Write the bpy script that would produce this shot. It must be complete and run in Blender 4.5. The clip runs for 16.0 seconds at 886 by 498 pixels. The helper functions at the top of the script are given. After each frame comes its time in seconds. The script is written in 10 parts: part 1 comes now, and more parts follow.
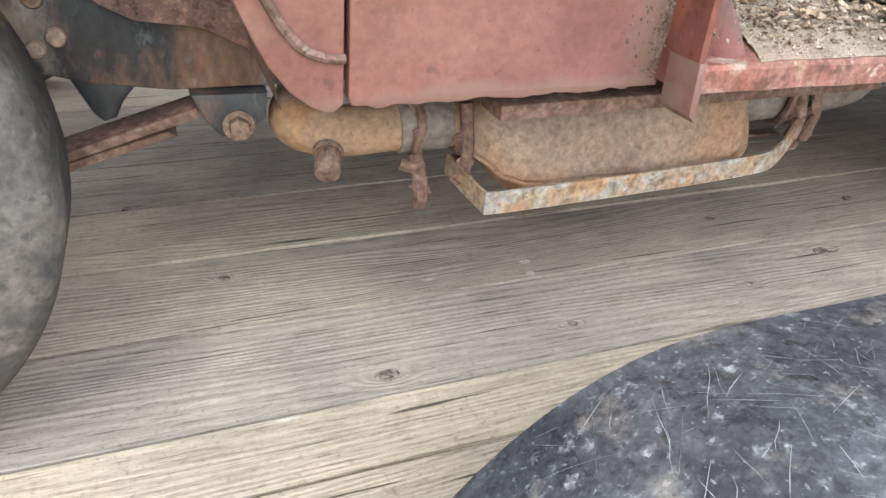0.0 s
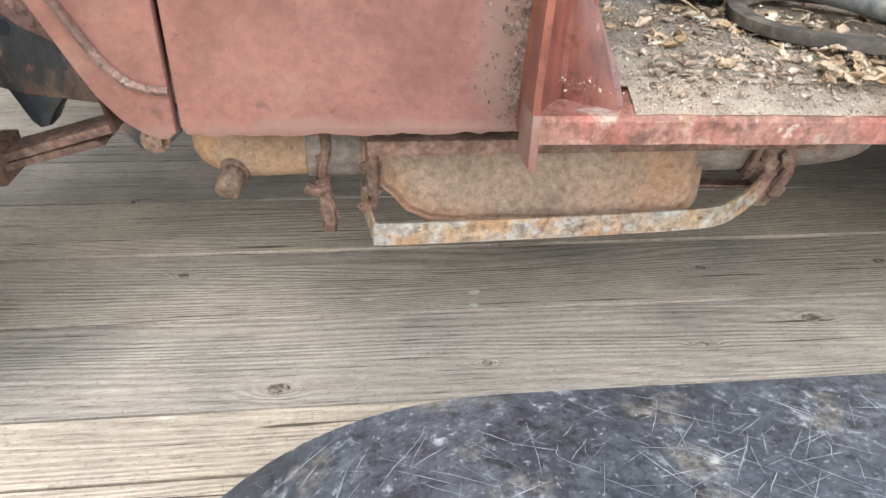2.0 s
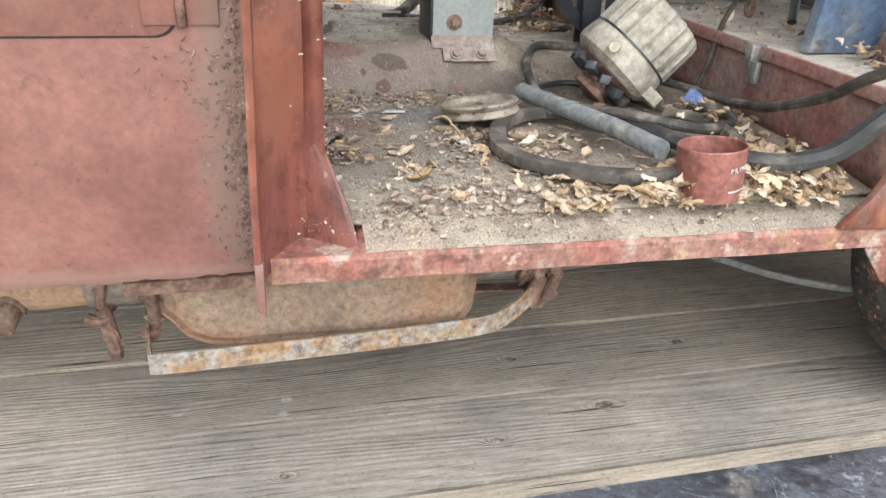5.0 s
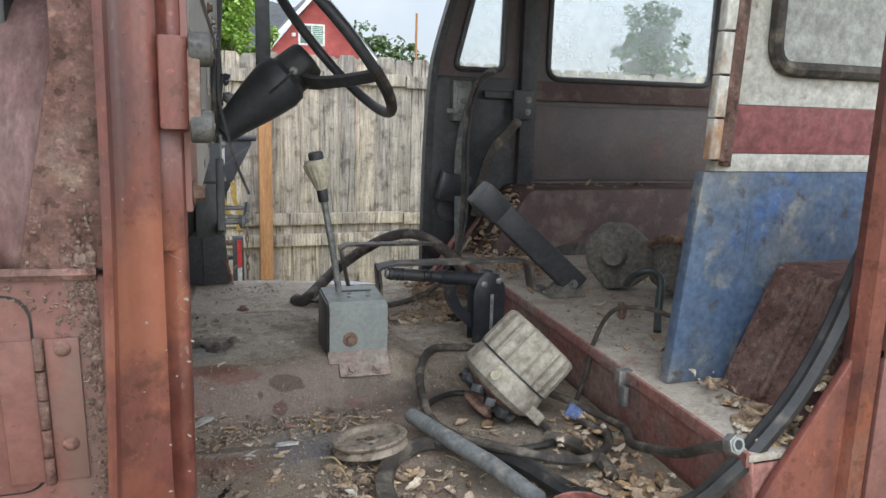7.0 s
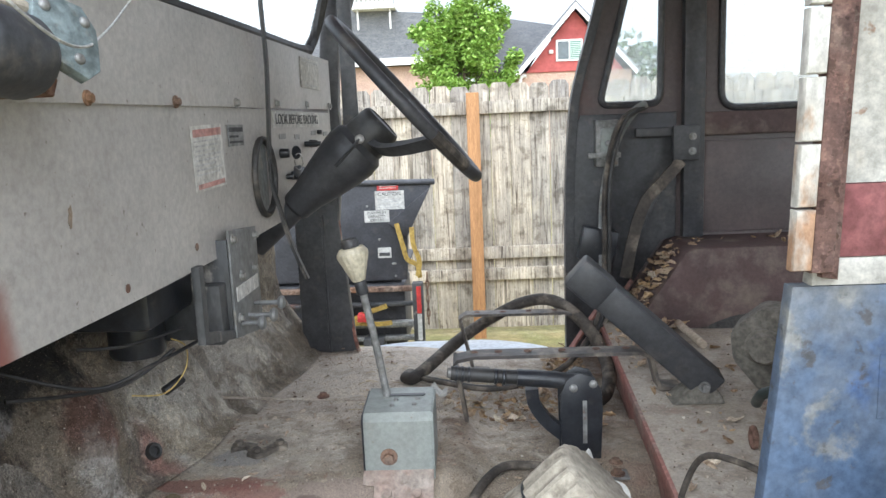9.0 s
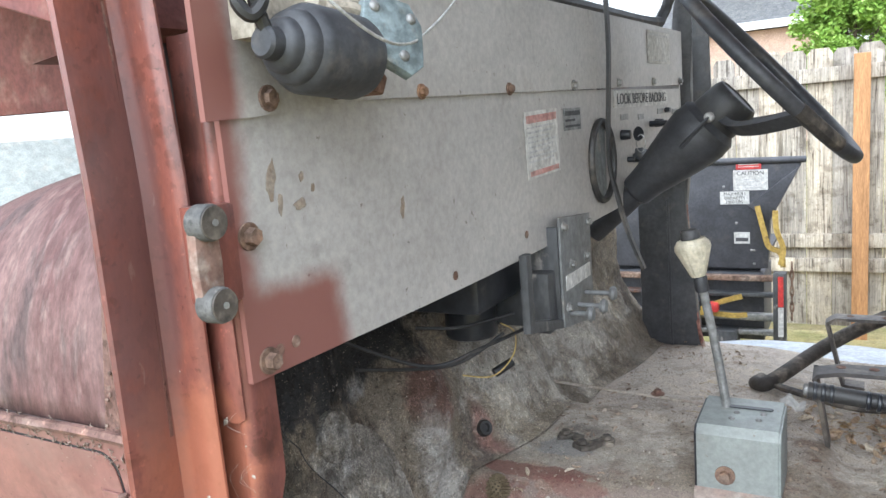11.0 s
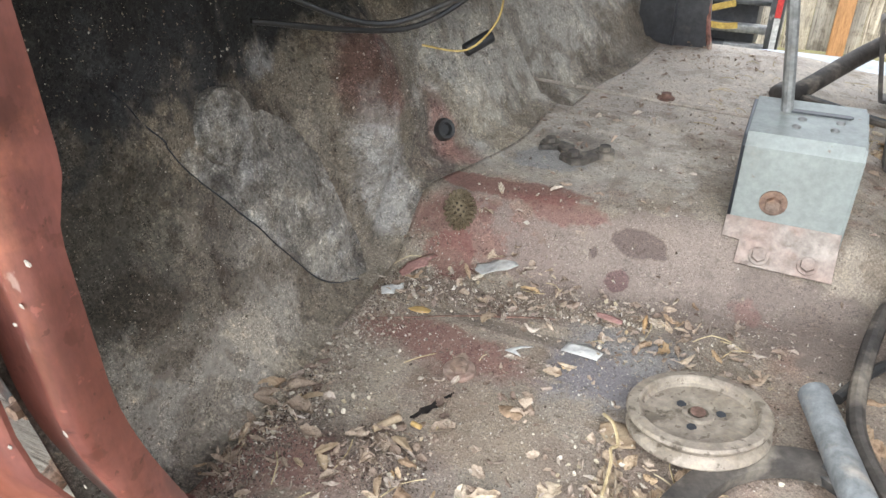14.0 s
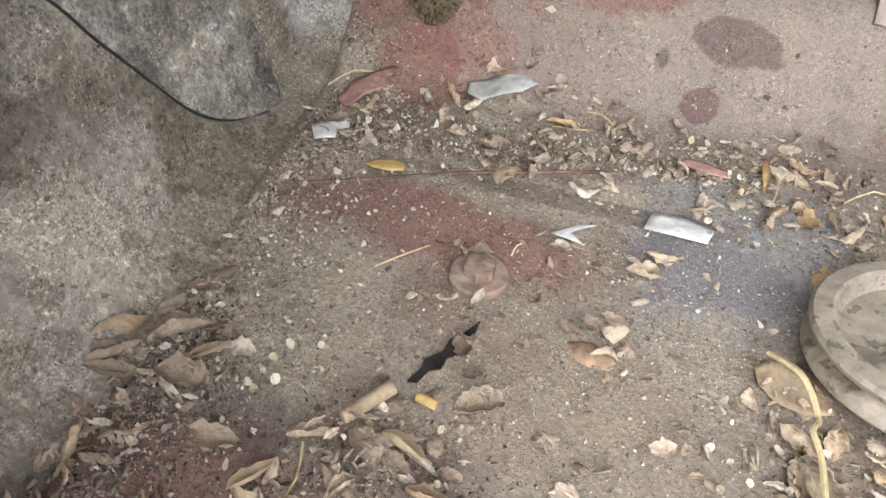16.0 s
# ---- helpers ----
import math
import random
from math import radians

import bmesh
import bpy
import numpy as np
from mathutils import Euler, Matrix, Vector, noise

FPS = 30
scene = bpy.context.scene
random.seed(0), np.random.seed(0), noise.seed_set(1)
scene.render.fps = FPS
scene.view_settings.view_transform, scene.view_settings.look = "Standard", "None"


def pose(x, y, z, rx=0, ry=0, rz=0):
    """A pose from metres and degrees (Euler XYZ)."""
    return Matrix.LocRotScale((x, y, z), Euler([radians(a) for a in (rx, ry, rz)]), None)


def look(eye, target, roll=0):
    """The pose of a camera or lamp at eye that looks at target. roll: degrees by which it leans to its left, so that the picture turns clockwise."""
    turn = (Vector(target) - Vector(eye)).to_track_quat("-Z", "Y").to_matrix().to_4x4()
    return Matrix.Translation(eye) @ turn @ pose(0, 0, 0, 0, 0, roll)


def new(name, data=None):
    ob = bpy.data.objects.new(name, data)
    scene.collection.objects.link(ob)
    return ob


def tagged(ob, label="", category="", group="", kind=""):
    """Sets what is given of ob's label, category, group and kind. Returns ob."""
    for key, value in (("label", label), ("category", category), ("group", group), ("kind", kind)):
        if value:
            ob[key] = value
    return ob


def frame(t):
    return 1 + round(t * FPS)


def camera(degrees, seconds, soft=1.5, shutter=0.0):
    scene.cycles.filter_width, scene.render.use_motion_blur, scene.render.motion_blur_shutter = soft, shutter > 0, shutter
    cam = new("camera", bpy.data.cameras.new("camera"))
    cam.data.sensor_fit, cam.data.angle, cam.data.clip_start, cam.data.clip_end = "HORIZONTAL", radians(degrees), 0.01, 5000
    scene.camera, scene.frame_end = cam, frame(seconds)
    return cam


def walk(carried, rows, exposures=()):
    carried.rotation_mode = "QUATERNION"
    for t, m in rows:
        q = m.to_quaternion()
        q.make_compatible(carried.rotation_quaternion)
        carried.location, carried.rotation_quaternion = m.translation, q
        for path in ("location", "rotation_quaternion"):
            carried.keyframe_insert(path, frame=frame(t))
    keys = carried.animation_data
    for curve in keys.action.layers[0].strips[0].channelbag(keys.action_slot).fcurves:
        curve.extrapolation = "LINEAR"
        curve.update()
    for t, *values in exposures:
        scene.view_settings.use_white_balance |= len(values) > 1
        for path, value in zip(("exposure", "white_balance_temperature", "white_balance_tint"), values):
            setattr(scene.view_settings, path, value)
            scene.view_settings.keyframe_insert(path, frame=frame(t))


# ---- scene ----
cam = camera(61.8, 16.0)
PATH = [
    (0, (0.001, 0.0, 0.637), (0.632, 1.621, -0.35), 2.8),
    (0.5, (0.102, 0.084, 0.655), (0.752, 1.671, -0.373), 3.8),
    (1, (0.181, 0.071, 0.657), (0.737, 1.694, -0.372), 3.3),
    (1.5, (0.297, -0.005, 0.665), (0.683, 1.673, -0.352), 2.6),
    (2, (0.337, -0.06, 0.685), (0.564, 1.656, -0.315), 2.0),
    (2.5, (0.336, -0.037, 0.676), (0.495, 1.703, -0.298), 1.4),
    (3, (0.343, 0.023, 0.705), (0.524, 1.743, -0.299), 1.3),
    (3.2, (0.337, 0.024, 0.71), (0.535, 1.728, -0.32), 1.2),
    (5.3, (0.571, -0.112, 0.837), (1.058, 1.67, 0.071), 2.5),
    (5.5, (0.583, -0.115, 0.873), (1.116, 1.686, 0.187), 2.8),
    (6, (0.585, -0.133, 0.965), (1.218, 1.696, 0.462), 3.1),
    (6.5, (0.592, -0.146, 1.007), (1.254, 1.691, 0.573), 2.2),
    (7, (0.602, -0.103, 1.039), (1.231, 1.76, 0.674), 1.7),
    (7.5, (0.654, 0.009, 1.085), (1.206, 1.905, 0.765), 1.0),
    (8, (0.762, 0.105, 1.108), (1.137, 2.046, 0.806), -0.0),
    (8.5, (0.967, 0.146, 1.128), (1.091, 2.119, 0.821), -1.5),
    (9, (1.056, 0.124, 1.143), (0.974, 2.095, 0.814), -2.4),
    (9.5, (1.03, 0.095, 1.137), (0.792, 2.053, 0.806), -4.0),
    (10, (1.049, 0.09, 1.149), (0.5, 1.984, 0.814), -5.3),
    (10.2, (1.093, 0.106, 1.144), (0.393, 1.953, 0.826), -6.0),
    (12.3, (1.008, 0.302, 1.168), (-0.081, 1.924, 0.741), -4.7),
    (12.5, (0.997, 0.31, 1.164), (-0.052, 1.939, 0.666), -4.1),
    (13, (0.953, 0.371, 1.046), (-0.019, 1.985, 0.373), -3.5),
    (13.5, (0.983, 0.416, 0.985), (0.055, 1.984, 0.159), -3.2),
    (14, (0.882, 0.5, 0.974), (0.134, 2.037, -0.065), -0.8),
    (14.5, (0.77, 0.623, 0.89), (0.184, 2.073, -0.357), 2.0),
    (15, (0.675, 0.724, 0.748), (0.217, 2.088, -0.642), 5.2),
    (15.5, (0.672, 0.751, 0.747), (0.248, 2.097, -0.669), 4.7),
    (16, (0.683, 0.752, 0.765), (0.333, 2.152, -0.62), 4.4),
]
EXPOSURES = [(0, 0.76, 6450, 10), (3, 0.85, 6450, 10), (5.5, 0.8, 6450, 10), (6.2, 0.28, 6300, 10), (7, 0.04, 6250, 10), (7.5, -0.02, 6200, 10), (8, 0.22, 6200, 10), (8.5, 0.34, 6200, 10), (9, 0.74, 6150, 10), (9.5, 0.95, 6050, 10), (10.2, 0.98, 6030, 10),
    (12.3, 0.86, 6100, 10), (13, 0.68, 6150, 10), (13.5, 1.12, 6250, 10), (14, 1.28, 6300, 10), (14.5, 0.97, 6400, 10), (15, 1.14, 6450, 10), (15.5, 1.3, 6450, 10), (16, 1.3, 6450, 10)]
walk(cam, [(t, look(eye, target, roll)) for t, eye, target, roll in PATH], EXPOSURES)

# ---- world and sun: a bright overcast day ----
world = bpy.data.worlds.new("overcast_sky")
scene.world = world
world.use_nodes = True
wn, wl = world.node_tree.nodes, world.node_tree.links
bg = wn["Background"]
sky = wn.new("ShaderNodeTexSky")
sky.sky_type, sky.sun_disc = "NISHITA", False
sky.sun_elevation, sky.sun_rotation = radians(33), radians(180)
cloud_map = wn.new("ShaderNodeTexCoord")
cloud = wn.new("ShaderNodeTexNoise")
cloud.inputs["Scale"].default_value, cloud.inputs["Detail"].default_value = 3.0, 6.0
cloud_ramp = wn.new("ShaderNodeValToRGB")
cloud_ramp.color_ramp.elements[0].position, cloud_ramp.color_ramp.elements[1].position = 0.3, 0.7
cloud_ramp.color_ramp.elements[0].color = (6.0, 6.6, 7.4, 1)
cloud_ramp.color_ramp.elements[1].color = (9.5, 9.6, 9.8, 1)
sky_mix = wn.new("ShaderNodeMixRGB")
sky_mix.inputs[0].default_value = 0.8
wl.new(cloud_map.outputs["Generated"], cloud.inputs["Vector"])
wl.new(cloud.outputs["Fac"], cloud_ramp.inputs["Fac"])
wl.new(sky.outputs["Color"], sky_mix.inputs[1])
wl.new(cloud_ramp.outputs["Color"], sky_mix.inputs[2])
# an overcast sky is three times as bright overhead as at the horizon
rise_sep = wn.new("ShaderNodeSeparateXYZ")
rise_map = wn.new("ShaderNodeMapRange")
rise_map.inputs["To Min"].default_value, rise_map.inputs["To Max"].default_value = 0.46, 1.2
rise_mul = wn.new("ShaderNodeMixRGB")
rise_mul.blend_type = "MULTIPLY"
rise_mul.inputs[0].default_value = 1.0
wl.new(cloud_map.outputs["Generated"], rise_sep.inputs["Vector"])
wl.new(rise_sep.outputs["Z"], rise_map.inputs["Value"])
wl.new(sky_mix.outputs["Color"], rise_mul.inputs[1])
wl.new(rise_map.outputs["Result"], rise_mul.inputs[2])
wl.new(rise_mul.outputs["Color"], bg.inputs["Color"])
bg.inputs["Strength"].default_value = 0.21
sun = new("sun", bpy.data.lights.new("sun", "SUN"))
sun.data.energy, sun.data.angle, sun.data.color = 3.0, radians(80), (0.9, 0.96, 1.0)
sun.matrix_world = look((0.9, -6.3, 5.3), (0.9, 1.0, 0.5))

# ---- materials ----
def ramp_node(nt, fac, stops):
    r = nt.nodes.new("ShaderNodeValToRGB")
    el = r.color_ramp.elements
    while len(el) < len(stops):
        el.new(0.5)
    for e, (p, c) in zip(el, stops):
        e.position, e.color = p, (*c, 1) if len(c) == 3 else c
    nt.links.new(fac, r.inputs["Fac"])
    return r.outputs["Color"]


def noise_node(nt, vec, scale, detail=6.0, rough=0.6, distort=0.0):
    n = nt.nodes.new("ShaderNodeTexNoise")
    n.inputs["Scale"].default_value, n.inputs["Detail"].default_value = scale, detail
    n.inputs["Roughness"].default_value, n.inputs["Distortion"].default_value = rough, distort
    nt.links.new(vec, n.inputs["Vector"])
    return n.outputs["Fac"]


def mix_node(nt, fac, a, b, mode="MIX"):
    m = nt.nodes.new("ShaderNodeMixRGB")
    m.blend_type = mode
    for socket, v in zip(m.inputs, (fac, a, b)):
        if isinstance(v, (int, float)):
            socket.default_value = v
        elif isinstance(v, tuple):
            socket.default_value = (*v, 1)
        else:
            nt.links.new(v, socket)
    return m.outputs["Color"]


def surface(name, base, other, scale=6.0, stains=(), rough=0.7, metal=0.0, bump=0.25, grain=90.0,
            stretch=(1, 1, 1), rough_var=0.15, coat=0.0, lo=0.4, hi=0.6, speck=0.5, mottle=0.6):
    """base and other are mixed by a broad noise; each stain is (colour, scale, from, to, amount); a fine grain roughens the whole."""
    m = bpy.data.materials.new(name)
    m.use_nodes = True
    nt = m.node_tree
    bsdf = nt.nodes["Principled BSDF"]
    tc = nt.nodes.new("ShaderNodeTexCoord")
    mp = nt.nodes.new("ShaderNodeMapping")
    mp.inputs["Scale"].default_value = stretch
    nt.links.new(tc.outputs["Object"], mp.inputs["Vector"])
    vec = mp.outputs["Vector"]
    broad = noise_node(nt, vec, scale, 8.0, 0.6, 0.1)
    colour = ramp_node(nt, broad, [(lo, base), (hi, other)])
    for k, (tint, sc, a, b, amount) in enumerate(stains):
        spot = noise_node(nt, vec, sc, 7.0, 0.6, 0.12 + 0.03 * k)
        fac = ramp_node(nt, spot, [(a, (0, 0, 0)), (b, (amount,) * 3)])
        colour = mix_node(nt, fac, colour, tint)
    fine = noise_node(nt, vec, grain, 5.0, 0.7)
    shade = ramp_node(nt, fine, [(0.36, (0.55, 0.54, 0.53)), (0.52, (1, 1, 1)), (0.66, (1.4, 1.38, 1.34))])
    colour = mix_node(nt, speck, colour, shade, "MULTIPLY")
    mid = noise_node(nt, vec, scale * 4.5, 6.0, 0.6, 0.1)
    colour = mix_node(nt, mottle, colour, ramp_node(nt, mid, [(0.36, (0.72, 0.71, 0.7)), (0.64, (1.22, 1.22, 1.22))]), "MULTIPLY")
    nt.links.new(colour, bsdf.inputs["Base Color"])
    rr = nt.nodes.new("ShaderNodeMapRange")
    rr.inputs["To Min"].default_value, rr.inputs["To Max"].default_value = max(0.05, rough - rough_var), min(1.0, rough + rough_var)
    nt.links.new(broad, rr.inputs["Value"])
    nt.links.new(rr.outputs["Result"], bsdf.inputs["Roughness"])
    bsdf.inputs["Metallic"].default_value = metal
    bsdf.inputs["Coat Weight"].default_value = coat
    bsdf.inputs["Specular IOR Level"].default_value = 0.5 if rough < 0.6 else 0.22
    if bump:
        both = mix_node(nt, 0.4, fine, broad)
        bp = nt.nodes.new("ShaderNodeBump")
        bp.inputs["Strength"].default_value, bp.inputs["Distance"].default_value = bump, 0.004
        nt.links.new(both, bp.inputs["Height"])
        nt.links.new(bp.outputs["Normal"], bsdf.inputs["Normal"])
    return m


def wood(name, light, mid, dark, axis=0, grain=60.0, bump=0.5, period=420.0, arch=95.0, ring_amount=0.75, streaks=0.6, knots=(), along=0.08, sway=0.22, wobble=0.9, checks=0.0):
    """Weathered boards with grain lines along one axis, each board with its own cut of the grain."""
    m = bpy.data.materials.new(name)
    m.use_nodes = True
    nt = m.node_tree
    bsdf = nt.nodes["Principled BSDF"]
    tc, info = nt.nodes.new("ShaderNodeTexCoord"), nt.nodes.new("ShaderNodeObjectInfo")
    shift = nt.nodes.new("ShaderNodeVectorMath")
    shift.operation = "MULTIPLY_ADD"
    shift.inputs[1].default_value, shift.inputs[2].default_value = (1, 1, 1), (0, 0, 0)
    off = nt.nodes.new("ShaderNodeVectorMath")
    off.operation = "SCALE"
    off.inputs[0].default_value, off.inputs["Scale"].default_value = (17.0, 9.0, 23.0), 1.0
    nt.links.new(info.outputs["Random"], off.inputs["Scale"])
    nt.links.new(tc.outputs["Object"], shift.inputs[0])
    nt.links.new(off.outputs["Vector"], shift.inputs[2])
    mp = nt.nodes.new("ShaderNodeMapping")
    sc = [1.0, 1.0, 1.0]
    sc[axis] = along
    mp.inputs["Scale"].default_value = sc
    nt.links.new(shift.outputs["Vector"], mp.inputs["Vector"])
    vec = mp.outputs["Vector"]
    lines = noise_node(nt, vec, grain, 7.0, 0.65, wobble)
    sep = nt.nodes.new("ShaderNodeSeparateXYZ")
    nt.links.new(shift.outputs["Vector"], sep.inputs["Vector"])
    bow = nt.nodes.new("ShaderNodeMapping")
    low = [1.0, 1.0, 1.0]
    low[axis] = sway
    bow.inputs["Scale"].default_value = low
    nt.links.new(shift.outputs["Vector"], bow.inputs["Vector"])
    hill = noise_node(nt, bow.outputs["Vector"], 5.0, 2.0, 0.45, 0.2)
    rise = nt.nodes.new("ShaderNodeMath")
    rise.operation = "MULTIPLY"
    rise.inputs[1].default_value = arch
    nt.links.new(hill, rise.inputs[0])
    turn = nt.nodes.new("ShaderNodeMath")
    turn.operation = "MULTIPLY_ADD"
    turn.inputs[1].default_value = period
    nt.links.new(sep.outputs["Y" if axis == 0 else "X"], turn.inputs[0])
    nt.links.new(rise.outputs["Value"], turn.inputs[2])
    phase = turn.outputs["Value"]
    near = None
    for kx, ky, kr in knots:
        mp2 = nt.nodes.new("ShaderNodeMapping")
        mp2.inputs["Location"].default_value = (-(kx - 0.7) / (kr * 3.6), -(ky - 1.4) / (kr * 1.6), 0)
        mp2.inputs["Scale"].default_value = (1 / (kr * 3.6), 1 / (kr * 1.6), 0)
        nt.links.new(tc.outputs["Object"], mp2.inputs["Vector"])
        ball = nt.nodes.new("ShaderNodeTexGradient")
        ball.gradient_type = "QUADRATIC_SPHERE"
        nt.links.new(mp2.outputs["Vector"], ball.inputs["Vector"])
        lift = nt.nodes.new("ShaderNodeMath")
        lift.operation = "MULTIPLY_ADD"
        lift.inputs[1].default_value = 26.0
        nt.links.new(ball.outputs["Fac"], lift.inputs[0])
        nt.links.new(phase, lift.inputs[2])
        phase = lift.outputs["Value"]
        if near is None:
            near = ball.outputs["Fac"]
        else:
            both = nt.nodes.new("ShaderNodeMath")
            both.operation = "MAXIMUM"
            nt.links.new(near, both.inputs[0])
            nt.links.new(ball.outputs["Fac"], both.inputs[1])
            near = both.outputs["Value"]
    wave = nt.nodes.new("ShaderNodeMath")
    wave.operation = "SINE"
    nt.links.new(phase, wave.inputs[0])
    ring = nt.nodes.new("ShaderNodeMapRange")
    ring.inputs["From Min"].default_value = -1.0
    nt.links.new(wave.outputs["Value"], ring.inputs["Value"])
    rings = ring.outputs["Result"]
    colour = ramp_node(nt, lines, [(0.35, dark), (0.42, mid), (0.58, light)])
    ringed = ramp_node(nt, rings, [(0.0, (0.52, 0.49, 0.46)), (0.22, (0.92, 0.92, 0.92)), (1.0, (1.08, 1.08, 1.07))])
    patch = ramp_node(nt, noise_node(nt, bow.outputs["Vector"], 4.0, 3.0, 0.5, 0.3), [(0.4, (0.12 * ring_amount,) * 3), (0.62, (ring_amount,) * 3)])
    if near is not None:
        patch = mix_node(nt, 1.0, patch, ramp_node(nt, near, [(0.0, (0, 0, 0)), (0.12, (ring_amount,) * 3)]), "LIGHTEN")
    colour = mix_node(nt, patch, colour, ringed, "MULTIPLY")
    hair = noise_node(nt, vec, grain * 3.2, 4.0, 0.7, 0.4)
    colour = mix_node(nt, 0.7, colour, ramp_node(nt, hair, [(0.36, (0.55, 0.53, 0.5)), (0.48, (1, 1, 1)), (0.66, (1.18, 1.18, 1.17))]), "MULTIPLY")
    streak = noise_node(nt, vec, grain * 0.2, 4.0, 0.6, 0.5)
    colour = mix_node(nt, streaks, colour, ramp_node(nt, streak, [(0.35, (0.75, 0.745, 0.74)), (0.65, (1.16, 1.15, 1.13))]), "MULTIPLY")
    if checks:
        slit = nt.nodes.new("ShaderNodeMapping")
        thin = [1.0, 1.0, 1.0]
        thin[axis] = 0.022
        slit.inputs["Scale"].default_value = thin
        nt.links.new(shift.outputs["Vector"], slit.inputs["Vector"])
        split = ramp_node(nt, noise_node(nt, slit.outputs["Vector"], grain * 0.55, 3.0, 0.5, 0.15), [(0.30, (checks,) * 3), (0.35, (0, 0, 0))])
        colour = mix_node(nt, split, colour, (0.07, 0.058, 0.048))
    blot = noise_node(nt, shift.outputs["Vector"], 3.5, 6.0, 0.6, 0.3)
    colour = mix_node(nt, 0.8, colour, ramp_node(nt, blot, [(0.3, (0.62, 0.62, 0.64)), (0.7, (1.2, 1.17, 1.1))]), "MULTIPLY")
    tone = ramp_node(nt, info.outputs["Random"], [(0.0, (0.82, 0.83, 0.85)), (1.0, (1.12, 1.08, 1.0))])
    colour = mix_node(nt, 1.0, colour, tone, "MULTIPLY")
    nt.links.new(colour, bsdf.inputs["Base Color"])
    bsdf.inputs["Roughness"].default_value = 0.85
    bsdf.inputs["Specular IOR Level"].default_value = 0.25
    high = mix_node(nt, 0.5, lines, rings)
    bp = nt.nodes.new("ShaderNodeBump")
    bp.inputs["Strength"].default_value, bp.inputs["Distance"].default_value = bump, 0.004
    nt.links.new(high, bp.inputs["Height"])
    nt.links.new(bp.outputs["Normal"], bsdf.inputs["Normal"])
    return m


def islands(name, stops, rough=0.8, grain=120.0, bump=0.3):
    """Loose pieces in one mesh, each of its own colour."""
    m = bpy.data.materials.new(name)
    m.use_nodes = True
    nt = m.node_tree
    bsdf = nt.nodes["Principled BSDF"]
    geo, tc = nt.nodes.new("ShaderNodeNewGeometry"), nt.nodes.new("ShaderNodeTexCoord")
    colour = ramp_node(nt, geo.outputs["Random Per Island"], stops)
    fine = noise_node(nt, tc.outputs["Object"], grain, 5.0, 0.65)
    colour = mix_node(nt, 0.8, colour, ramp_node(nt, fine, [(0.3, (0.5, 0.46, 0.42)), (0.5, (1, 1, 1)), (0.7, (1.25, 1.25, 1.25))]), "MULTIPLY")
    spot = noise_node(nt, tc.outputs["Object"], grain * 0.35, 4.0, 0.6, 0.3)
    colour = mix_node(nt, 0.8, colour, ramp_node(nt, spot, [(0.36, (0.45, 0.4, 0.36)), (0.46, (1, 1, 1)), (0.62, (1.0, 1.0, 1.0)), (0.7, (1.25, 1.22, 1.16))]), "MULTIPLY")
    nt.links.new(colour, bsdf.inputs["Base Color"])
    bsdf.inputs["Roughness"].default_value = rough
    bsdf.inputs["Specular IOR Level"].default_value = 0.2
    bp = nt.nodes.new("ShaderNodeBump")
    bp.inputs["Strength"].default_value, bp.inputs["Distance"].default_value = bump, 0.002
    nt.links.new(fine, bp.inputs["Height"])
    nt.links.new(bp.outputs["Normal"], bsdf.inputs["Normal"])
    return m


def glass(name, tint=(0.9, 0.96, 0.94), dirt=0.35, haze=(0.55, 0.58, 0.56)):
    """Dusty window glass: clear glass under a patchy film of dust."""
    m = bpy.data.materials.new(name)
    m.use_nodes = True
    nt = m.node_tree
    bsdf = nt.nodes["Principled BSDF"]
    tc = nt.nodes.new("ShaderNodeTexCoord")
    spot = noise_node(nt, tc.outputs["Object"], 14.0, 9.0, 0.7, 0.5)
    bsdf.inputs["Base Color"].default_value = (*tint, 1)
    bsdf.inputs["Transmission Weight"].default_value = 1.0
    bsdf.inputs["Roughness"].default_value = 0.02
    bsdf.inputs["IOR"].default_value = 1.03
    film = nt.nodes.new("ShaderNodeBsdfPrincipled")
    film.inputs["Base Color"].default_value = (*haze, 1)
    film.inputs["Roughness"].default_value = 0.9
    film.inputs["Transmission Weight"].default_value = 0.85
    film.inputs["IOR"].default_value = 1.3
    ms = nt.nodes.new("ShaderNodeMixShader")
    nt.links.new(ramp_node(nt, spot, [(0.3, (dirt * 0.5,) * 3), (0.75, (min(1.0, dirt * 1.8),) * 3)]), ms.inputs["Fac"])
    nt.links.new(bsdf.outputs["BSDF"], ms.inputs[1])
    nt.links.new(film.outputs["BSDF"], ms.inputs[2])
    nt.links.new(ms.outputs["Shader"], nt.nodes["Material Output"].inputs["Surface"])
    return m


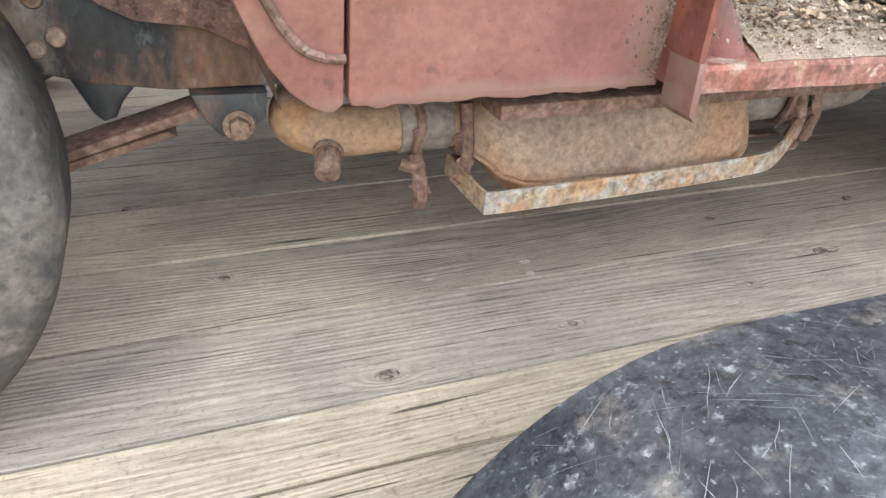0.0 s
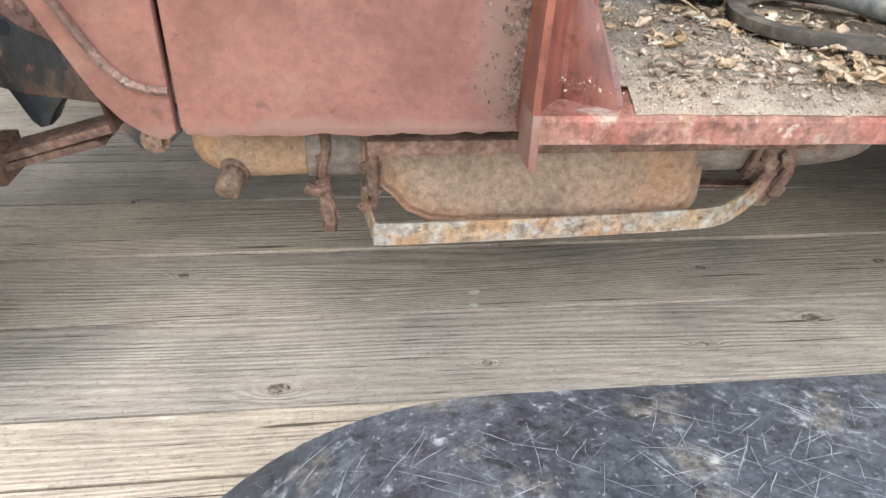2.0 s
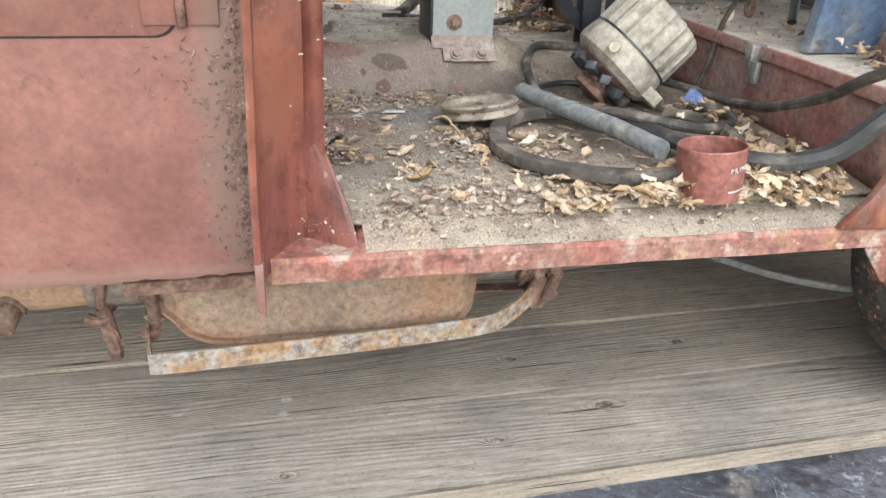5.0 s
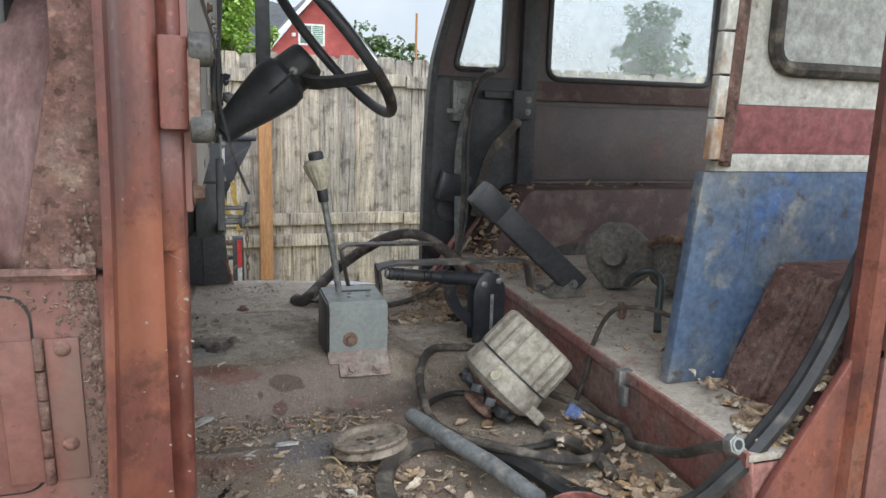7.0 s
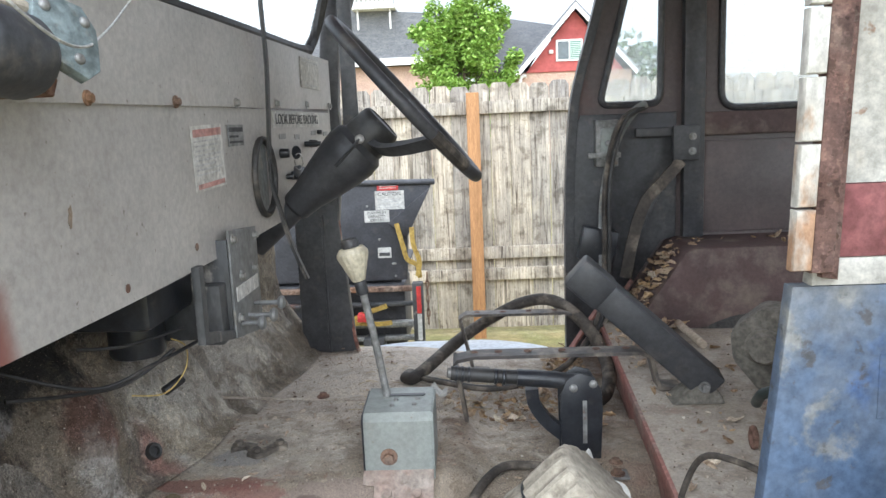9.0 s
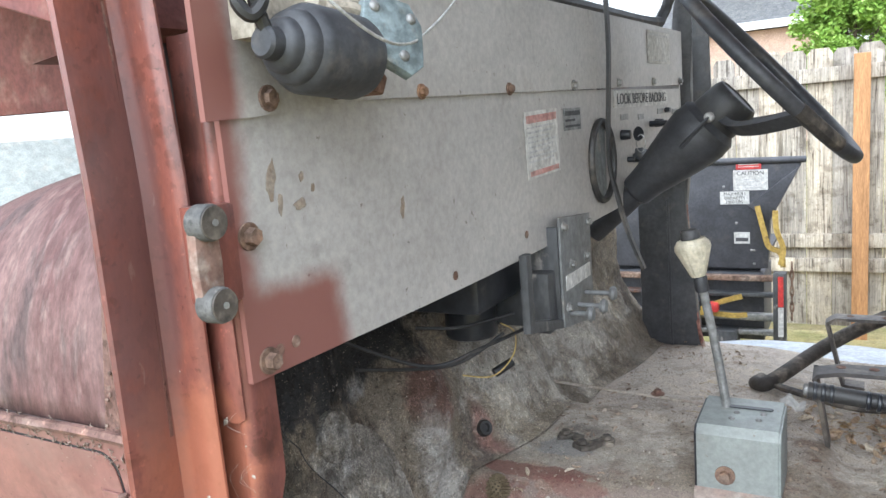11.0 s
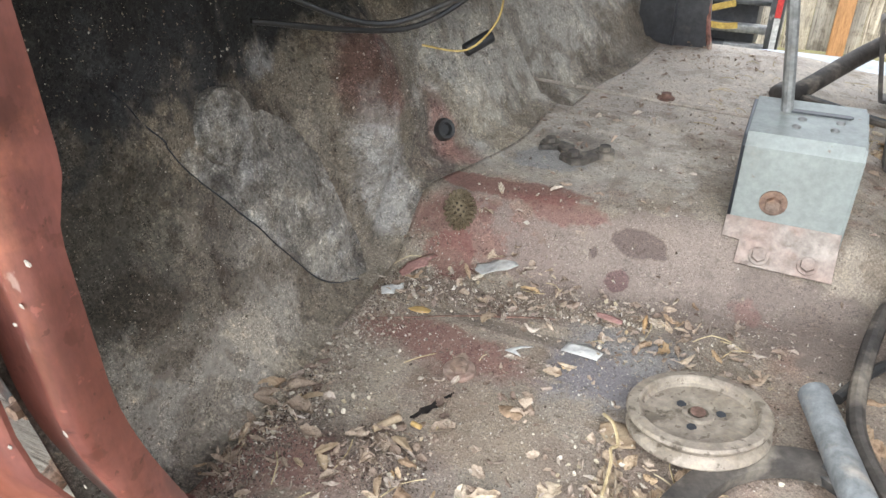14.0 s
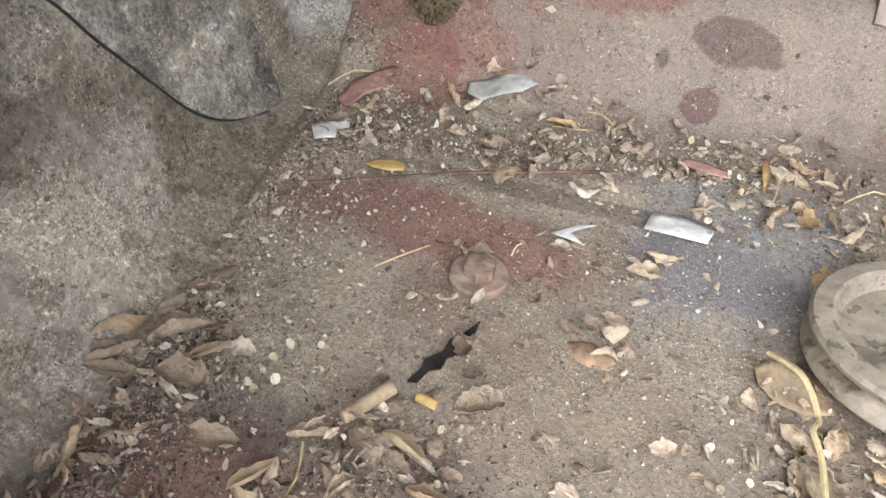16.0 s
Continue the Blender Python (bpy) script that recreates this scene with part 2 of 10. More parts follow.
def zones(m, spots, soft=0.7, mid=-0.3):
    """Stains, and painted light and shade, of their own place on a surface: (centre, radii, colour, amount), with
    ragged edges.
    """
    nt = m.node_tree
    bsdf = nt.nodes["Principled BSDF"]
    colour = bsdf.inputs["Base Color"].links[0].from_socket
    tc = nt.nodes.new("ShaderNodeTexCoord")
    wob = nt.nodes.new("ShaderNodeTexNoise")
    wob.inputs["Scale"].default_value, wob.inputs["Detail"].default_value, wob.inputs["Roughness"].default_value = 16.0, 7.0, 0.68
    nt.links.new(tc.outputs["Object"], wob.inputs["Vector"])
    for centre, radii, tint, amount in spots:
        mp = nt.nodes.new("ShaderNodeMapping")
        mp.vector_type = "POINT"
        mp.inputs["Scale"].default_value = [1 / r for r in radii]
        mp.inputs["Location"].default_value = [-c / r for c, r in zip(centre, radii)]
        nt.links.new(tc.outputs["Object"], mp.inputs["Vector"])
        far = nt.nodes.new("ShaderNodeVectorMath")
        far.operation = "LENGTH"
        nt.links.new(mp.outputs["Vector"], far.inputs[0])
        add = nt.nodes.new("ShaderNodeMath")
        add.operation = "MULTIPLY_ADD"
        add.inputs[1].default_value = -2.6
        nt.links.new(wob.outputs["Fac"], add.inputs[0])
        nt.links.new(far.outputs["Value"], add.inputs[2])
        mr = nt.nodes.new("ShaderNodeMapRange")
        mr.interpolation_type = "SMOOTHSTEP"
        mr.inputs["From Min"].default_value, mr.inputs["From Max"].default_value = mid - soft / 2, mid + soft / 2
        mr.inputs["To Min"].default_value, mr.inputs["To Max"].default_value = amount, 0.0
        nt.links.new(add.outputs["Value"], mr.inputs["Value"])
        colour = mix_node(nt, mr.outputs["Result"], colour, tint)
    nt.links.new(colour, bsdf.inputs["Base Color"])


def grit(m, scale=420.0, amount=0.7, dark=0.45, light=1.6, bump=0.5):
    """Sand and fine dirt: cells a few millimetres wide, each of its own tone, patchy in cover."""
    nt = m.node_tree
    bsdf = nt.nodes["Principled BSDF"]
    colour = bsdf.inputs["Base Color"].links[0].from_socket
    tc = nt.nodes.new("ShaderNodeTexCoord")
    for k, sc in ((1.0, scale), (0.8, scale * 0.37)):
        vor = nt.nodes.new("ShaderNodeTexVoronoi")
        vor.inputs["Scale"].default_value = sc
        nt.links.new(tc.outputs["Object"], vor.inputs["Vector"])
        sep = nt.nodes.new("ShaderNodeSeparateColor")
        nt.links.new(vor.outputs["Color"], sep.inputs["Color"])
        tone = ramp_node(nt, sep.outputs["Red"], [(0.0, (dark,) * 3), (0.25, (0.9, 0.9, 0.9)), (0.72, (1.05, 1.05, 1.05)), (0.9, (light, light * 0.98, light * 0.94)), (1.0, (light * 1.25,) * 3)])
        cover = ramp_node(nt, noise_node(nt, tc.outputs["Object"], sc * 0.045, 6.0, 0.65, 0.5), [(0.38, (0.15 * amount,) * 3), (0.6, (amount * k,) * 3)])
        colour = mix_node(nt, cover, colour, tone, "MULTIPLY") if k == 1.0 else mix_node(nt, cover, colour, ramp_node(nt, sep.outputs["Green"], [(0.0, (dark, dark, dark)), (0.18, (1, 1, 1)), (0.88, (1, 1, 1)), (1.0, (light,) * 3)]), "MULTIPLY")
        if k == 1.0 and bump:
            bp = nt.nodes.new("ShaderNodeBump")
            bp.inputs["Strength"].default_value, bp.inputs["Distance"].default_value = bump, 0.0015
            nt.links.new(sep.outputs["Red"], bp.inputs["Height"])
            if bsdf.inputs["Normal"].links:
                nt.links.new(bsdf.inputs["Normal"].links[0].from_socket, bp.inputs["Normal"])
            nt.links.new(bp.outputs["Normal"], bsdf.inputs["Normal"])
    nt.links.new(colour, bsdf.inputs["Base Color"])


def mottled(m, layers):
    """Blotches and flecks of grime: each layer is (scale, darkest, lightest, width of the edge, how far out from the middle)."""
    nt = m.node_tree
    bsdf = nt.nodes["Principled BSDF"]
    colour = bsdf.inputs["Base Color"].links[0].from_socket
    tc = nt.nodes.new("ShaderNodeTexCoord")
    for scale, dark, light, edge, out in layers:
        n = noise_node(nt, tc.outputs["Object"], scale, 5.0, 0.55, 0.1)
        colour = mix_node(nt, 1.0, colour, ramp_node(nt, n, [(0.5 - out - edge, (dark, dark * 0.97, dark * 0.94)), (0.5 - out, (1, 1, 1)), (0.5 + out, (1, 1, 1)), (0.5 + out + edge, (light, light * 0.99, light * 0.96))]), "MULTIPLY")
    nt.links.new(colour, bsdf.inputs["Base Color"])


DUST = (0.33, 0.28, 0.22)
RED = surface("red_primer_paint", (0.24, 0.107, 0.088), (0.203, 0.09, 0.075), 4, [((0.255, 0.155, 0.126), 7, 0.54, 0.7, 0.5), ((0.14, 0.067, 0.056), 5, 0.56, 0.7, 0.5), ((0.11, 0.06, 0.05), 30, 0.62, 0.7, 0.6)], 0.5, bump=0.14, speck=0.3, mottle=0.3)
RED_DUSTY = surface("dusty_red_primer_paint", (0.155, 0.085, 0.07), (0.175, 0.11, 0.092), 7, [((0.23, 0.18, 0.148), 14, 0.56, 0.68, 0.5), ((0.07, 0.045, 0.04), 16, 0.56, 0.66, 0.65), ((0.32, 0.265, 0.22), 55, 0.62, 0.7, 0.5)], 0.75, bump=0.5, speck=0.5, mottle=0.4)
RED_BRIGHT = surface("bright_red_oxide_paint", (0.2, 0.068, 0.051), (0.13, 0.051, 0.044), 4, [((0.29, 0.088, 0.047), 4, 0.53, 0.64, 0.7), ((0.08, 0.042, 0.039), 5, 0.55, 0.64, 0.65), ((0.34, 0.235, 0.2), 25, 0.67, 0.71, 0.6), ((0.19, 0.135, 0.115), 4, 0.62, 0.7, 0.45)], 0.34, bump=0.12, speck=0.3, mottle=0.3, stretch=(2.5, 2.5, 0.9))
RED_SILL = surface("chipped_red_sill_paint", (0.25, 0.098, 0.076), (0.27, 0.145, 0.115), 11, [((0.4, 0.33, 0.27), 18, 0.52, 0.6, 0.7), ((0.44, 0.38, 0.32), 45, 0.62, 0.67, 0.6), ((0.12, 0.065, 0.05), 26, 0.56, 0.64, 0.8), ((0.34, 0.2, 0.1), 22, 0.6, 0.66, 0.6)], 0.7, bump=0.8, speck=0.7, mottle=0.7)
RED_DARK = surface("dark_maroon_paint", (0.13, 0.05, 0.045), (0.2, 0.075, 0.06), 4, [(DUST, 16, 0.55, 0.75, 0.35)], 0.6, bump=0.15)
HOOD_RUST = surface("faded_maroon_hood_paint", (0.115, 0.06, 0.056), (0.17, 0.105, 0.097), 8, [((0.26, 0.19, 0.17), 20, 0.54, 0.66, 0.5), ((0.055, 0.042, 0.042), 10, 0.54, 0.66, 0.7)], 0.7, bump=0.3, stretch=(2, 0.8, 0.8))
DARK_IN = surface("dark_brown_inner_paint", (0.1, 0.082, 0.08), (0.135, 0.105, 0.1), 4, [((0.19, 0.075, 0.062), 3, 0.54, 0.64, 0.5), (DUST, 22, 0.62, 0.8, 0.3)], 0.5, bump=0.08, speck=0.3, mottle=0.25)
FRAME_IN = surface("black_door_frame_paint", (0.05, 0.051, 0.056), (0.076, 0.076, 0.078), 6, [(DUST, 25, 0.58, 0.8, 0.25)], 0.45, bump=0.1)
DASH = surface("grey_dash_paint", (0.4, 0.38, 0.355), (0.36, 0.34, 0.318), 3, [((0.26, 0.2, 0.155), 9, 0.68, 0.73, 0.4), ((0.45, 0.43, 0.405), 9, 0.55, 0.7, 0.25), ((0.2, 0.182, 0.165), 14, 0.62, 0.7, 0.35), ((0.23, 0.205, 0.18), 4, 0.56, 0.68, 0.35), ((0.12, 0.09, 0.07), 80, 0.67, 0.71, 0.8)], 0.42, bump=0.06, speck=0.3, mottle=0.18)
FLOORPAN = surface("dirty_floor_pan", (0.34, 0.285, 0.225), (0.275, 0.228, 0.18), 4, [((0.28, 0.165, 0.13), 5, 0.53, 0.66, 0.6), ((0.45, 0.405, 0.34), 7, 0.58, 0.68, 0.4), ((0.19, 0.152, 0.12), 8, 0.56, 0.66, 0.6)], 0.9, bump=0.6, grain=420, speck=0.6, mottle=0.3)
FIREWALL = surface("grimy_firewall", (0.265, 0.225, 0.175), (0.185, 0.155, 0.122), 5, [((0.34, 0.31, 0.265), 5, 0.55, 0.64, 0.4), ((0.19, 0.1, 0.085), 4, 0.6, 0.66, 0.5), ((0.07, 0.06, 0.05), 4, 0.54, 0.62, 0.7)], 0.8, bump=0.6, grain=420, speck=0.6, mottle=0.35)
REDDIRT, PALE, DARKOIL, GREYD = (0.24, 0.125, 0.105), (0.4, 0.365, 0.315), (0.11, 0.095, 0.085), (0.27, 0.265, 0.27)
zones(FLOORPAN, [((0.60, 1.085, 0.46), (0.11, 0.035, 0.1), REDDIRT, 0.62), ((0.52, 0.885, 0.46), (0.05, 0.06, 0.1), (0.15, 0.115, 0.095), 0.55), ((0.62, 0.905, 0.46), (0.05, 0.04, 0.1), (0.15, 0.115, 0.095), 0.6), ((0.58, 0.87, 0.46), (0.06, 0.035, 0.1), REDDIRT, 0.6), ((0.49, 0.84, 0.46), (0.03, 0.05, 0.1), REDDIRT, 0.7), ((0.70, 0.84, 0.46), (0.09, 0.07, 0.1), PALE, 0.6),
    ((0.78, 1.12, 0.46), (0.07, 0.07, 0.1), GREYD, 0.7), ((0.62, 1.46, 0.54), (0.16, 0.12, 0.1), PALE, 0.55), ((0.56, 1.262, 0.50), (0.10, 0.03, 0.05), REDDIRT, 0.75), ((0.76, 1.275, 0.50), (0.045, 0.016, 0.03), DARKOIL, 0.7),
    # the pale (0.80, 1.95) zone paints daylight from the far door onto the floor
    ((0.735, 1.252, 0.47), (0.014, 0.014, 0.03), (0.2, 0.12, 0.11), 0.8), ((0.62, 1.52, 0.54), (0.06, 0.05, 0.1), DARKOIL, 0.5), ((0.80, 1.95, 0.47), (0.6, 0.45, 0.2), (0.55, 0.49, 0.42), 0.8), ((0.86, 0.74, 0.45), (0.28, 0.09, 0.1), (0.34, 0.285, 0.225), 0.6), ((1.0, 1.28, 0.48), (0.15, 0.04, 0.05), DARKOIL, 0.6)])
# the (0.33, 1.0, 0.90) zone paints the dark under the dash over the grime
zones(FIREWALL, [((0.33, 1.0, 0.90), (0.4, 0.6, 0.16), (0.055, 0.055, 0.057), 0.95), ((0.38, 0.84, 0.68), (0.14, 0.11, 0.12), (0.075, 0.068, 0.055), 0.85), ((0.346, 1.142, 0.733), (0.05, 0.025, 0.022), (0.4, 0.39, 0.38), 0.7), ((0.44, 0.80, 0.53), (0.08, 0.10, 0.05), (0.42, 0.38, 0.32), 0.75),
    # the pale (0.42, 1.8) zone paints the same door light on the wall
    ((0.42, 1.265, 0.68), (0.08, 0.05, 0.06), (0.16, 0.085, 0.07), 0.8), ((0.44, 1.24, 0.57), (0.06, 0.04, 0.09), (0.43, 0.405, 0.375), 0.65), ((0.46, 1.37, 0.58), (0.08, 0.025, 0.06), REDDIRT, 0.8), ((0.42, 1.47, 0.68), (0.08, 0.10, 0.06), (0.36, 0.335, 0.3), 0.7), ((0.40, 0.98, 0.60), (0.08, 0.04, 0.05), DARKOIL, 0.5), ((0.42, 1.8, 0.6), (0.12, 0.4, 0.12), (0.42, 0.385, 0.335), 0.8)])
TOE = surface("scuffed_grey_toe_panel", (0.3, 0.272, 0.235), (0.2, 0.182, 0.158), 6, [((0.43, 0.415, 0.395), 11, 0.53, 0.62, 0.75), ((0.09, 0.08, 0.07), 9, 0.55, 0.66, 0.7), ((0.1, 0.09, 0.08), 40, 0.57, 0.66, 0.6), ((0.5, 0.47, 0.43), 90, 0.6, 0.67, 0.6)], 0.75, bump=0.7, grain=260, speck=0.8, mottle=0.8)
mottled(TOE, [(14, 0.72, 1.25, 0.03, 0.06), (44, 0.78, 1.25, 0.02, 0.09), (110, 0.7, 1.4, 0.02, 0.12)])
grit(TOE, 800.0, 0.9, 0.4, 1.6, 0.6)
mottled(FLOORPAN, [(22, 0.82, 1.08, 0.05, 0.05), (110, 0.6, 1.3, 0.02, 0.13)])
OIL, BRICK = (0.15, 0.112, 0.095), (0.23, 0.105, 0.085)
zones(FLOORPAN, [((0.762, 1.30, 0.507), (0.03, 0.012, 0.016), OIL, 0.8), ((0.744, 1.268, 0.468), (0.011, 0.011, 0.016), (0.17, 0.1, 0.09), 0.8), ((0.708, 1.282, 0.492), (0.006, 0.006, 0.01), OIL, 0.85), ((0.58, 1.325, 0.53), (0.12, 0.022, 0.03), BRICK, 0.75), ((0.53, 1.24, 0.473), (0.035, 0.04, 0.03), BRICK, 0.7),
    ((0.60, 1.088, 0.46), (0.085, 0.032, 0.1), BRICK, 0.34), ((0.58, 1.175, 0.46), (0.11, 0.022, 0.1), (0.19, 0.14, 0.115), 0.7), ((0.76, 1.10, 0.46), (0.05, 0.035, 0.1), (0.2, 0.18, 0.185), 0.75), ((0.52, 0.86, 0.46), (0.06, 0.04, 0.1), (0.25, 0.145, 0.118), 0.65), ((0.60, 1.43, 0.54), (0.05, 0.035, 0.03), (0.26, 0.27, 0.28), 0.55),
    ((0.70, 0.98, 0.46), (0.06, 0.05, 0.1), (0.3, 0.23, 0.165), 0.5), ((0.66, 1.14, 0.46), (0.12, 0.01, 0.1), (0.14, 0.11, 0.09), 0.6)], 0.25)
zones(FLOORPAN, [((0.80, 1.275, 0.49), (0.2, 0.07, 0.07), (0.26, 0.206, 0.174), 0.85), ((1.0, 1.26, 0.49), (0.18, 0.06, 0.06), (0.2, 0.158, 0.132), 0.8), ((0.66, 0.86, 0.46), (0.09, 0.06, 0.1), (0.24, 0.18, 0.145), 0.6), ((0.84, 0.96, 0.46), (0.09, 0.07, 0.1), (0.28, 0.22, 0.175), 0.55)], 0.25)
zones(FLOORPAN, [((0.762, 1.30, 0.507), (0.034, 0.013, 0.018), OIL, 0.9), ((0.744, 1.268, 0.468), (0.013, 0.012, 0.018), (0.16, 0.1, 0.09), 0.9), ((0.708, 1.282, 0.492), (0.008, 0.007, 0.012), OIL, 0.9), ((0.66, 1.31, 0.525), (0.06, 0.02, 0.03), BRICK, 0.6), ((0.90, 1.27, 0.48), (0.05, 0.02, 0.03), (0.24, 0.13, 0.11), 0.55)], 0.25)
grit(FLOORPAN, 1200.0, 0.8, 0.4, 1.35, 0.7)
grit(FLOORPAN, 430.0, 0.3, 0.55, 1.25, 0.4)
# the two blackest zones here deepen that painted shade below the dash
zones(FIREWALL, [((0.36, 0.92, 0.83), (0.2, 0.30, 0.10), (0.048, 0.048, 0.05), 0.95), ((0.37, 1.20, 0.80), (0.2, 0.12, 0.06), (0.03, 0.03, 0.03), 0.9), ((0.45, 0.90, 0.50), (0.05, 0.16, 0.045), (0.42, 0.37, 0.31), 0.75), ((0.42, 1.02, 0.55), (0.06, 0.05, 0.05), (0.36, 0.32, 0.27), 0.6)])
mottled(FIREWALL, [(10, 0.72, 1.22, 0.03, 0.05), (34, 0.78, 1.2, 0.02, 0.09), (110, 0.65, 1.4, 0.02, 0.13)])
grit(FIREWALL, 900.0, 1.0, 0.38, 1.5, 0.8)
grit(FIREWALL, 380.0, 0.5, 0.5, 1.4, 0.6)
PLATFORM = surface("dusty_platform_paint", (0.44, 0.39, 0.33), (0.37, 0.325, 0.275), 6, [((0.24, 0.1, 0.08), 7, 0.62, 0.7, 0.5), ((0.42, 0.375, 0.32), 15, 0.56, 0.68, 0.5), ((0.18, 0.15, 0.13), 30, 0.58, 0.68, 0.6)], 0.85, bump=0.6, grain=180, speck=0.35, mottle=0.3)
mottled(PLATFORM, [(16, 0.85, 1.06, 0.05, 0.06), (70, 0.75, 1.1, 0.02, 0.13)])
grit(PLATFORM, 900.0, 0.3, 0.6, 1.15, 0.2)
RISER = surface("red_riser_paint", (0.33, 0.145, 0.118), (0.26, 0.145, 0.125), 5, [((0.35, 0.28, 0.235), 5, 0.52, 0.66, 0.6), ((0.34, 0.22, 0.12), 14, 0.62, 0.7, 0.5), ((0.14, 0.07, 0.06), 30, 0.6, 0.68, 0.6)], 0.7, bump=0.3)
mottled(RED_DUSTY, [(18, 0.72, 1.15, 0.04, 0.06), (70, 0.6, 1.4, 0.02, 0.1)])
mottled(RED, [(5, 0.84, 1.08, 0.08, 0.04), (110, 0.8, 1.12, 0.02, 0.16)])
mottled(RED_BRIGHT, [(9, 0.70, 1.08, 0.08, 0.05), (38, 0.74, 1.06, 0.03, 0.08), (110, 0.65, 1.5, 0.015, 0.16)])
# pillar highlight painted in orange, its hollow darkened for shade and dirt
zones(RED_BRIGHT, [((0.55, 0.64, 0.86), (0.05, 0.06, 0.09), (0.36, 0.13, 0.075), 0.65), ((0.55, 0.64, 0.60), (0.05, 0.06, 0.08), (0.32, 0.115, 0.07), 0.5), ((0.525, 0.62, 1.05), (0.02, 0.05, 0.2), (0.12, 0.065, 0.062), 0.6)])
grit(RED_DUSTY, 420.0, 0.35)
zones(RED, [((0.50, 0.655, 0.62), (0.035, 0.05, 0.35), (0.2, 0.13, 0.105), 0.75), ((0.32, 0.655, 0.88), (0.3, 0.05, 0.06), (0.18, 0.1, 0.082), 0.6), ((0.3, 0.655, 0.400), (0.4, 0.05, 0.014), (0.24, 0.15, 0.12), 0.6)])
BLACK = surface("black_satin_paint", (0.018, 0.02, 0.025), (0.03, 0.032, 0.036), 8, [(DUST, 30, 0.6, 0.8, 0.25)], 0.35, bump=0.08)
BLACK_PLASTIC = surface("black_plastic", (0.034, 0.035, 0.039), (0.05, 0.05, 0.053), 7, [(DUST, 12, 0.56, 0.78, 0.22)], 0.5, bump=0.1)
RUBBER = surface("aged_black_rubber", (0.02, 0.02, 0.021), (0.038, 0.036, 0.034), 9, [(DUST, 14, 0.56, 0.74, 0.4)], 0.5, bump=0.2)
RUBBER_DUST = surface("dusty_grey_rubber", (0.085, 0.073, 0.062), (0.045, 0.04, 0.036), 12, [(DUST, 18, 0.5, 0.68, 0.55)], 0.6, bump=0.3)
STRAPM = surface("dusty_black_steel", (0.055, 0.05, 0.048), (0.085, 0.075, 0.068), 9, [(DUST, 14, 0.48, 0.62, 0.55)], 0.55, bump=0.12)
TYRE = surface("weathered_tyre_rubber", (0.07, 0.066, 0.062), (0.12, 0.112, 0.102), 5, [((0.05, 0.05, 0.05), 7, 0.53, 0.62, 0.8), ((0.2, 0.175, 0.145), 11, 0.56, 0.66, 0.7), ((0.04, 0.039, 0.037), 50, 0.58, 0.66, 0.6)], 0.85, bump=0.8)
CHASSIS = surface("flaking_black_chassis_paint", (0.035, 0.038, 0.042), (0.07, 0.07, 0.07), 9, [((0.22, 0.1, 0.06), 7, 0.56, 0.66, 0.8), ((0.33, 0.3, 0.27), 17, 0.6, 0.66, 0.8)], 0.55, bump=0.4, stretch=(1, 1, 0.5))
FRAME = surface("patinated_black_frame", (0.026, 0.028, 0.031), (0.05, 0.047, 0.045), 7, [((0.2, 0.115, 0.075), 5, 0.52, 0.6, 0.8), ((0.3, 0.25, 0.2), 9, 0.61, 0.67, 0.45), ((0.22, 0.235, 0.25), 24, 0.6, 0.66, 0.4), ((0.16, 0.07, 0.05), 16, 0.58, 0.64, 0.7)], 0.6, bump=0.4, stretch=(1, 1, 0.5))
RUST = surface("rusted_steel", (0.24, 0.155, 0.11), (0.16, 0.105, 0.08), 12, [((0.33, 0.26, 0.21), 16, 0.5, 0.66, 0.6), ((0.36, 0.17, 0.07), 9, 0.56, 0.7, 0.5), ((0.07, 0.05, 0.04), 45, 0.57, 0.66, 0.75)], 0.85, bump=1.0, speck=0.9, mottle=0.9)
MUFFLER = surface("rusty_muffler_steel", (0.27, 0.19, 0.135), (0.31, 0.24, 0.18), 3, [((0.33, 0.155, 0.075), 3, 0.46, 0.62, 0.75), ((0.36, 0.32, 0.26), 6, 0.6, 0.7, 0.4), ((0.13, 0.08, 0.06), 12, 0.58, 0.68, 0.5)], 0.75, bump=0.5, speck=0.6, mottle=0.35)
mottled(MUFFLER, [(130, 0.84, 1.06, 0.03, 0.08)])
PIPE = surface("orange_rusted_pipe", (0.36, 0.225, 0.135), (0.30, 0.20, 0.14), 5, [((0.40, 0.21, 0.08), 7, 0.50, 0.64, 0.7), ((0.33, 0.26, 0.22), 6, 0.55, 0.68, 0.6), ((0.14, 0.085, 0.06), 60, 0.62, 0.68, 0.6)], 0.8, bump=0.4, speck=0.5, mottle=0.35)
DARKPIPE = surface("dull_grey_brown_pipe", (0.215, 0.175, 0.15), (0.17, 0.135, 0.115), 9, [((0.29, 0.25, 0.21), 12, 0.52, 0.66, 0.6), ((0.26, 0.14, 0.08), 10, 0.58, 0.68, 0.5)], 0.85, bump=0.6, speck=0.6, mottle=0.4)
SKID = surface("flaking_painted_strap", (0.33, 0.2, 0.115), (0.3, 0.255, 0.2), 14, [((0.33, 0.34, 0.33), 38, 0.52, 0.6, 0.6), ((0.13, 0.075, 0.055), 60, 0.56, 0.64, 0.7), ((0.42, 0.3, 0.11), 35, 0.6, 0.68, 0.6)], 0.8, bump=0.7, speck=0.8)
DARKRUST = surface("dark_crusty_rust", (0.13, 0.08, 0.06), (0.22, 0.13, 0.1), 20, [((0.3, 0.23, 0.18), 30, 0.55, 0.68, 0.6)], 0.9, bump=1.0)
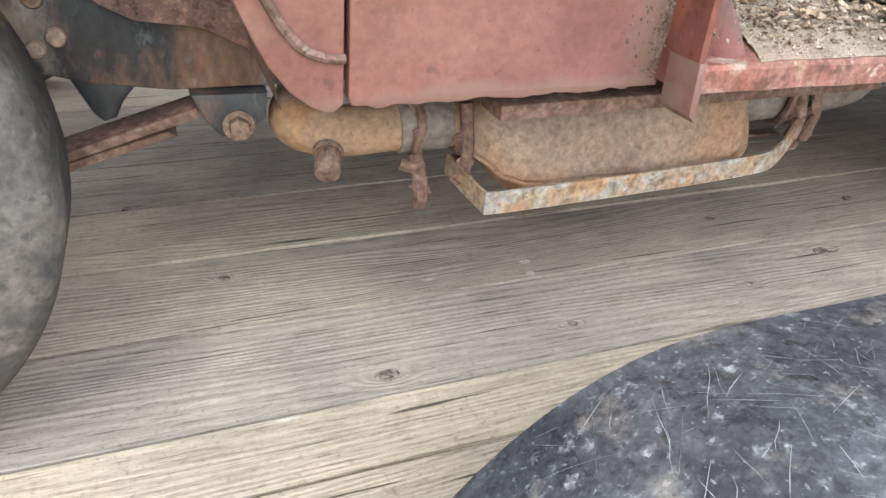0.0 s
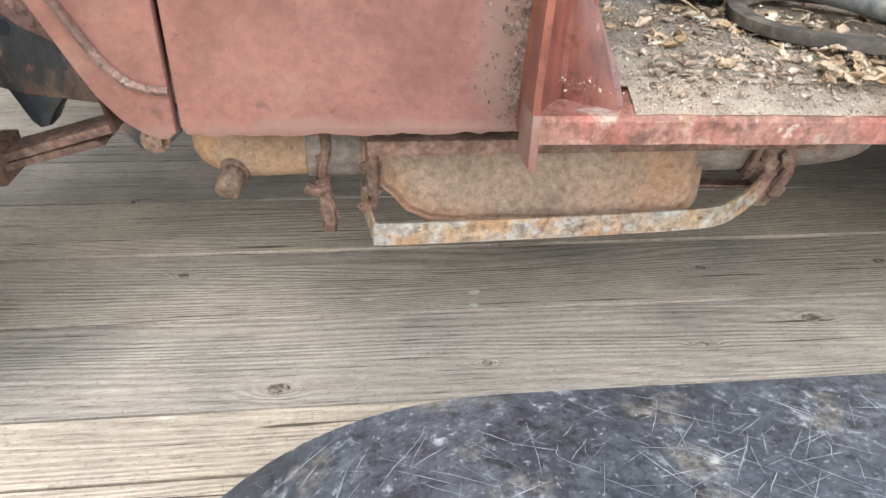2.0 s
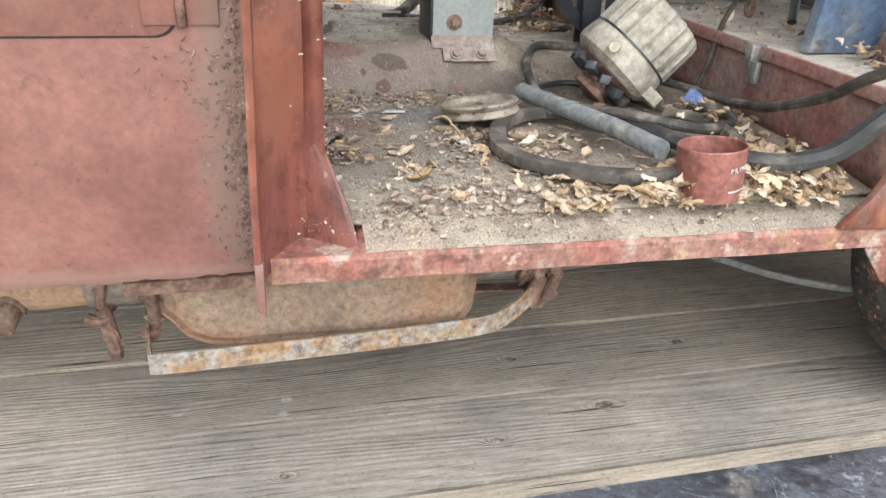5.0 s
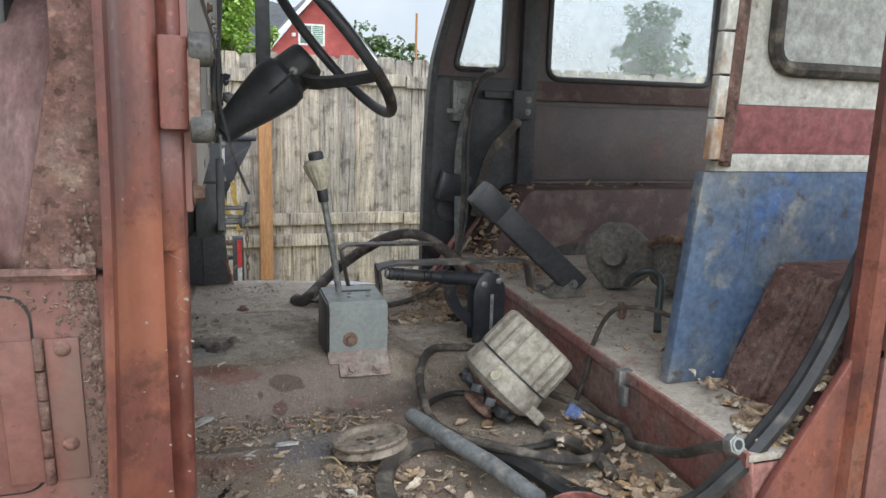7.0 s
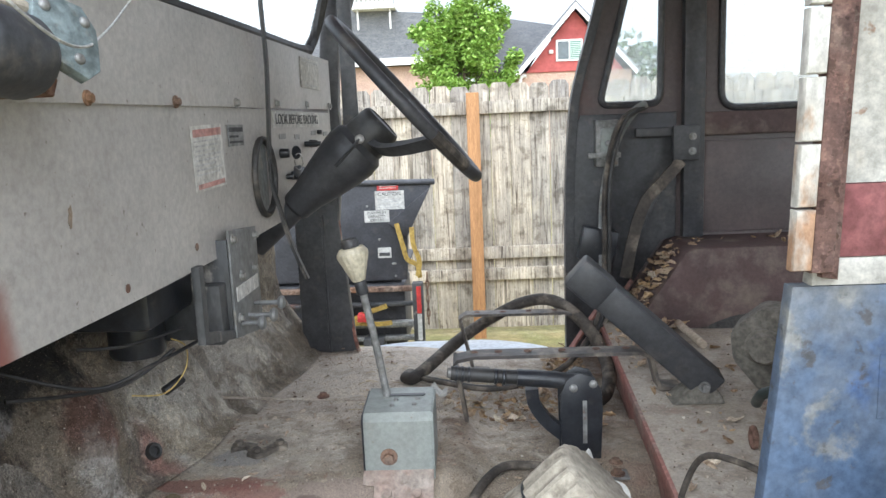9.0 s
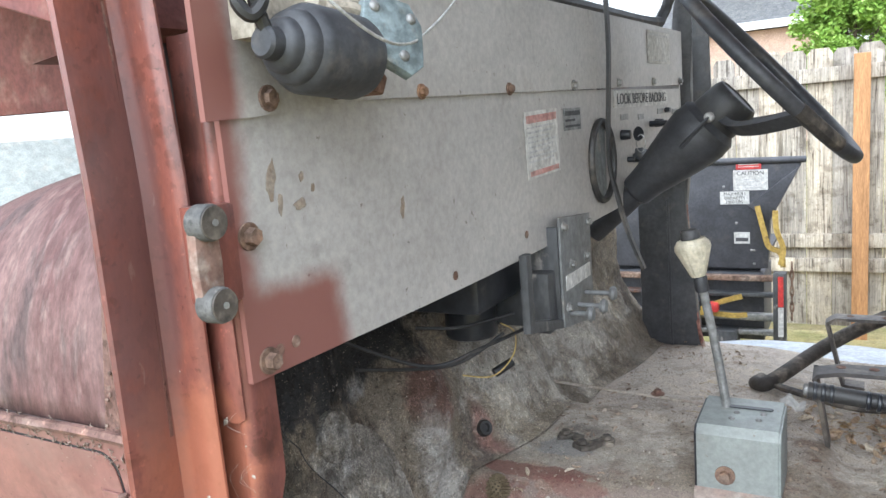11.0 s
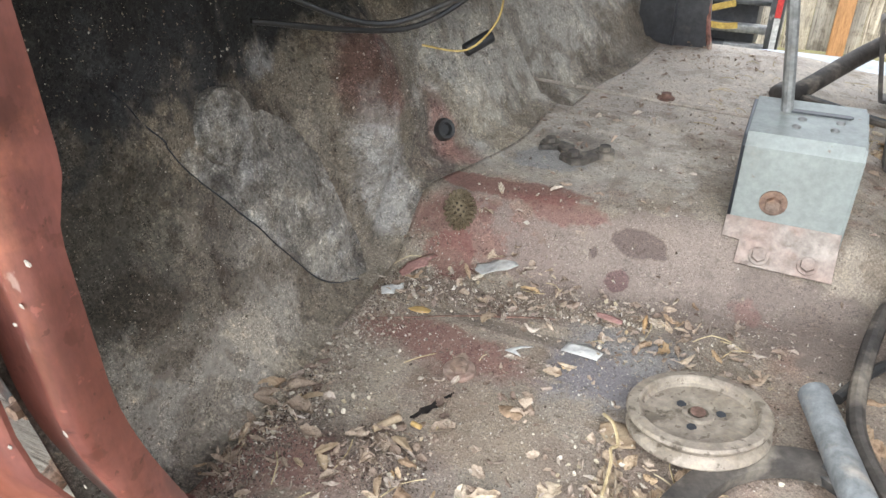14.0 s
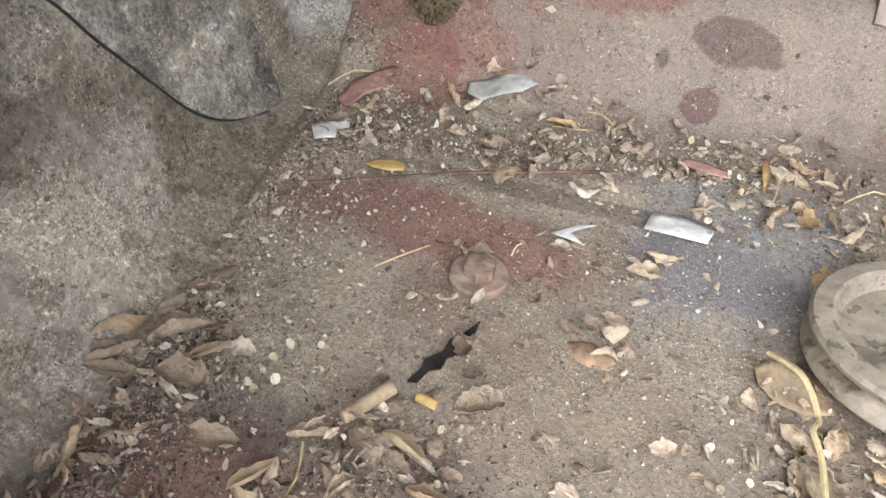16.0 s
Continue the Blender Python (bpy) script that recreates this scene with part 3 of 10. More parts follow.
STEEL = surface("dull_grey_steel", (0.3, 0.3, 0.29), (0.22, 0.22, 0.215), 10, [(DUST, 18, 0.55, 0.72, 0.5), ((0.24, 0.12, 0.06), 22, 0.64, 0.7, 0.6)], 0.5, 0.5, bump=0.2)
GALV = surface("weathered_zinc_steel", (0.3, 0.325, 0.305), (0.265, 0.28, 0.262), 7, [((0.36, 0.32, 0.26), 16, 0.6, 0.7, 0.4), ((0.2, 0.14, 0.1), 70, 0.66, 0.71, 0.7)], 0.5, 0.25, bump=0.12, speck=0.3, mottle=0.2)
ALUM = surface("dirty_cast_aluminium", (0.40, 0.36, 0.295), (0.32, 0.285, 0.232), 12, [((0.17, 0.145, 0.11), 25, 0.56, 0.66, 0.7)], 0.75, 0.1, bump=0.4)
TANKMAT = surface("dusty_grey_tank", (0.16, 0.148, 0.125), (0.2, 0.182, 0.155), 10, [((0.12, 0.11, 0.09), 20, 0.58, 0.7, 0.6)], 0.8, bump=0.3)
TUBEGREY = surface("dusty_grey_tube", (0.22, 0.23, 0.228), (0.17, 0.175, 0.172), 14, [(DUST, 30, 0.55, 0.7, 0.5)], 0.7, bump=0.2)
PULLEY = surface("grey_pulley_steel", (0.33, 0.28, 0.22), (0.27, 0.225, 0.18), 11, [((0.24, 0.14, 0.1), 16, 0.62, 0.7, 0.5)], 0.65, 0.2, bump=0.2)
mottled(PULLEY, [(30, 0.62, 1.0, 0.04, 0.07), (120, 0.6, 1.1, 0.02, 0.1)])
zones(PULLEY, [((0.873, 1.055, 0.478), (0.034, 0.034, 0.03), (0.26, 0.205, 0.16), 0.6)])
CREAM = surface("yellowed_cream_plastic", (0.55, 0.5, 0.38), (0.48, 0.43, 0.32), 20, [((0.4, 0.34, 0.24), 40, 0.62, 0.72, 0.3)], 0.5, bump=0.05, mottle=0.2)
PAPER = surface("aged_white_paper", (0.58, 0.57, 0.54), (0.5, 0.485, 0.45), 15, [((0.36, 0.32, 0.26), 25, 0.6, 0.7, 0.4)], 0.95, bump=0.05)
INK = surface("dark_ink", (0.06, 0.06, 0.065), (0.09, 0.09, 0.09), 20, rough=0.6, bump=0)
INK_GREY = surface("pale_grey_ink", (0.42, 0.42, 0.42), (0.48, 0.48, 0.47), 20, rough=0.6, bump=0)
INK_RED = surface("red_ink", (0.48, 0.25, 0.22), (0.45, 0.28, 0.25), 20, rough=0.6, bump=0)
BLUE = surface("weathered_blue_paint", (0.085, 0.13, 0.21), (0.12, 0.152, 0.205), 5, [((0.23, 0.225, 0.2), 3.5, 0.48, 0.62, 0.7), ((0.055, 0.14, 0.37), 5, 0.56, 0.66, 0.75), ((0.3, 0.29, 0.25), 14, 0.56, 0.64, 0.6), ((0.09, 0.085, 0.08), 30, 0.6, 0.66, 0.8)], 0.6, bump=0.15, speck=0.4, mottle=0.4)
WHITE = surface("chalky_white_paint", (0.55, 0.53, 0.475), (0.48, 0.46, 0.405), 6, [((0.36, 0.32, 0.25), 14, 0.57, 0.7, 0.6), ((0.3, 0.16, 0.09), 32, 0.66, 0.71, 0.7)], 0.75, bump=0.3)
STRIPE_RED = surface("faded_red_stripe_paint", (0.28, 0.1, 0.1), (0.24, 0.1, 0.095), 7, [((0.3, 0.24, 0.2), 13, 0.58, 0.7, 0.6), ((0.12, 0.08, 0.06), 28, 0.64, 0.7, 0.7)], 0.7, bump=0.3)
WHITE_RUST = surface("white_paint_with_rust", (0.62, 0.6, 0.55), (0.54, 0.51, 0.45), 9, [((0.4, 0.2, 0.09), 9, 0.55, 0.64, 0.8), ((0.2, 0.09, 0.05), 30, 0.62, 0.68, 0.7)], 0.7, bump=0.3, stretch=(1.3, 1.3, 0.7))
FENDER = surface("scratched_black_fender", (0.045, 0.051, 0.061), (0.09, 0.098, 0.112), 5, [((0.17, 0.185, 0.2), 8, 0.54, 0.7, 0.5), ((0.32, 0.34, 0.36), 45, 0.60, 0.68, 0.5), ((0.022, 0.024, 0.03), 10, 0.54, 0.64, 0.75), ((0.27, 0.25, 0.215), 13, 0.57, 0.66, 0.5), ((0.36, 0.38, 0.4), 130, 0.62, 0.68, 0.5)], 0.38, bump=0.2, speck=0.7)
mottled(FENDER, [(60, 0.65, 1.25, 0.03, 0.08), (160, 0.65, 1.5, 0.02, 0.11)])
GRASS = surface("dry_lawn", (0.33, 0.27, 0.13), (0.23, 0.22, 0.09), 3, [((0.4, 0.34, 0.2), 12, 0.52, 0.68, 0.7), ((0.12, 0.1, 0.05), 25, 0.6, 0.7, 0.6)], 0.95, bump=0.8)
DECK_KNOTS = ((0.039, 1.051, 0.012), (1.069, 0.855, 0.02), (0.22, 0.745, 0.022), (-0.106, 1.341, 0.013), (0.86, 0.80, 0.012), (0.52, 0.78, 0.010), (1.3, 1.02, 0.014), (0.95, 1.02, 0.012))
DECK = wood("weathered_deck_wood", (0.49, 0.43, 0.365), (0.43, 0.375, 0.315), (0.25, 0.208, 0.172), 0, 300.0, 0.4, 620.0, 150.0, 0.17, 0.5, DECK_KNOTS, 0.05, 0.12, 0.35, 0.95)
zones(DECK, [((-0.351, -0.44, 0.42), (0.012, 0.003, 0.02), (0.6, 0.58, 0.55), 0.6), ((-0.178, -0.468, 0.42), (0.008, 0.006, 0.02), (0.6, 0.58, 0.55), 0.6), ((-0.17, -0.43, 0.42), (0.007, 0.005, 0.02), (0.6, 0.58, 0.55), 0.6), ((-0.62, -0.70, 0.42), (0.012, 0.003, 0.02), (0.6, 0.58, 0.55), 0.5)], 0.9)
mottled(DECK, [(160, 0.75, 1.14, 0.03, 0.11)])
FENCE = wood("weathered_cedar_fence", (0.49, 0.45, 0.395), (0.36, 0.325, 0.285), (0.13, 0.108, 0.09), 2, 60.0, 0.5, 130.0, 40.0, 0.5, 1.0, (), 0.045, 0.14, 0.8, 0.75)
mottled(FENCE, [(9, 0.6, 1.12, 0.1, 0.04), (60, 0.7, 1.15, 0.03, 0.1)])
# darker red for the far side: the dim inside is part of the colour
FARBOX = surface("dimmed_far_side_red", (0.1, 0.07, 0.067), (0.135, 0.09, 0.084), 4, [(DUST, 14, 0.5, 0.72, 0.4)], 0.6, bump=0.1, speck=0.3, mottle=0.25)
FENCE_POST = surface("brown_stained_post", (0.42, 0.22, 0.1), (0.36, 0.19, 0.09), 6, rough=0.8, stretch=(4, 4, 0.4))
GLASS = glass("dusty_glass")
GLASS_FAR = glass("streaky_glass", (0.93, 0.98, 0.97), 0.2, (0.92, 0.97, 0.97))


# ---- mesh helpers ----
def part(name, bm, material, parent=None, label="", smooth=35):
    """Links a bmesh, given in world places, as one mesh object under a thing or part; a lone thing gets its origin at its base."""
    off, p = Vector(), parent
    while p:
        off += p.location
        p = p.parent
    if not parent:
        lo = [min(v.co[i] for v in bm.verts) for i in range(3)]
        hi = [max(v.co[i] for v in bm.verts) for i in range(3)]
        off = Vector(((lo[0] + hi[0]) / 2, (lo[1] + hi[1]) / 2, lo[2]))
    bmesh.ops.translate(bm, vec=-off, verts=bm.verts)
    me = bpy.data.meshes.new(name)
    bmesh.ops.recalc_face_normals(bm, faces=bm.faces)
    bm.to_mesh(me)
    bm.free()
    me.materials.append(material)
    if smooth:
        me.shade_smooth()
        me.set_sharp_from_angle(angle=radians(smooth))
    ob = new(name, me)
    if parent:
        ob.parent = parent
    else:
        ob.location = off
    if label:
        tagged(ob, label)
    return ob


def thing(name, label, category, at=(0, 0, 0), group="", kind=""):
    ob = new(name)
    ob.location = at
    ob.empty_display_size = 0.02
    return tagged(ob, label, category, group, kind)


def box(lo, hi, bevel=0.0, bm=None, m=None, seg=2):
    bm = bm or bmesh.new()
    lo, hi = Vector(lo), Vector(hi)
    t = Matrix.Translation((lo + hi) / 2) @ Matrix.Diagonal((*(hi - lo), 1))
    made = bmesh.ops.create_cube(bm, size=1.0, matrix=(m @ t) if m else t)["verts"]
    if bevel:
        edges = list({e for v in made for e in v.link_edges})
        bmesh.ops.bevel(bm, geom=edges, offset=bevel, segments=seg, affect="EDGES", profile=0.5)
    return bm


def prism(points, axis, lo, hi, bevel=0.0, bm=None):
    """A flat outline, pushed through from lo to hi along an axis; points are the other two coordinates in order."""
    bm = bm or bmesh.new()

    def place(p, v):
        p = list(p)
        p.insert("xyz".index(axis), v)
        return p

    a = [bm.verts.new(place(p, lo)) for p in points]
    b = [bm.verts.new(place(p, hi)) for p in points]
    faces = [bm.faces.new(a), bm.faces.new(b[::-1])]
    n = len(points)
    for i in range(n):
        faces.append(bm.faces.new((a[i], a[(i + 1) % n], b[(i + 1) % n], b[i])))
    if bevel:
        bmesh.ops.recalc_face_normals(bm, faces=faces)
        edges = list({e for f in faces[:2] for e in f.edges})
        bmesh.ops.bevel(bm, geom=edges, offset=bevel, segments=2, affect="EDGES", profile=0.5)
    return bm


def cyl(p, q, r, r2=None, n=20, bevel=0.0, bm=None):
    bm = bm or bmesh.new()
    p, q = Vector(p), Vector(q)
    d = q - p
    m = Matrix.Translation((p + q) / 2) @ d.to_track_quat("Z", "Y").to_matrix().to_4x4()
    made = bmesh.ops.create_cone(bm, cap_ends=True, segments=n, radius1=r, radius2=r if r2 is None else r2, depth=d.length, matrix=m)["verts"]
    if bevel:
        edges = list({e for v in made for e in v.link_edges if any(len(f.verts) > 4 for f in e.link_faces)})
        bmesh.ops.bevel(bm, geom=edges, offset=bevel, segments=2, affect="EDGES", profile=0.5)
    return bm


def lathe(profile, m, n=32, bm=None):
    """Turns (radius, height) pairs round the local z of m."""
    bm = bm or bmesh.new()
    rings = []
    for r, h in profile:
        if r < 1e-5:
            rings.append([bm.verts.new(m @ Vector((0, 0, h)))])
        else:
            rings.append([bm.verts.new(m @ Vector((r * math.cos(2 * math.pi * i / n), r * math.sin(2 * math.pi * i / n), h))) for i in range(n)])
    for a, b in zip(rings, rings[1:]):
        for i in range(n):
            quad = []
            for v in (a[i % len(a)], a[(i + 1) % len(a)], b[(i + 1) % len(b)], b[i % len(b)]):
                if v not in quad:
                    quad.append(v)
            if len(quad) > 2:
                bm.faces.new(quad)
    return bm


def curve_points(points, steps=8, closed=False):
    """A smooth line through the points."""
    pts = [Vector(p) for p in points]
    n = len(pts)
    out = []
    for i in range(n if closed else n - 1):
        if closed:
            a, b, c, d = pts[i - 1], pts[i], pts[(i + 1) % n], pts[(i + 2) % n]
        else:
            a, b, c, d = pts[max(i - 1, 0)], pts[i], pts[i + 1], pts[min(i + 2, n - 1)]
        for k in range(steps):
            t = k / steps
            out.append(0.5 * (2 * b + (c - a) * t + (2 * a - 5 * b + 4 * c - d) * t * t + (3 * b - a - 3 * c + d) * t ** 3))
    if not closed:
        out.append(pts[-1])
    return out


def sweep(points, section, closed=False, bm=None, up=(0, 0, 1)):
    """Pushes a closed section, (across, up) pairs, along a line, kept as upright as it goes."""
    bm = bm or bmesh.new()
    pts = [Vector(p) for p in points]
    n, up, rings = len(pts), Vector(up), []
    last = None
    for i, p in enumerate(pts):
        d = (pts[(i + 1) % n] - pts[i - 1]) if closed else (pts[min(i + 1, n - 1)] - pts[max(i - 1, 0)])
        d.normalize()
        side = d.cross(up)
        if side.length < 0.15 and last is not None:
            side = last - d * last.dot(d)
        elif side.length < 0.05:
            side = d.orthogonal()
        side.normalize()
        if last is not None and side.dot(last) < 0:
            side = -side
        last = side
        top = side.cross(d)
        rings.append([bm.verts.new(p + side * a + top * b) for a, b in section])
    k = len(section)
    for i in range(n if closed else n - 1):
        a, b = rings[i], rings[(i + 1) % n]
        for j in range(k):
            bm.faces.new((a[j], a[(j + 1) % k], b[(j + 1) % k], b[j]))
    if not closed:
        bm.faces.new(rings[0][::-1])
        bm.faces.new(rings[-1])
    return bm


def ring_section(r, n=10, flat=1.0):
    return [(r * math.cos(2 * math.pi * i / n), r * flat * math.sin(2 * math.pi * i / n)) for i in range(n)]


def tube(points, r, n=10, steps=8, closed=False, bm=None, up=(0, 0, 1), flat=1.0):
    return sweep(curve_points(points, steps, closed), ring_section(r, n, flat), closed, bm, up)


def sheet(f, us, vs, bm=None):
    """A surface f(u, v) over two lists of steps."""
    bm = bm or bmesh.new()
    grid = [[bm.verts.new(f(u, v)) for v in vs] for u in us]
    for i in range(len(us) - 1):
        for j in range(len(vs) - 1):
            bm.faces.new((grid[i][j], grid[i + 1][j], grid[i + 1][j + 1], grid[i][j + 1]))
    return bm


def steps(a, b, n):
    return [a + (b - a) * i / n for i in range(n + 1)]


def ease(a, b, v):
    t = min(1.0, max(0.0, (v - a) / (b - a)))
    return t * t * (3 - 2 * t)


def thicken(ob, t, offset=-1.0):
    mod = ob.modifiers.new("thickness", "SOLIDIFY")
    mod.thickness, mod.offset = t, offset
    return ob


def hexbolt(at, normal, r=0.009, h=0.006, washer=1.5, bm=None):
    """A hexagon head on a washer."""
    n = Vector(normal).normalized()
    at = Vector(at)
    bm = cyl(at, at + n * 0.0025, r * washer, n=18, bm=bm)
    cyl(at + n * 0.002, at + n * (0.002 + h), r, r * 0.92, n=6, bm=bm)
    return bm


def dome(at, normal, r=0.008, h=0.004, bm=None):
    n = Vector(normal).normalized()
    m = Matrix.Translation(at) @ n.to_track_quat("Z", "Y").to_matrix().to_4x4()
    return lathe([(r, -0.001), (r, 0.001), (r * 0.8, h * 0.7), (r * 0.4, h), (0, h * 0.95)], m, 14, bm)

# ---- ground, trailer, fence ----
gb = sheet(lambda u, v: (u, v, -0.42 + 0.02 * math.sin(u * 1.7) * math.cos(v * 1.3)), steps(-14, 16, 30), steps(-12, 18, 30))
for f in ((-300, -300, 300, -12), (-300, 18, 300, 300), (-300, -12, -14, 18), (16, -12, 300, 18)):
    gb.faces.new([gb.verts.new(p) for p in ((f[0], f[1], -0.42), (f[2], f[1], -0.42), (f[2], f[3], -0.42), (f[0], f[3], -0.42))])
tagged(part("ground", gb, GRASS), "dry yellowed lawn reaching to the fence", "ground", kind="structure")

trailer = thing("flatbed_trailer", "flatbed trailer with a weathered plank deck and black fenders", "trailer", (0.7, 1.4, -0.42))
for y in (0.6, 1.4, 2.2):
    part("deck_beam", box((-2.4, y - 0.05, -0.16), (3.9, y + 0.05, -0.042), 0.006), CHASSIS, trailer, "black steel deck beam")
# added sheet, no real part: keeps the bright lawn out of the plank gaps
part("deck_underlay", box((-2.4, 0.45, -0.052), (3.9, 2.545, -0.0405)), CHASSIS, trailer, "dark sheet added below the planks to keep their gaps dark")
for x in (0.35, 1.15):
    wm = pose(x + 0.05, 0.26, -0.1, 90, 0, 0)
    part("trailer_wheel", lathe([(0.0, -0.06), (0.16, -0.06), (0.17, -0.08), (0.29, -0.09), (0.31, -0.06), (0.31, 0.06), (0.29, 0.09), (0.17, 0.08), (0.16, 0.06), (0.0, 0.06)], wm, 40), RUBBER, trailer, "black trailer tyre under the fender")

def fender_shape(u, v):
    # u runs along the trailer, v from the deck side outwards
    drop = 0.32 * max(0.0, 1 - (u - 0.06) / 0.42) ** 2.6 if u < 0.48 else 0.32 * max(0.0, (u - 1.35) / 0.42) ** 2.2
    crown = 0.018 * math.sin(math.pi * v)
    return (u, 0.42 - 0.30 * v, 0.262 - drop + crown - 0.02 * (v < 0.01))

fen = part("fender", sheet(fender_shape, steps(0.06, 1.75, 60), [0, 0.015] + steps(0.05, 0.95, 16) + [1.0]), FENDER, trailer, "scratched black fender, rounded at its end")
thicken(fen, 0.012)
rng = random.Random(4)
sc = bmesh.new()
for i in range(360):
    x, v = rng.uniform(0.18, 1.2), rng.uniform(0.06, 0.94)
    if i % 3 == 0:
        x, v = rng.gauss(0.62, 0.1), min(0.94, max(0.06, rng.gauss(0.45, 0.2)))
    a, l = rng.choice((rng.gauss(0.6, 0.25), rng.gauss(2.2, 0.4))), rng.uniform(0.01, 0.07) ** 1.0
    w = rng.choice((rng.uniform(0.0001, 0.0003), rng.uniform(0.0002, 0.0004)))
    pts = []
    for k in range(4):
        u = x + math.cos(a) * l * k / 3 + rng.uniform(-1, 1) * 0.0015
        vv = min(0.97, max(0.04, v + math.sin(a) * l * k / 3 / 0.3))
        p = Vector(fender_shape(u, vv))
        pts.append(p + Vector((0, 0, 0.0009)))
    side = Vector((-math.sin(a), -math.cos(a), 0)) * w
    ring = [sc.verts.new(p + side * (1 if 0 < k < 3 else 0.3)) for k, p in enumerate(pts)] + [sc.verts.new(p - side * (1 if 0 < k < 3 else 0.3)) for k, p in reversed(list(enumerate(pts)))]
    sc.faces.new(ring)
SCRATCH = surface("pale_scratched_paint", (0.33, 0.34, 0.35), (0.2, 0.21, 0.23), 30, rough=0.6, bump=0)
tagged(part("scratch", sc, SCRATCH, fen, "pale scratches in the paint", smooth=0), kind="stuff")

edges = [0.44, 0.592, 0.708, 0.917, 1.124, 1.338, 1.552, 1.640, 1.725, 1.93, 2.135, 2.34, 2.545]
rng = random.Random(11)
for k, (a, b) in enumerate(zip(edges, edges[1:])):
    joint = rng.uniform(1.9, 3.0)
    for x0, x1 in ((-2.4, joint), (joint + 0.006, 3.9)):
        g, dz = 0.0034, rng.uniform(-0.0012, 0.0012)
        n = 40
        bm = bmesh.new()
        top = []
        for i in range(n + 1):
            x = x0 + (x1 - x0) * i / n
            w = 0.0022 * noise.noise((x * 2.3, k * 7.1, 0))
            row = []
            for y, z in ((a + g + w, -0.04), (a + g + w, -0.0008), (a + g + 0.0006 + w, 0.0), (b - g - 0.0006 + w, 0.0), (b - g + w, -0.0008), (b - g + w, -0.04)):
                row.append(bm.verts.new((x, y, z + dz + 0.002 * noise.noise((x * 1.1, k * 3.3, 5)))))
            top.append(row)
        for r, s in zip(top, top[1:]):
            for j in range(6):
                bm.faces.new((r[j], s[j], s[(j + 1) % 6], r[(j + 1) % 6]))
        bm.faces.new(top[0])
        bm.faces.new(top[-1][::-1])
        part("plank", bm, DECK, trailer)
# dark strips in the joints: dirt, and the shade of the narrow gaps painted in
JOINT = surface("dark_joint_fill", (0.055, 0.045, 0.038), (0.09, 0.075, 0.062), 30, rough=0.95)
for y in edges[1:-1]:
    part("joint_dirt", sheet(lambda x, v: (x, y - 0.0045 + 0.009 * v + 0.0022 * noise.noise((x * 2.3, y * 10, 0)), -0.009 + 0.003 * noise.noise((x * 30, v, y))), steps(-1.2, 2.4, 200), steps(0, 1, 2)), JOINT, trailer, "dark strip for the dirt and shade in the joint")
# knots and bolt holes in the planks
KNOT = surface("dark_knot_wood", (0.11, 0.09, 0.075), (0.28, 0.235, 0.195), 90, rough=0.9)
for x, y, r in DECK_KNOTS:
    r *= 0.55
    m = pose(x, y, 0.0008, 0, 0, rng.uniform(-8, 8)) @ Matrix.Diagonal((1.5, 1, 1, 1))
    part("knot", lathe([(0, 0.0012), (r * 0.4, 0.0016), (r * 0.55, 0.0006), (r * 0.8, 0.0014), (r, -0.001)], m, 18), KNOT, trailer, "dark knot in the plank")

# ---- fence along the yard ----
fence = thing("board_fence", "weathered grey cedar board fence with dog-eared tops", "fence", (1.5, 5.5, -0.42))
FY = 5.5
rng = random.Random(7)
x, k = -5.2, 0
while x < 9.0:
    w = 0.139 + rng.uniform(-0.004, 0.004)
    gap = rng.choice((0.002, 0.004, 0.008, 0.002))
    top = 1.41 + rng.uniform(-0.012, 0.012) + 0.012 * math.sin(x)
    lean = rng.uniform(-0.004, 0.004)
    c = 0.034
    y = FY + rng.uniform(-0.004, 0.004)
    pts = [(x, -0.36), (x + w, -0.36), (x + w + lean, top - c), (x + w * 0.83 + lean, top), (x + w * 0.17 + lean, top), (x + lean, top - c)]
    part("board", prism(pts, "y", y, y + 0.016, 0.002), FENCE, fence)
    x += w + gap
for z in (1.205, 0.16, 0.0):
    for x0 in (-5.2, -2.75, -0.3, 2.15, 4.6, 7.05):
        if z == 0.0 and x0 != -0.3:
            continue
        part("rail", prism([(x0, z), (x0 + 2.44, z + 0.012), (x0 + 2.44, z + 0.1), (x0, z + 0.088)], "y", FY - 0.042, FY - 0.006, 0.004), FENCE, fence, "weathered fence rail")
for x0 in (-2.8, 1.085, 3.55, 6.0, -0.5):
    part("post", box((x0 - 0.045, FY - 0.135, -0.5), (x0 + 0.045, FY - 0.045, 1.36 if x0 < 2 else 1.3), 0.005), FENCE_POST, fence, "brown-stained fence post")

# ---- the delivery jeep: body ----
jeep = thing("delivery_jeep", "stripped old delivery jeep in red primer with its doors off", "vehicle")
YS = 0.655          # outer face of the near side
YF = 2.27           # inner face of the far side
FLOOR = 0.455


def arc(cx, cz, r, a0, a1, n=14):
    return [(cx + r * math.cos(radians(a)), cz + r * math.sin(radians(a))) for a in steps(a0, a1, n)]


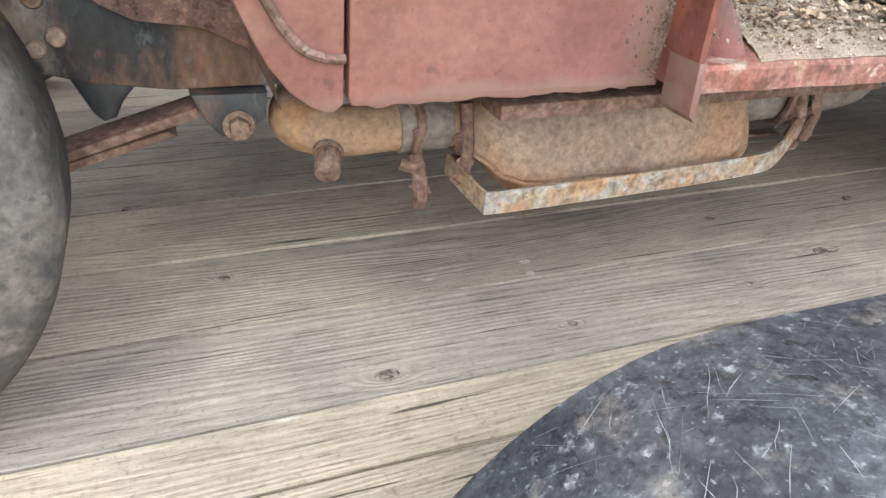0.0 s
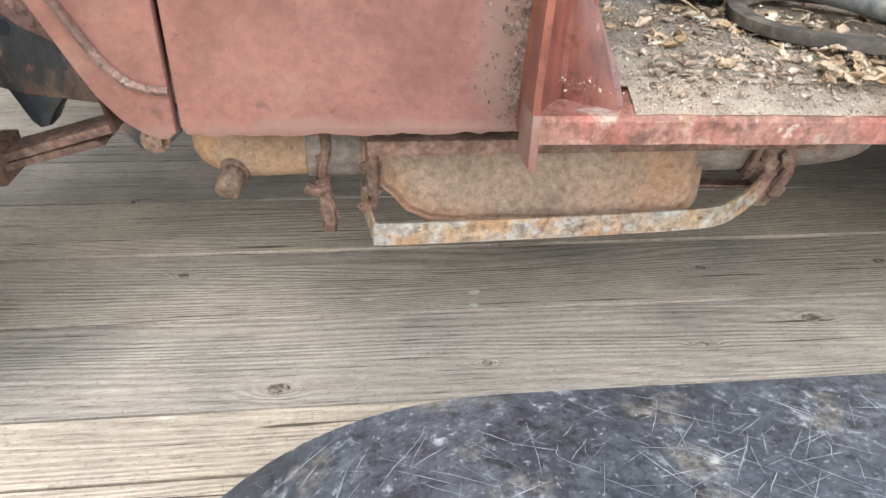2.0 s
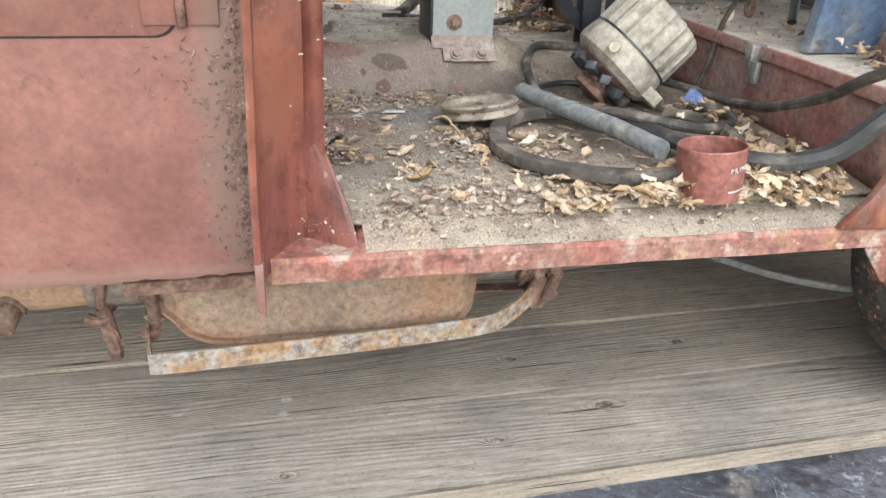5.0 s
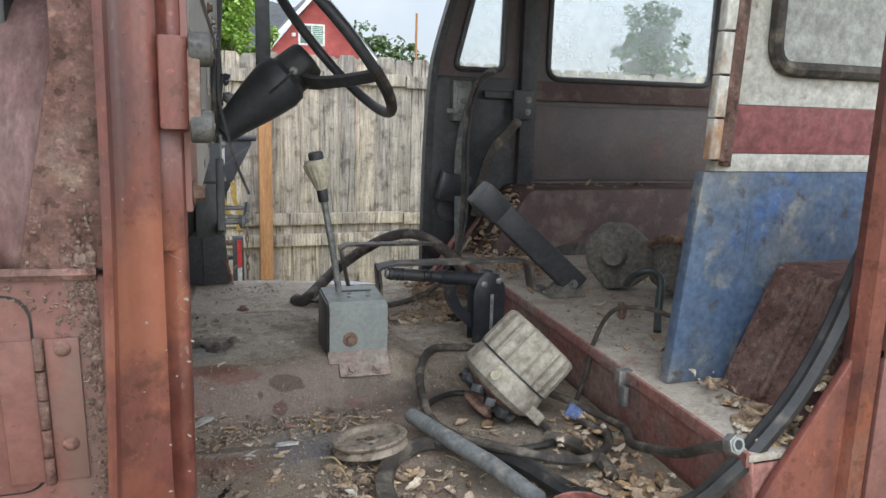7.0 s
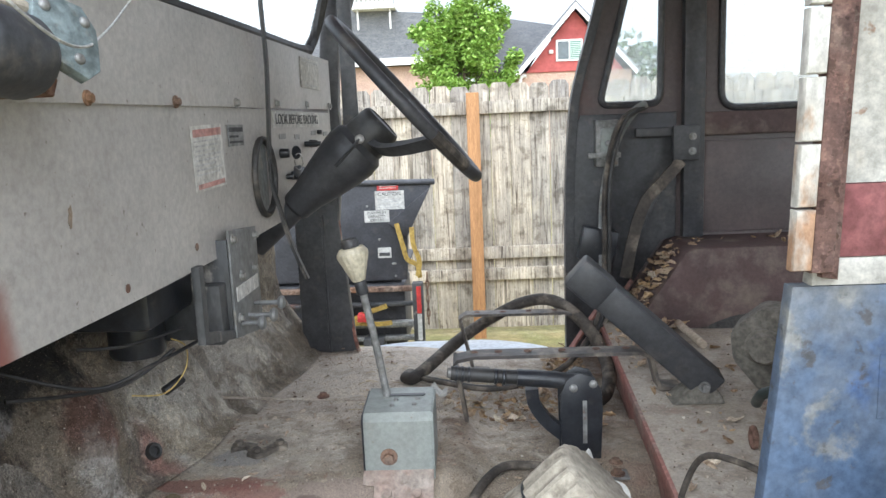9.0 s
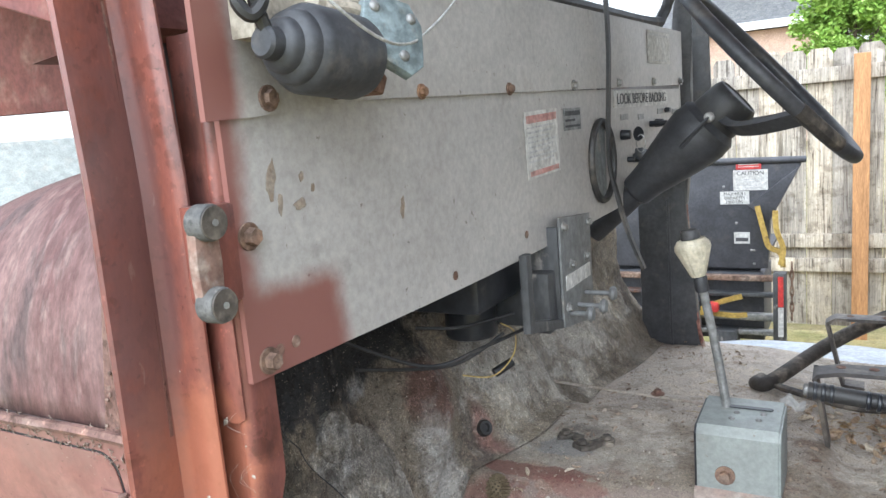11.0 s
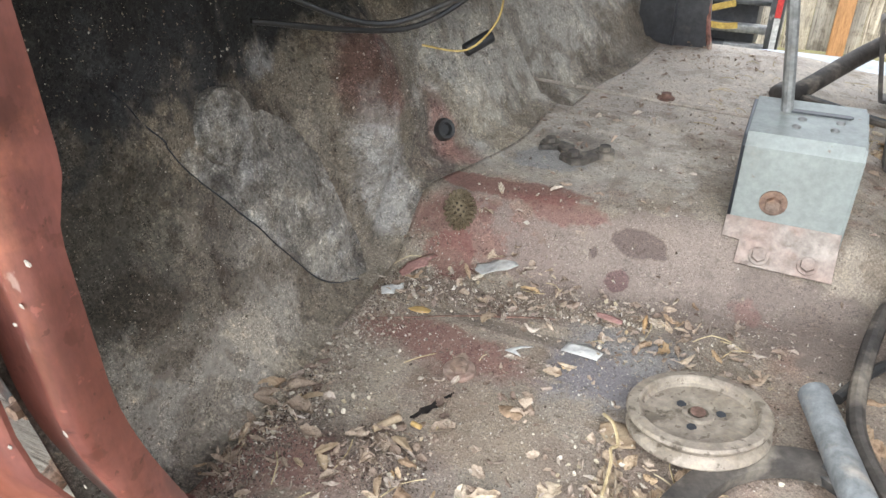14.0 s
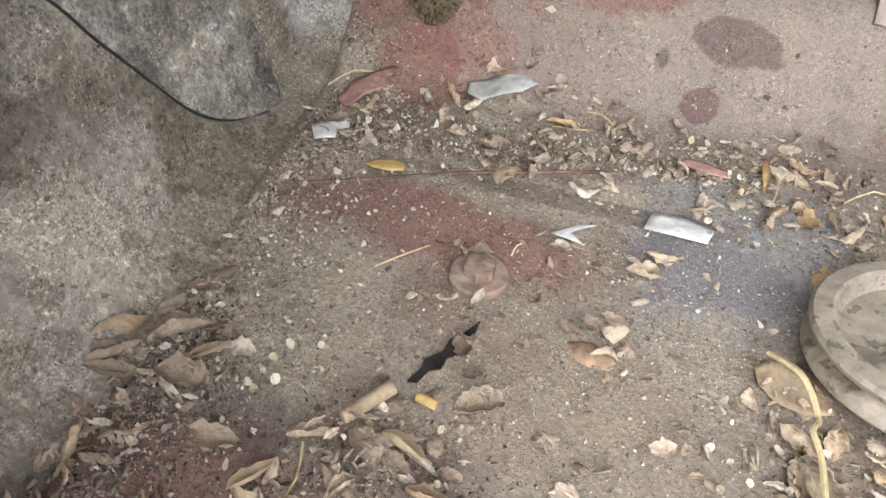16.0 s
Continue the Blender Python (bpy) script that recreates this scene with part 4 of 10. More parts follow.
def wall_with_holes(pts, holes, y0, y1):
    """An upright wall with openings cut through, edges rounded by their outlines."""
    bm = bmesh.new()
    loops = []
    for ring in [pts] + holes:
        loops.append([bm.edges.new((a, b)) for vs in [[bm.verts.new((x, y0, z)) for x, z in ring]] for a, b in zip(vs, vs[1:] + vs[:1])])
    got = bmesh.ops.triangle_fill(bm, use_beauty=True, use_dissolve=False, edges=[e for l in loops for e in l])
    faces = [g for g in got["geom"] if isinstance(g, bmesh.types.BMFace)]
    ext = bmesh.ops.extrude_face_region(bm, geom=faces)
    bmesh.ops.translate(bm, vec=(0, y1 - y0, 0), verts=[g for g in ext["geom"] if isinstance(g, bmesh.types.BMVert)])
    return bm


def rounded(pts, r, n=5):
    """An outline with its corners rounded."""
    out, k = [], len(pts)
    for i in range(k):
        p, a, b = Vector(pts[i]), Vector(pts[i - 1]), Vector(pts[(i + 1) % k])
        da, db = (a - p).normalized(), (b - p).normalized()
        s, e = p + da * r, p + db * r
        for t in steps(0, 1, n):
            q = (1 - t) ** 2 * s + 2 * t * (1 - t) * p + t * t * e
            out.append((q.x, q.y))
    return out

def leaned(bm):
    """The body side stands out at the cowl and falls in towards the sill."""
    for v in bm.verts:
        v.co.y += -0.0025 - 0.142 * (min(v.co.z, 0.884) - 0.61)
    return bm


# side panel below the cowl, with a small ragged lower edge
rng = random.Random(2)
low = [(x, 0.394 + rng.uniform(-0.0022, 0.0022)) for x in steps(0.172, 0.515, 40)]
side = part("side_panel", leaned(prism([(0.1605, 0.884), (0.1605, 0.405), (0.165, 0.397)] + low + [(0.515, 0.40), (0.526, 0.884)], "y", YS, YS + 0.02, 0.003)), RED, jeep, "flat red-primered side panel with a ragged lower edge")
# seam edge, rounded hatch and its hinge
part("seam_sealer", leaned(tube([(0.20, YS - 0.001, 0.888), (0.30, YS - 0.002, 0.886), (0.42, YS - 0.001, 0.888), (0.515, YS - 0.001, 0.8865)], 0.006, 6)), RED_DUSTY, side, "crusty sealer along the seam")
hatch_pts = [(0.18, 0.668), (0.435, 0.668)] + arc(0.435, 0.69, 0.022, -80, 0, 6) + [(0.457, 0.845)] + arc(0.435, 0.845, 0.022, 0, 90, 6) + [(0.18, 0.868)]
part("hatch_gap", leaned(prism([(x + (0.002 if x > 0.4 else 0), z + (0.002 if z > 0.75 else -0.002)) for x, z in hatch_pts], "y", YS - 0.0006, YS + 0.001)), BLACK, side, "dark gap round the hatch")
part("hatch", leaned(prism(hatch_pts, "y", YS - 0.0022, YS - 0.0002, 0.001)), RED, side, "rounded access hatch")
hinge = part("hinge", leaned(box((0.467, YS - 0.004, 0.678), (0.496, YS - 0.0005, 0.826), 0.001)), RED, side, "painted strap hinge of the hatch")
part("hinge_leaf", leaned(box((0.428, YS - 0.005, 0.678), (0.458, YS - 0.0024, 0.826), 0.001)), RED, hinge)
for z0, z1 in ((0.676, 0.705), (0.707, 0.735), (0.737, 0.765), (0.767, 0.795), (0.797, 0.828)):
    part("knuckle", leaned(cyl((0.4625, YS - 0.006, z0), (0.4625, YS - 0.006, z1), 0.0045, n=12, bevel=0.0008)), RED_DUSTY, hinge)
for z in (0.816, 0.717):
    part("screw", leaned(dome((0.482, YS - 0.004, z), (0, -1, 0), 0.0075, 0.004)), RED_DUSTY, hinge)
# crusty dirt beside the pillar
dirt = bmesh.new()
for i in range(1500):
    x = 0.513 - abs(rng.gauss(0, 0.008)) if i % 9 else rng.uniform(0.46, 0.51)
    z = rng.choice((rng.uniform(0.40, 0.9), rng.gauss(0.86, 0.04), rng.uniform(0.42, 0.6)))
    if x < 0.2 or z < 0.4 or z > 1.1 or (0.42 < x < 0.5 and 0.66 < z < 0.84):
        continue
    s = rng.uniform(0.0006, 0.0013) * rng.choice((1.0, 1.0, 1.0, 1.6))
    bmesh.ops.create_icosphere(dirt, subdivisions=1, radius=s, matrix=pose(x, YS - 0.0006, z) @ Matrix.Diagonal((rng.uniform(0.8, 2), 0.8, rng.uniform(0.8, 3), 1)))
CRUST = islands("crusty_dirt", [(0, (0.1, 0.068, 0.056)), (0.5, (0.18, 0.12, 0.098)), (1, (0.25, 0.185, 0.15))], 0.95)
tagged(part("dirt", leaned(dirt), CRUST, side, "dried dirt and rust crust"), kind="stuff")
lint = bmesh.new()
for i in range(420):
    k = rng.random()
    if k < 0.4:
        x, z = rng.uniform(0.2, 0.505), 0.872 + rng.gauss(0, 0.012)
    elif k < 0.7:
        x, z = 0.50 - abs(rng.gauss(0, 0.012)), rng.uniform(0.5, 0.9)
    else:
        x, z = rng.uniform(0.40, 0.50), rng.uniform(0.6, 0.9)
    a, l = rng.uniform(0, 6.28), rng.uniform(0.002, 0.008)
    tube([(x, YS - 0.0008, z), (x + l * 0.5 * math.cos(a) + rng.uniform(-1, 1) * 0.001, YS - 0.0022, z + l * 0.5 * math.sin(a)), (x + l * math.cos(a + 0.5), YS - 0.0008, z + l * math.sin(a + 0.5))], rng.uniform(0.0003, 0.0008), 4, 2, bm=lint)
LINT = islands("lint_and_web_dirt", [(0, (0.13, 0.095, 0.078)), (0.5, (0.21, 0.16, 0.13)), (1, (0.3, 0.245, 0.2))], 0.95)
tagged(part("lint", leaned(lint), LINT, side, "clinging threads of lint and web"), kind="stuff")
# cowl side above the seam
cowl = part("cowl_side", leaned(prism([(0.452, 0.890), (0.527, 0.890), (0.528, 1.12), (0.513, 1.46), (0.49, 1.46), (0.488, 1.08)], "y", YS + 0.001, YS + 0.02, 0.003)), RED_DUSTY, jeep, "dusty red cowl side")

# front fender: a rounded shoulder that falls away to the front, and the part behind the wheel
def shoulder(u, v):
    x = -0.75 + 1.262 * u
    top = 1.15 - 0.36 * max(0.0, 0.46 - x) ** 2 - 0.9 * max(0.0, 0.16 - x) ** 2 if x > -0.1 else 1.15 - 0.36 * 0.3136 - 0.9 * 0.0676 + 0.5 * (x + 0.1)
    a = math.pi / 2 * v
    base = 0.892
    r = 0.20
    z = base + (top - base) * math.sin(a)
    y = YS + 0.004 + r * (1 - math.cos(a)) ** 1.1
    return (x, y, z + 0.002 * noise.noise((x * 8, v * 3, 1)))

fen2 = part("front_fender", leaned(sheet(shoulder, steps(0, 1, 60), steps(0, 1, 18))), HOOD_RUST, jeep, "rounded front fender in faded maroon paint")
thicken(fen2, 0.004)
inner = [(0.147, 0.392), (0.156, 0.40), (0.156, 0.884), (-0.9, 0.884), (-0.9, 0.47)]
arch_pts = arc(-0.40, 0.33, 0.49, 165, 20, 24)
tail = [(0.072, 0.47), (0.086, 0.44), (0.104, 0.415), (0.125, 0.398), (0.138, 0.392)]
fl = part("fender_panel", leaned(prism(inner + arch_pts + tail, "y", YS - 0.002, YS + 0.018, 0.004)), RED, jeep, "red fender panel with a rounded foot behind the wheel")
part("fender_bead", leaned(tube([(0.04, YS - 0.004, 0.60), (0.088, YS - 0.005, 0.50), (0.113, YS - 0.005, 0.462), (0.138, YS - 0.004, 0.449), (0.156, YS - 0.003, 0.447)], 0.005, 8)), RED_DUSTY, fl, "pressed bead along the fender")
part("inner_fender", sheet(lambda u, v: (-0.40 + 0.50 * math.cos(u), YS + 0.02 + 0.36 * v, 0.33 + 0.50 * math.sin(u)), steps(radians(8), radians(172), 30), steps(0, 1, 6)), RED_DUSTY, jeep, "pinkish dusty inner fender")
part("fender_top_rear", box((-0.9, YS + 0.19, 1.0), (0.35, 0.92, 1.015), 0.004), HOOD_RUST, jeep)
# open hood, seen over the fender
part("hood", prism([(0.50, 1.262), (0.46, 1.34), (-0.6, 1.62), (-0.6, 1.60), (0.42, 1.262), (0.3, 1.25)], "y", 0.70, 2.1, 0.004), RED_DARK, jeep, "raised dark maroon hood")

part("hood_side", prism([(0.40, 1.205), (-0.80, 1.240), (-0.80, 1.60), (0.42, 1.30)], "y", 0.90, 0.914, 0.004), RED_DARK, jeep, "dark maroon side of the raised hood")
# door pillar: a lip, a hollow face and a jamb, drawn in one section
section = [(0.509, 0.613), (0.5125, 0.611), (0.5165, 0.613), (0.5185, 0.627), (0.5220, 0.6355), (0.530, 0.6405), (0.540, 0.6415), (0.549, 0.6400), (0.560, 0.6405), (0.567, 0.6420), (0.571, 0.6455), (0.5705, 0.6485), (0.566, 0.6465), (0.550, 0.6465), (0.528, 0.6480), (0.512, 0.664), (0.509, 0.664)]
bm = bmesh.new()
zs = steps(0.405, 1.72, 44)
rings = []
for z in zs:
    w = 0.0012 * noise.noise((z * 4, 1.2, 3.1))
    lean = -0.045 * max(0.0, z - 1.12)
    reach, push = 0.031 * ease(0.42, 0.86, z), 0.0165 * ease(0.40, 0.98, z)
    rings.append([bm.verts.new((x + w + lean + (push * (1 - ease(0.5165, 0.531, x) * 0.5) if y < 0.632 or x < 0.5125 else push * 0.25 * (x < 0.535)), y + w - reach * ease(0.645, 0.613, y) ** 0.6 * (x < 0.521 and y < 0.64) + (1 - ease(0.50, 0.70, z)) * (0.02 * (y > 0.63 or x > 0.5165) + 0.055 * ease(0.52, 0.566, x)), z)) for x, y in section])
for a, b in zip(rings, rings[1:]):
    for j in range(len(section)):
        bm.faces.new((a[j], a[(j + 1) % len(section)], b[(j + 1) % len(section)], b[j]))
bm.faces.new(rings[0][::-1]), bm.faces.new(rings[-1])
pillar = part("door_pillar", bm, RED_BRIGHT, jeep, "red door pillar with a projecting lip", smooth=50)
part("pillar_lip", prism([(0.5085, 0.384), (0.5175, 0.376), (0.5185, 0.44), (0.5090, 0.44)], "y", 0.610, 0.664, 0.002), RED, pillar, "lip reaching below the sill, with worn grey edge")
# inner jamb post with its notched edge
def post_section(z):
    e = 0.690 + 0.011 * ease(0.800, 0.838, z) * (1 - ease(1.16, 1.2, z))
    w = 0.0008 * noise.noise((z * 5, 0.3, 8.0))
    sink = 0.046 * (1 - ease(0.50, 0.72, z))
    return [(x + w, y + w + sink) for x, y in ((0.548, 0.668), (0.560, 0.6685), (0.573, 0.6675), (0.580, 0.6635), (0.586, 0.6625), (0.591, 0.6655), (0.5935, 0.672), (0.5935, 0.680), (0.5930, e), (0.5895, e), (0.5895, 0.677), (0.586, 0.672), (0.548, 0.672))]

bm = bmesh.new()
rings = [[bm.verts.new((x, y, z)) for x, y in post_section(z)] for z in steps(0.440, 1.245, 70)]
for a, b in zip(rings, rings[1:]):
    for j in range(len(a)):
        k = (j + 1) % len(a)
        bm.faces.new((a[j], a[k], b[k], b[j]))
bm.faces.new(rings[0][::-1]), bm.faces.new(rings[-1])
post = part("jamb_post", bm, RED_BRIGHT, jeep, "red jamb post with a rounded front and a notched edge", smooth=50)
part("overlap_plate", prism([(0.5905, 1.02), (0.552, 1.02), (0.552, 0.906), (0.566, 0.897), (0.580, 0.896), (0.5905, 0.902)], "y", 0.6605, 0.6622, 0.0006), RED_BRIGHT, post, "overlapping plate with a cracked curved end")
# foot gussets at both ends of the sill
gs = prism([(0.566, 0.394), (0.628, 0.394), (0.6265, 0.42), (0.618, 0.462), (0.608, 0.488), (0.599, 0.512), (0.593, 0.531), (0.590, 0.548), (0.5885, 0.585), (0.566, 0.585)], "y", 0.0, 0.008, 0.002)
for v in gs.verts:
    outer = 0.668 + 0.058 * min(1.0, max(0.0, (v.co.z - 0.41) / 0.135))
    v.co.y += 0.716 + (outer - 0.716) * min(1.0, max(0.0, (v.co.x - 0.566) / 0.055))
part("gusset", gs, RED_BRIGHT, jeep, "curved red gusset at the foot of the pillar")
part("gusset", prism([(1.255, 0.414), (1.46, 0.404), (1.475, 0.62), (1.475, 0.73), (1.46, 0.715), (1.40, 0.625), (1.34, 0.535), (1.29, 0.452)], "y", YS - 0.006, YS + 0.006, 0.0025), RED_BRIGHT, jeep, "large triangular red gusset at the rear pillar")
# rear pillar and quarter panel with its wheel opening
section = [(1.470, 0.636), (1.492, 0.632), (1.500, 0.640), (1.500, 0.668), (1.464, 0.668), (1.460, 0.652)]
part("rear_pillar", prism([(x, y) for x, y in section], "z", 0.37, 1.72, 0.002), RED_BRIGHT, jeep, "red rear door pillar")
# the opening is made up, cut wide out of view to light the cab
part("quarter_panel", wall_with_holes([(1.502, 0.72), (1.502, 1.72), (2.95, 1.72), (2.95, 0.42), (2.25, 0.42)] + arc(1.805, 0.33, 0.40, 13, 122, 16), [rounded([(1.58, 0.98), (2.87, 0.98), (2.87, 1.66), (1.58, 1.66)], 0.05)], 0.632, 0.652), RED, jeep, "red rear quarter panel, its unseen upper part opened wide to let light in")
part("quarter_foot", prism([(1.502, 0.345), (1.56, 0.345), (1.56, 0.73), (1.502, 0.73)], "y", 0.6325, 0.6515, 0.003), RED, jeep)
# sill
def sill_line(x):
    return 0.0015 * noise.noise((x * 9, 0.4, 0)) - 0.012 * (x - 0.6)

bm = bmesh.new()
prof = [(YS, -0.022), (YS, 0.003), (YS + 0.005, 0.010), (YS + 0.02, 0.018), (YS + 0.06, 0.028), (YS + 0.06, 0.012), (YS + 0.012, 0.006), (YS + 0.012, -0.022)]
rings = []
for x in steps(0.525, 1.47, 86):
    w = 0.0018 * noise.noise((x * 14, 3.3, 0))
    rings.append([bm.verts.new((x, y + w * 0.6, 0.412 + min(z, 0.008 + 0.022 * ease(0.618, 0.636, x)) + w + sill_line(x))) for y, z in prof])
for a, b in zip(rings, rings[1:]):
    for j in range(len(prof)):
        bm.faces.new((a[j], a[(j + 1) % len(prof)], b[(j + 1) % len(prof)], b[j]))
bm.faces.new(rings[0][::-1]), bm.faces.new(rings[-1])
part("door_sill", bm, RED_SILL, jeep, "chipped red door sill with pale edges")
part("sill_dirt", sheet(lambda x, v: (x, YS + 0.004 + 0.05 * v + 0.003 * noise.noise((x * 30, v * 3, 2.2)), 0.4225 + 0.026 * v ** 0.8 + sill_line(x) + 0.0016 * noise.noise((x * 40, v * 5, 6.0)) * (1 - v)), steps(0.632, 1.46, 160), steps(0, 1, 12)), FLOORPAN, jeep, "dirt packed along the sill")
part("sill_flange", box((0.35, 0.735, 0.347), (0.93, 0.795, 0.366), 0.003), DARKRUST, jeep, "rusty flange under the sill")
mount = part("body_mount", prism([(1.300, 0.402), (1.372, 0.402), (1.374, 0.36), (1.381, 0.307), (1.357, 0.324), (1.317, 0.374)], "y", 0.660, 0.666, 0.002), RED_SILL, jeep, "red bracket plate under the sill")
part("mount_stub", prism([(1.360, 0.366), (1.435, 0.361), (1.443, 0.350), (1.445, 0.328), (1.440, 0.318), (1.374, 0.312), (1.366, 0.322)], "y", 0.645, 0.70, 0.006), RED_SILL, mount, "worn pinkish stub of the bracket")
part("brake_conduit", tube([(1.15, 0.85, 0.31), (1.278, 0.85, 0.258), (1.325, 0.85, 0.243), (1.41, 0.85, 0.218), (1.482, 0.85, 0.201), (1.60, 0.86, 0.18)], 0.0046, 8), DARKPIPE, mount, "ribbed flexible conduit")
bm = bmesh.new()
for k in range(62):
    x = 1.20 + 0.0055 * k
    c = Vector((x, 0.85, 0.258 - 0.375 * (x - 1.278) + 0.43 * max(0.0, x - 1.278) ** 2))
    d = Vector((1, 0, -0.375 + 0.86 * max(0.0, x - 1.278))).normalized() * 0.0014
    cyl(c - d, c + d, 0.0062, n=10, bm=bm)
part("conduit_ribs", bm, TUBEGREY, mount, "pale ribs of the conduit", smooth=0)

# ---- floor pan and firewall in one sheet ----
def hump(x, y):
    h = (0.082 - 0.034 * ease(0.99, 1.08, x)) * ease(1.235, 1.315, y - 0.16 * (x - 0.65)) * (1 - ease(1.64, 1.74, y))
    return h + 0.03 * ease(1.70, 1.78, y) * (1 - ease(0.8, 1.1, x))


def floor_z(x, y):
    return FLOOR + hump(x, y) + 0.0022 * noise.noise((x * 11, y * 11, 0.3)) + 0.0045 * noise.noise((x * 3.5, y * 3.5, 4.0)) - 0.012 * ease(0.8, 0.66, y)


def fire_base(y):
    return 0.462 + 0.055 * ease(1.2, 1.5, y) + 0.05 * ease(1.75, 2.1, y) + 0.01 * math.sin(y * 9)


def pan(u, v):
    y = v
    if u <= 0:
        x = fire_base(y) + 0.03 + (-u) * (1.42 - fire_base(y) - 0.03)
        if y < 0.748:
            y = 0.748 - (0.748 - y) * ease(0.585, 0.622, x)
        return (x, y, floor_z(x, y))
    xb = fire_base(y) + 0.03
    bend = 0.05
    s = u
    if s < bend:
        t = s / bend
        x, dz = xb - 0.045 * t - 0.002 * t * t, 0.012 * t * t + 0.01 * t ** 3
    else:
        rise = s - bend
        x = xb - 0.047 - 0.36 * min(rise, 0.26) - 0.05 * max(0, rise - 0.26)
        dz = 0.022 + rise
    bulge = 0.035 * math.exp(-((y - 1.26) / 0.07) ** 2) * ease(0.05, 0.14, s) * (1 - ease(0.2, 0.34, s))
    bulge += 0.02 * math.exp(-((y - 0.93) / 0.12) ** 2) * ease(0.22, 0.3, s)
    lump = 0.009 * noise.noise((y * 9, s * 9, 2.0)) + 0.004 * noise.noise((y * 26, s * 26, 5.0))
    zb = floor_z(xb, y)
    return (x + bulge + lump * ease(0.0, 0.1, s), y, zb + dz * (1 - 0.35 * ease(1.25, 1.4, y) * (s > bend)))

us = [-u for u in steps(1, 0.0, 60)[:-1]] + [0.0] + steps(0.0, 0.05, 6)[1:] + steps(0.05, 0.66, 44)[1:]
split = 61
bm = sheet(pan, us[:split + 2], steps(0.697, 2.30, 108))
fp = part("floor_pan", bm, FLOORPAN, jeep, "dirty floor pan with a raised tunnel", smooth=60)
thicken(fp, 0.004, -1)
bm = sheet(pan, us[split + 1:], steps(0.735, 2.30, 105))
fw = part("firewall", bm, FIREWALL, jeep, "grimy dusty firewall, the dark under the dash put into its colour", smooth=60)
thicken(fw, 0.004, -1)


def on_wall(y, s, out=0.0):
    """A place on the firewall and the way out of it."""
    p = Vector(pan(s, y))
    a = Vector(pan(s + 0.02, y)) - Vector(pan(s - 0.02, y))
    b = Vector(pan(s, y + 0.02)) - Vector(pan(s, y - 0.02))
    n = a.cross(b).normalized()
    if n.x < 0:
        n = -n
    return p + n * out, n

# ---- seat platform, wheel boxes ----
def riser_x(y):
    return 1.275 + 0.06 * y

bm = bmesh.new()
bm = prism([(riser_x(0.662), 0.662), (2.9, 0.662), (2.9, 2.27), (riser_x(2.27), 2.27)], "z", 0.573, 0.585, 0.003)
plat = part("seat_platform", bm, PLATFORM, jeep, "dusty raised platform behind the floor")
bm = sheet(lambda u, v: (riser_x(u) + 0.006 + 0.02 * v, u, 0.573 - v * 0.13), steps(0.662, 2.2, 30), steps(0, 1, 4))
rs = part("riser", bm, RISER, jeep, "red steel riser of the platform")
thicken(rs, 0.004, 0)
part("riser_flange", prism([(riser_x(0.664) - 0.003, 0.664), (riser_x(0.664) + 0.004, 0.664), (riser_x(2.2) + 0.004, 2.2), (riser_x(2.2) - 0.003, 2.2)], "z", 0.566, 0.5868, 0.001), RISER, jeep, "red folded lip of the platform edge")
part("riser_return", prism([(1.322, 0.569), (1.346, 0.428), (1.47, 0.428), (1.47, 0.569)], "y", 0.6645, 0.669, 0.001), RISER, jeep, "red end panel of the riser")
part("riser_clip", box((1.318, 1.0, 0.56), (1.345, 1.018, 0.588), 0.001), STEEL, jeep, "bent steel clip on the riser edge")
part("riser_clip", box((1.319, 0.982, 0.527), (1.328, 1.006, 0.562), 0.001, m=None), STEEL, jeep, "bent steel clip hanging from the riser")
wb = part("wheel_box", prism([(1.455, 0.585), (1.55, 0.79), (1.57, 0.80), (2.2, 0.80), (2.3, 0.585)], "y", 0.662, 0.905, 0.006), RED_DUSTY, jeep, "dusty brown-red wheel box")
part("wheel_box_rib", prism([(1.452, 0.60), (1.544, 0.795), (1.556, 0.795), (1.464, 0.60)], "y", 0.80, 0.812, 0.003), RED_DUSTY, wb)
part("wheel_box", prism([(1.47, 0.585), (1.61, 0.79), (1.64, 0.80), (2.5, 0.80), (2.62, 0.585)], "y", 2.045, 2.272, 0.006), FARBOX, jeep, "red wheel box on the far side, its dimness put into the colour")

# ---- far side: pillar, door frame with two panes, wall, roof ----
pane_a = rounded([(1.425, 1.18), (1.595, 1.18), (1.60, 1.62), (1.535, 1.62)], 0.03)
pane_b = rounded([(1.765, 1.16), (2.44, 1.16), (2.44, 1.64), (1.765, 1.64)], 0.05)
front_edge = [(1.335, 0.43), (1.338, 0.9), (1.352, 1.15), (1.372, 1.26), (1.425, 1.45), (1.49, 1.72)]
far = part("far_side", wall_with_holes(front_edge + [(2.95, 1.72), (2.95, 0.43)], [pane_a, pane_b], YF, YF + 0.03), DARK_IN, jeep, "dark brown inner wall of the far side", smooth=30)
for ring, nm in ((pane_a, "small quarter pane"), (pane_b, "wide dusty side pane")):
    part("window_seal", sweep([(x, YF - 0.002, z) for x, z in ring], ring_section(0.010, 8), True, up=(0, 1, 0)), FRAME_IN, far, "black rubber window seal")
    gl = part("window_pane", prism(ring, "y", YF + 0.012, YF + 0.015), GLASS_FAR, far, nm, smooth=0)
    gl.visible_shadow = False
